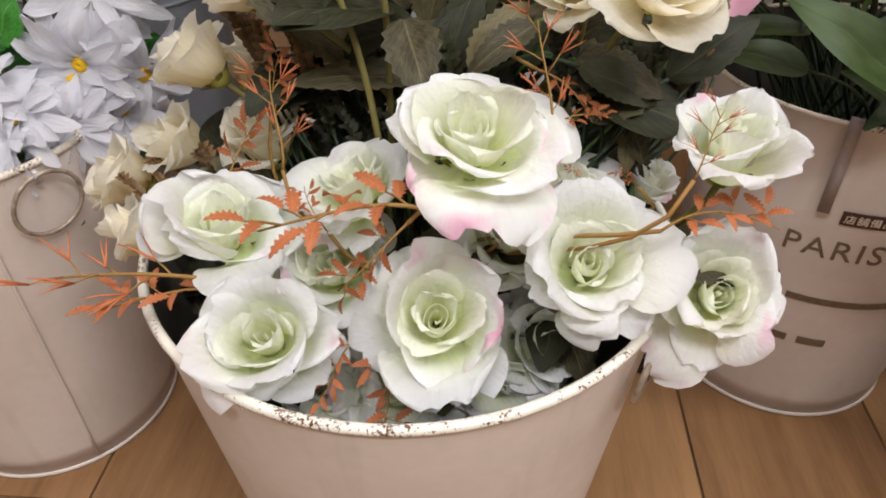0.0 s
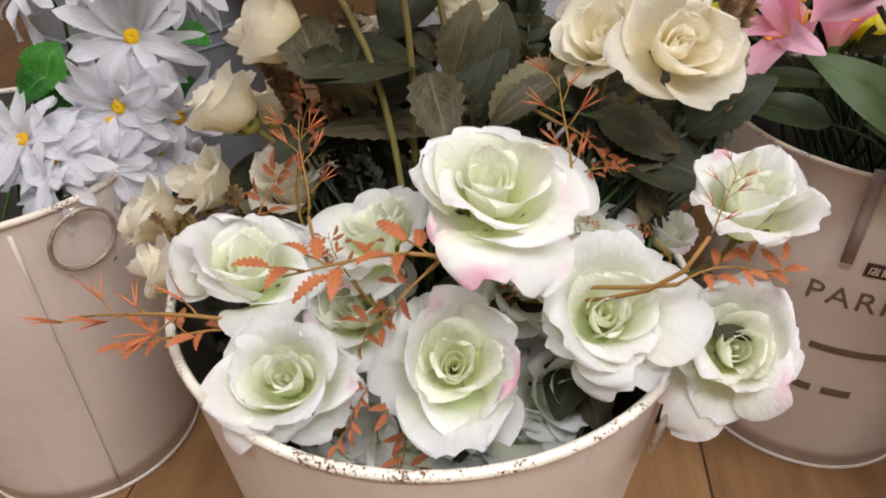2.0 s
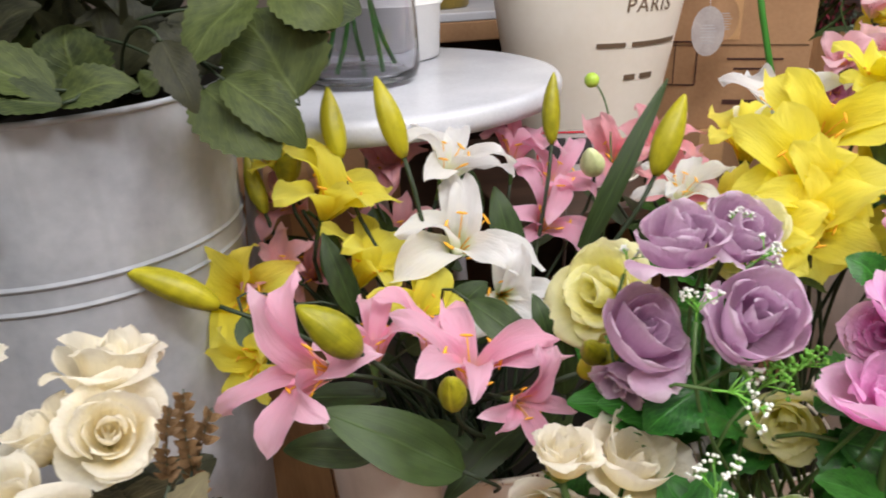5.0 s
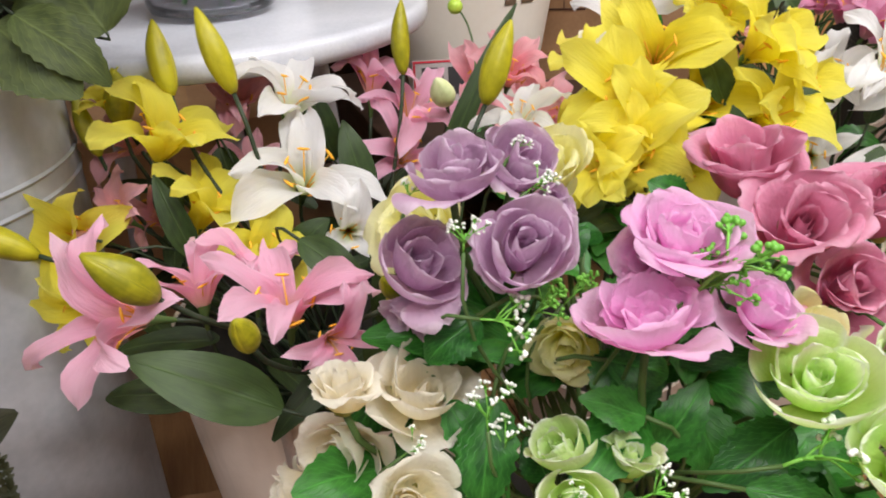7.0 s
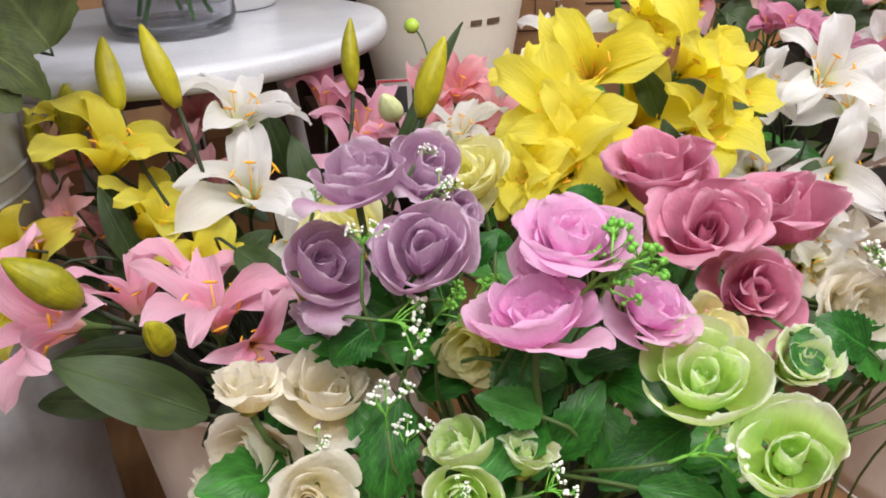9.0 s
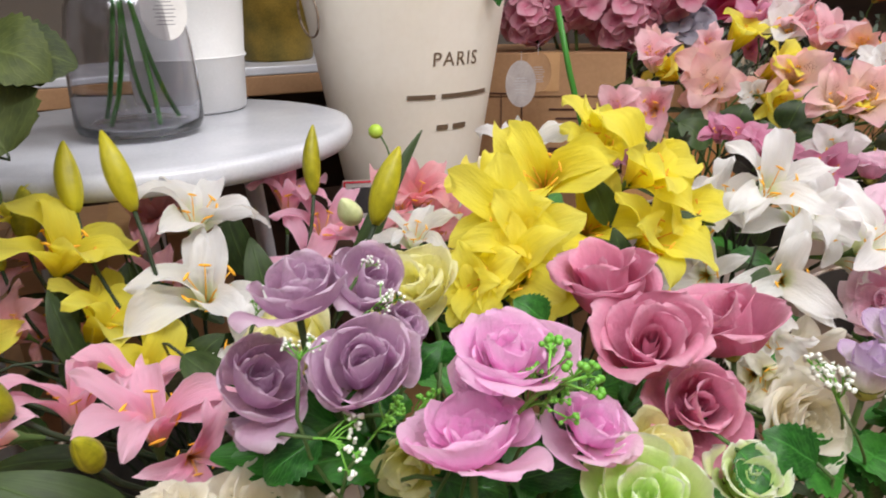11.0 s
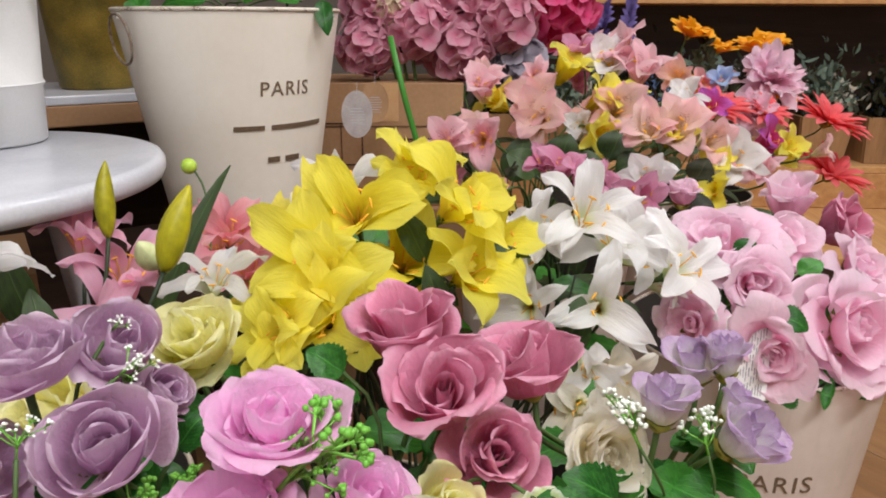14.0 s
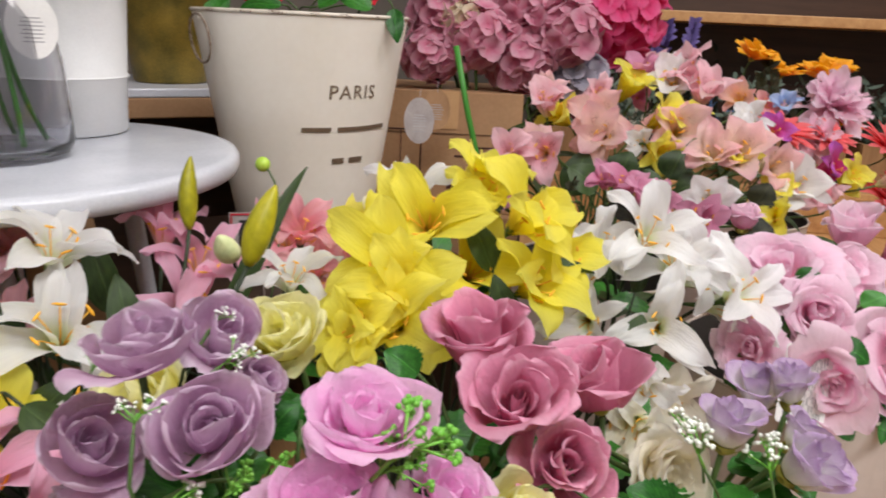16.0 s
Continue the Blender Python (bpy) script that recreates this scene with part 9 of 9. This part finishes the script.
under_leaf("lily", "yel", (0.688, 0.629, 0.442), (-0.70, -0.54, -0.08), 0.101, 0.025)
under_leaf("green", "yel", (0.658, 0.610, 0.413), (-0.13, -0.89, -0.12), 0.066, 0.036)
under_leaf("lily", "yel", (0.783, 0.655, 0.506), (0.69, 0.14, -0.05), 0.090, 0.022)
under_leaf("green", "yel", (0.788, 0.668, 0.467), (0.66, -0.26, 0.44), 0.079, 0.044)
under_leaf("lily", "yel", (0.800, 0.756, 0.483), (0.73, 0.33, -0.25), 0.087, 0.022)
under_leaf("green", "yel", (0.801, 0.760, 0.467), (0.68, 0.44, 0.38), 0.080, 0.044)
under_leaf("lily", "wht", (1.013, 0.657, 0.419), (0.75, 0.14, 0.01), 0.103, 0.026)
under_leaf("green", "wht", (1.012, 0.649, 0.443), (0.63, -0.33, -0.20), 0.053, 0.029)
under_leaf("lily", "wht", (1.000, 0.634, 0.336), (0.42, -0.64, 0.37), 0.110, 0.027)
under_leaf("green", "wht", (1.024, 0.628, 0.363), (0.24, -0.76, 0.21), 0.080, 0.044)
under_leaf("lily", "wht", (1.095, 0.688, 0.388), (0.33, -0.80, 0.17), 0.089, 0.022)
under_leaf("green", "wht", (1.057, 0.675, 0.386), (0.63, -0.54, 0.23), 0.070, 0.039)
under_leaf("lily", "wht", (1.019, 0.651, 0.437), (0.08, 0.70, -0.20), 0.104, 0.026)
under_leaf("green", "wht", (1.032, 0.659, 0.414), (0.26, 0.71, 0.20), 0.074, 0.041)
under_leaf("lily", "wht", (1.032, 0.635, 0.398), (0.79, -0.22, -0.22), 0.110, 0.027)
under_leaf("green", "wht", (1.058, 0.622, 0.388), (0.71, 0.44, -0.06), 0.070, 0.038)
under_leaf("lily", "wht", (0.978, 0.584, 0.380), (-0.60, -0.59, 0.08), 0.104, 0.026)
under_leaf("green", "wht", (0.956, 0.562, 0.382), (-0.06, -0.85, -0.14), 0.054, 0.029)
under_leaf("lily", "wht", (0.931, 0.492, 0.375), (-0.69, -0.59, -0.28), 0.091, 0.023)
under_leaf("green", "wht", (0.902, 0.483, 0.353), (-0.91, -0.03, -0.02), 0.074, 0.041)
under_leaf("lily", "wht", (0.846, 0.393, 0.371), (-0.82, -0.47, 0.42), 0.098, 0.024)
under_leaf("green", "wht", (0.827, 0.393, 0.372), (-0.93, -0.13, 0.23), 0.075, 0.041)
under_leaf("lily", "wht", (0.790, 0.415, 0.362), (0.47, -0.82, 0.19), 0.082, 0.020)
under_leaf("green", "wht", (0.810, 0.419, 0.381), (-0.13, -0.93, -0.01), 0.072, 0.039)
under_leaf("green", "peony", (1.262, 0.605, 0.359), (-0.34, -0.36, 0.27), 0.075, 0.041)
under_leaf("green", "peony", (1.224, 0.536, 0.369), (-0.77, 0.25, 0.30), 0.058, 0.032)
under_leaf("green", "peony", (1.282, 0.512, 0.304), (0.69, -0.48, 0.07), 0.083, 0.046)
under_leaf("green", "peony", (1.310, 0.610, 0.356), (0.69, -0.32, 0.27), 0.083, 0.046)
under_leaf("green", "peony", (1.157, 0.494, 0.353), (-0.58, -0.69, 0.33), 0.080, 0.044)
under_leaf("green", "peony", (1.142, 0.555, 0.336), (-0.55, -0.70, 0.47), 0.078, 0.043)
under_leaf("green", "peony", (1.413, 0.515, 0.332), (0.75, 0.50, 0.46), 0.076, 0.042)
under_leaf("green", "peony", (1.426, 0.625, 0.380), (0.73, 0.53, 0.21), 0.080, 0.044)
under_leaf("green", "peony", (1.504, 0.660, 0.356), (0.91, 0.21, 0.23), 0.070, 0.038)
under_leaf("green", "peony", (1.275, 0.694, 0.437), (0.04, 0.85, -0.27), 0.057, 0.031)
under_leaf("green", "lis", (0.839, 0.353, 0.420), (0.16, -0.83, -0.11), 0.073, 0.040)
under_leaf("green", "lis", (0.893, 0.354, 0.388), (-0.49, -0.65, -0.09), 0.063, 0.035)
under_leaf("green", "lis", (0.922, 0.374, 0.406), (-0.18, -0.76, 0.31), 0.083, 0.046)
under_leaf("green", "lis", (0.913, 0.382, 0.401), (0.50, -0.53, 0.08), 0.054, 0.030)
under_leaf("green", "lis", (0.884, 0.345, 0.411), (0.50, -0.65, -0.22), 0.065, 0.036)
under_leaf("lily", "als", (1.151, 1.021, 0.523), (-0.34, -0.82, -0.27), 0.116, 0.029)
under_leaf("lily", "als", (1.097, 1.000, 0.458), (-0.75, -0.54, 0.29), 0.112, 0.028)
under_leaf("lily", "als", (1.304, 1.069, 0.527), (-0.79, 0.04, 0.14), 0.092, 0.023)
under_leaf("lily", "als", (1.366, 0.982, 0.520), (0.30, 0.74, 0.08), 0.092, 0.023)
under_leaf("lily", "als", (1.286, 1.039, 0.499), (0.51, 0.56, 0.50), 0.105, 0.026)
under_leaf("lily", "als", (1.432, 1.028, 0.509), (0.88, -0.16, -0.18), 0.081, 0.020)
under_leaf("lily", "als", (1.512, 1.081, 0.542), (0.86, -0.34, -0.05), 0.100, 0.025)
under_leaf("lily", "als", (1.391, 0.844, 0.491), (0.91, 0.04, 0.16), 0.092, 0.023)
under_leaf("lily", "als", (1.334, 0.885, 0.496), (0.63, -0.62, -0.26), 0.097, 0.024)
under_leaf("lily", "als", (1.504, 0.889, 0.483), (-0.09, -0.92, 0.12), 0.087, 0.022)
under_leaf("lily", "als", (1.514, 0.843, 0.456), (0.93, 0.14, -0.19), 0.118, 0.029)
under_leaf("lily", "als", (1.465, 0.880, 0.523), (0.69, 0.60, -0.04), 0.117, 0.029)
under_leaf("lily", "als", (1.469, 0.827, 0.416), (0.14, -0.92, 0.22), 0.116, 0.029)
under_leaf("lily", "als", (1.478, 0.827, 0.448), (-0.09, -0.93, -0.12), 0.101, 0.025)
under_leaf("lily", "als", (1.152, 0.844, 0.469), (0.40, -0.83, -0.28), 0.115, 0.029)
under_leaf("lily", "als", (1.590, 0.916, 0.507), (0.90, 0.28, 0.04), 0.088, 0.022)
under_leaf("olive", "tub", (0.045, 0.393, 0.200), (0.70, -0.48, -0.08), 0.077, 0.043)
under_leaf("pine", "tub", (0.027, 0.347, 0.188), (0.79, 0.30, -0.26), 0.066, 0.036)
under_leaf("pine", "tub", (0.027, 0.389, 0.199), (0.37, -0.73, -0.06), 0.071, 0.039)
under_leaf("olive", "tub", (-0.034, 0.360, 0.160), (-0.06, -0.80, 0.46), 0.065, 0.036)
under_leaf("pine", "tub", (-0.032, 0.374, 0.164), (0.29, -0.72, 0.33), 0.075, 0.041)
under_leaf("pine", "tub", (-0.029, 0.343, 0.182), (-0.78, -0.21, 0.25), 0.062, 0.034)
under_leaf("olive", "tub", (0.004, 0.365, 0.275), (0.74, -0.33, -0.01), 0.065, 0.036)
under_leaf("pine", "tub", (0.033, 0.399, 0.243), (0.34, -0.73, 0.49), 0.056, 0.031)
under_leaf("pine", "tub", (0.014, 0.366, 0.261), (0.75, 0.29, 0.19), 0.075, 0.041)
under_leaf("lily", "als", (1.086, 1.008, 0.460), (-0.80, 0.47, -0.09), 0.093, 0.023)
under_leaf("lily", "als", (1.246, 1.117, 0.582), (-0.69, 0.56, -0.09), 0.083, 0.021)
under_leaf("lily", "als", (1.331, 1.091, 0.559), (-0.60, 0.60, 0.49), 0.100, 0.025)
under_leaf("lily", "als", (1.458, 0.991, 0.510), (0.90, 0.16, -0.20), 0.118, 0.030)
under_leaf("lily", "als", (1.390, 1.006, 0.513), (0.82, 0.26, -0.21), 0.085, 0.021)
under_leaf("lily", "als", (1.354, 1.015, 0.489), (0.31, 0.73, 0.31), 0.095, 0.024)
under_leaf("lily", "als", (1.285, 1.029, 0.505), (0.39, 0.62, -0.30), 0.104, 0.026)
under_leaf("lily", "als", (1.559, 1.098, 0.571), (0.51, 0.79, 0.05), 0.103, 0.026)
under_leaf("lily", "als", (1.400, 0.895, 0.472), (0.62, -0.65, 0.22), 0.105, 0.026)
under_leaf("lily", "als", (1.577, 0.875, 0.456), (-0.06, -0.94, -0.16), 0.094, 0.024)
under_leaf("lily", "als", (1.612, 0.822, 0.406), (0.53, -0.79, -0.02), 0.110, 0.028)
under_leaf("lily", "als", (1.493, 0.934, 0.524), (0.90, -0.21, 0.39), 0.115, 0.029)
under_leaf("lily", "als", (1.484, 0.842, 0.458), (0.91, -0.23, 0.21), 0.120, 0.030)
under_leaf("lily", "als", (1.228, 0.785, 0.453), (-0.86, -0.36, 0.46), 0.100, 0.025)
under_leaf("lily", "als", (1.037, 0.891, 0.469), (0.11, -0.93, -0.15), 0.116, 0.029)
under_leaf("lily", "als", (1.575, 0.936, 0.472), (0.62, 0.70, 0.17), 0.089, 0.022)
under_leaf("lily", "als", (1.820, 0.913, 0.424), (0.58, -0.77, 0.20), 0.082, 0.020)
plant_undergrowth()

# ---- hydrangeas and far plants ----
for i, (hx, hy, hz, hr) in enumerate(((1.19, 1.47, 0.70, 0.062), (1.27, 1.42, 0.735, 0.07), (1.37, 1.38, 0.70, 0.075), (1.45, 1.34, 0.75, 0.075), (1.23, 1.50, 0.79, 0.07), (1.40, 1.44, 0.80, 0.07))):
    hydrangea((hx, hy, hz), hr, HYDRA, "dusty pink hydrangea head on green stem", i)
hydrangea((1.245, 1.44, 0.765), 0.05, HYDRACREAM, "cream hydrangea head among pink ones", 1)
hydrangea((1.64, 1.40, 0.80), 0.115, HOTPINK, "large hot pink pompom flower head", 2, 90, 0.32)
hydrangea((1.50, 1.36, 0.66), 0.07, petal_material("grey_lilac_floret", lin(150, 146, 160), lin(176, 172, 190), lin(196, 192, 206)), "grey lilac hydrangea head", 3)


def crate(x, seed, flowers):
    base = on_steps(x, 0.14, 0.333)
    m = Matrix.Translation(base) @ Matrix.Rotation(math.radians(-36), 4, "Z")
    top = thing("wooden_planter", m, "tapered weathered wooden planter box on the pine step", "planter", "wooden planters")
    for sx, sy, w, d in ((0, -0.085, 0.19, 0.014), (0, 0.085, 0.19, 0.014), (-0.09, 0, 0.014, 0.156), (0.09, 0, 0.014, 0.156)):
        bm = bmesh.new()
        bmesh.ops.create_cube(bm, size=1.0)
        for vv in bm.verts:
            k = 1.0 if vv.co.z > 0 else 0.82
            vv.co = Vector(((sx + vv.co.x * w) * k, (sy + vv.co.y * d) * k, (vv.co.z + 0.5) * 0.17))
        me = bpy.data.meshes.new("board")
        bm.to_mesh(me)
        bm.free()
        me.materials.append(CRATEWOOD)
        child("board", me, top)
    child("soil", box_mesh("soil", 0.16, 0.14, 0.10, DARKWOOD), top, pose(0, 0, 0.07))
    p = base + Vector((0, 0, 0.16))
    shrub(p, 0.13, 0.10, 0.20, SAGE if seed % 2 else PINE, ("grey sage" if seed % 2 else "dark green") + " artificial shrub in a wooden planter", seed, 420, 0.034)
    shrub(p + Vector((0.03, -0.03, 0.02)), 0.11, 0.09, 0.12, flowers, "small coloured filler blossoms in a wooden planter", seed + 40, 170, 0.022)


BURG = leaf_material("burgundy_blossom", lin(90, 24, 40), lin(150, 60, 76), 0.6)
PALE = leaf_material("pale_blossom", lin(190, 186, 170), lin(226, 222, 206), 0.6)
BLUE = leaf_material("blue_blossom", lin(90, 120, 170), lin(140, 168, 210), 0.6)
for i in range(8):
    crate(-0.84 + 0.235 * i, i, (BURG, PALE, BLUE, PALE)[i % 4])

# ---- tags and small things ----
def outline_card(w, h, r, t, n=5):
    """A thin card with rounded corners, its front at z = t."""
    rim = []
    for cx, cy, a0 in ((w / 2 - r, h / 2 - r, 0), (-w / 2 + r, h / 2 - r, 90), (-w / 2 + r, -h / 2 + r, 180), (w / 2 - r, -h / 2 + r, 270)):
        for k in range(n):
            a = math.radians(a0 + 90 * k / (n - 1))
            rim.append((cx + r * math.cos(a), cy + r * math.sin(a)))
    k = len(rim)
    v = [(x, y, 0) for x, y in rim] + [(x, y, t) for x, y in rim]
    return v, [tuple(reversed(range(k))), tuple(range(k, 2 * k))] + [(a, (a + 1) % k, k + (a + 1) % k, k + a) for a in range(k)]


def hang_tag(place, to, w, h, label, oval=False, lean=0.0, card=None):
    """A printed swing tag on a short thread: a barcode and columns of fine bars."""
    top = thing("price_tag", look(place, to) @ Matrix.Rotation(math.radians(180), 4, "Y") @ Matrix.Rotation(math.radians(-lean), 4, "Z"), label, "tag", "price tags")
    rng = random.Random(int(w * 1e4) + int(place[0] * 100))
    if oval:
        v, f = lathe([(0.0001, 0.0), (0.5, 0.0), (0.5, 0.0012), (0.0001, 0.0012)], 32)
        v = [(x * w, y * h, z) for x, y, z in v]
        child("card", mesh_of("card", v, f, card or TAGWHITE, smooth=False), top)
        for k in range(7):
            child("printed_bar", box_mesh("printed_bar", w * (0.34 + 0.2 * ((k * 7) % 5) / 5), h * 0.018, 0.0003, TAGPRINT, 0), top, pose(0, h * (0.12 - 0.06 * k), 0.0014))
    else:
        child("card", mesh_of("card", *outline_card(w, h, 0.004, 0.0012), card or TAGWHITE, smooth=False), top)
        y = h * 0.40
        for k in range(12):
            bh = h * (0.007 + 0.009 * ((k * 5) % 3) / 2)
            child("barcode_bar", box_mesh("barcode_bar", w * 0.22, bh, 0.0003, BLACKPRINT, 0), top, pose(-w * 0.28, y, 0.0014))
            y -= h * 0.021
        for k in range(9):
            x = -w * 0.08 + w * 0.058 * k
            z = -h * 0.44
            while z < h * (0.26 if k < 4 else 0.40):
                bl = h * rng.uniform(0.05, 0.16)
                child("printed_bar", box_mesh("printed_bar", w * 0.024, bl, 0.0003, TAGPRINT, 0), top, pose(x, z + bl / 2, 0.0014))
                z += bl + h * rng.uniform(0.015, 0.08)
        for k in range(3):
            child("printed_bar", box_mesh("printed_bar", w * 0.022, h * (0.22 + 0.06 * k), 0.0003, TAGPRINT, 0), top, pose(-w * 0.36 + w * 0.075 * k, -h * 0.27, 0.0014))
        child("hole", mesh_of("hole", *lathe([(0.0001, 0.0004), (0.0026, 0.0004), (0.0026, 0)], 14), BLACKPRINT), top, pose(0, h * 0.43, 0.0013))
    v, f = tube([(0, h * 0.43, 0.002), (0.001, h * 0.5 + 0.006, 0.0), (0.003, h * 0.5 + 0.018, -0.02)], 0.0005, 5)
    child("string", mesh_of("string", v, f, TAGPRINT), top)
    return top


hang_tag((-0.008, 0.694, 0.600), (-0.09, 0.0, 0.72), 0.058, 0.096, "white swing tag with barcode hanging on zinc bucket", lean=5.5)
hang_tag((-0.164, 0.866, 0.557), (0.05, 0.0, 0.8), 0.05, 0.10, "grey swing tag hanging among dark roses", card=SIGNCARD)
hang_tag((1.075, 1.30, 0.575), (0.5, 0.0, 0.75), 0.060, 0.090, "grey-white oval swing tag hanging by cardboard box", True, card=SIGNCARD)
hang_tag((1.13, 1.33, 0.592), (0.5, 0.0, 0.75), 0.055, 0.080, "brown oval swing tag hanging behind another", True, card=CARD)
hang_tag((1.101, 0.441, 0.409), (0.5, 0.0, 0.75), 0.046, 0.085, "white swing tag hanging among pink peonies")
hang_tag((0.505, 0.45, 0.42), (0.6, 0.0, 0.75), 0.036, 0.05, "white swing tag among rose leaves")
seed_ball = thing("seed_head", pose(0.677, 0.985, 0.568), "small bright green ball on thin stalk", "seed head")
v, f, _ = ball((0, 0, 0), 0.0105, 16)[:2] + (None,)
child("ball", mesh_of("ball", v, f, GREENBALL), seed_ball)
v, f = tube(bezier((0, 0, 0), (0.02, -0.02, -0.02), (0.03, -0.05, -0.08), (-0.1, -0.2, -0.30), 10), 0.0013, 6)
child("stalk", mesh_of("stalk", v, f, STEM, [(0.5, 0.3)] * len(v)), seed_ball)
cane = thing("green_stem", pose(1.14, 1.28, 0.72), "thick green artificial stem leaning on a box", "stem")
v, f = tube([(0, 0, 0), (0.02, -0.02, -0.12), (0.05, -0.05, -0.27), (0.08, -0.02, -0.60)], 0.006, 8)
child("stalk", mesh_of("stalk", v, f, LEAF, [(0.5, 0.3)] * len(v)), cane)
hang_tag((0.425, 1.03, 0.735), (0.4, 0.0, 0.9), 0.055, 0.075, "cream oval swing tag on vase neck", True)
ROOT["pot"], BUNCH["pot"] = (0.46, 1.28, 0.70), "in white ceramic pot"
for k in range(9):
    a = k * 0.72
    px, py = 0.458 + 0.085 * math.cos(a), 1.285 + 0.085 * math.sin(a)
    sprig("pot", (px, py, 0.83), (math.cos(a), math.sin(a), 0.35 - 0.2 * (k % 3)), 0.10, k, SAGE if k % 2 else LEAF, "small green filler sprig")
    spray("pot", (px, py, 0.84), (math.cos(a + 0.4), math.sin(a + 0.4), -0.2), 0.06, k, REDPRINT if k % 3 == 0 else BERRY, "tiny pink and white blossom spray")

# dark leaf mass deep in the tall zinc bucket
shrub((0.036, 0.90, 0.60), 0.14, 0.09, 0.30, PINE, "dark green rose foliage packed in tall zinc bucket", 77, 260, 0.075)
# unseen leaves higher up, added to cast shade down into the bucket
shrub((0.05, 0.92, 0.86), 0.24, 0.17, 0.14, PINE, "unseen dark leaf canopy added to shade tall zinc bucket", 78, 300, 0.095)
# extra leaves added to darken the space behind the crimson roses
shrub((-0.51, 0.99, 0.44), 0.15, 0.12, 0.20, PINE, "dark green rose foliage added to darken grey zinc bucket", 79, 220, 0.075)
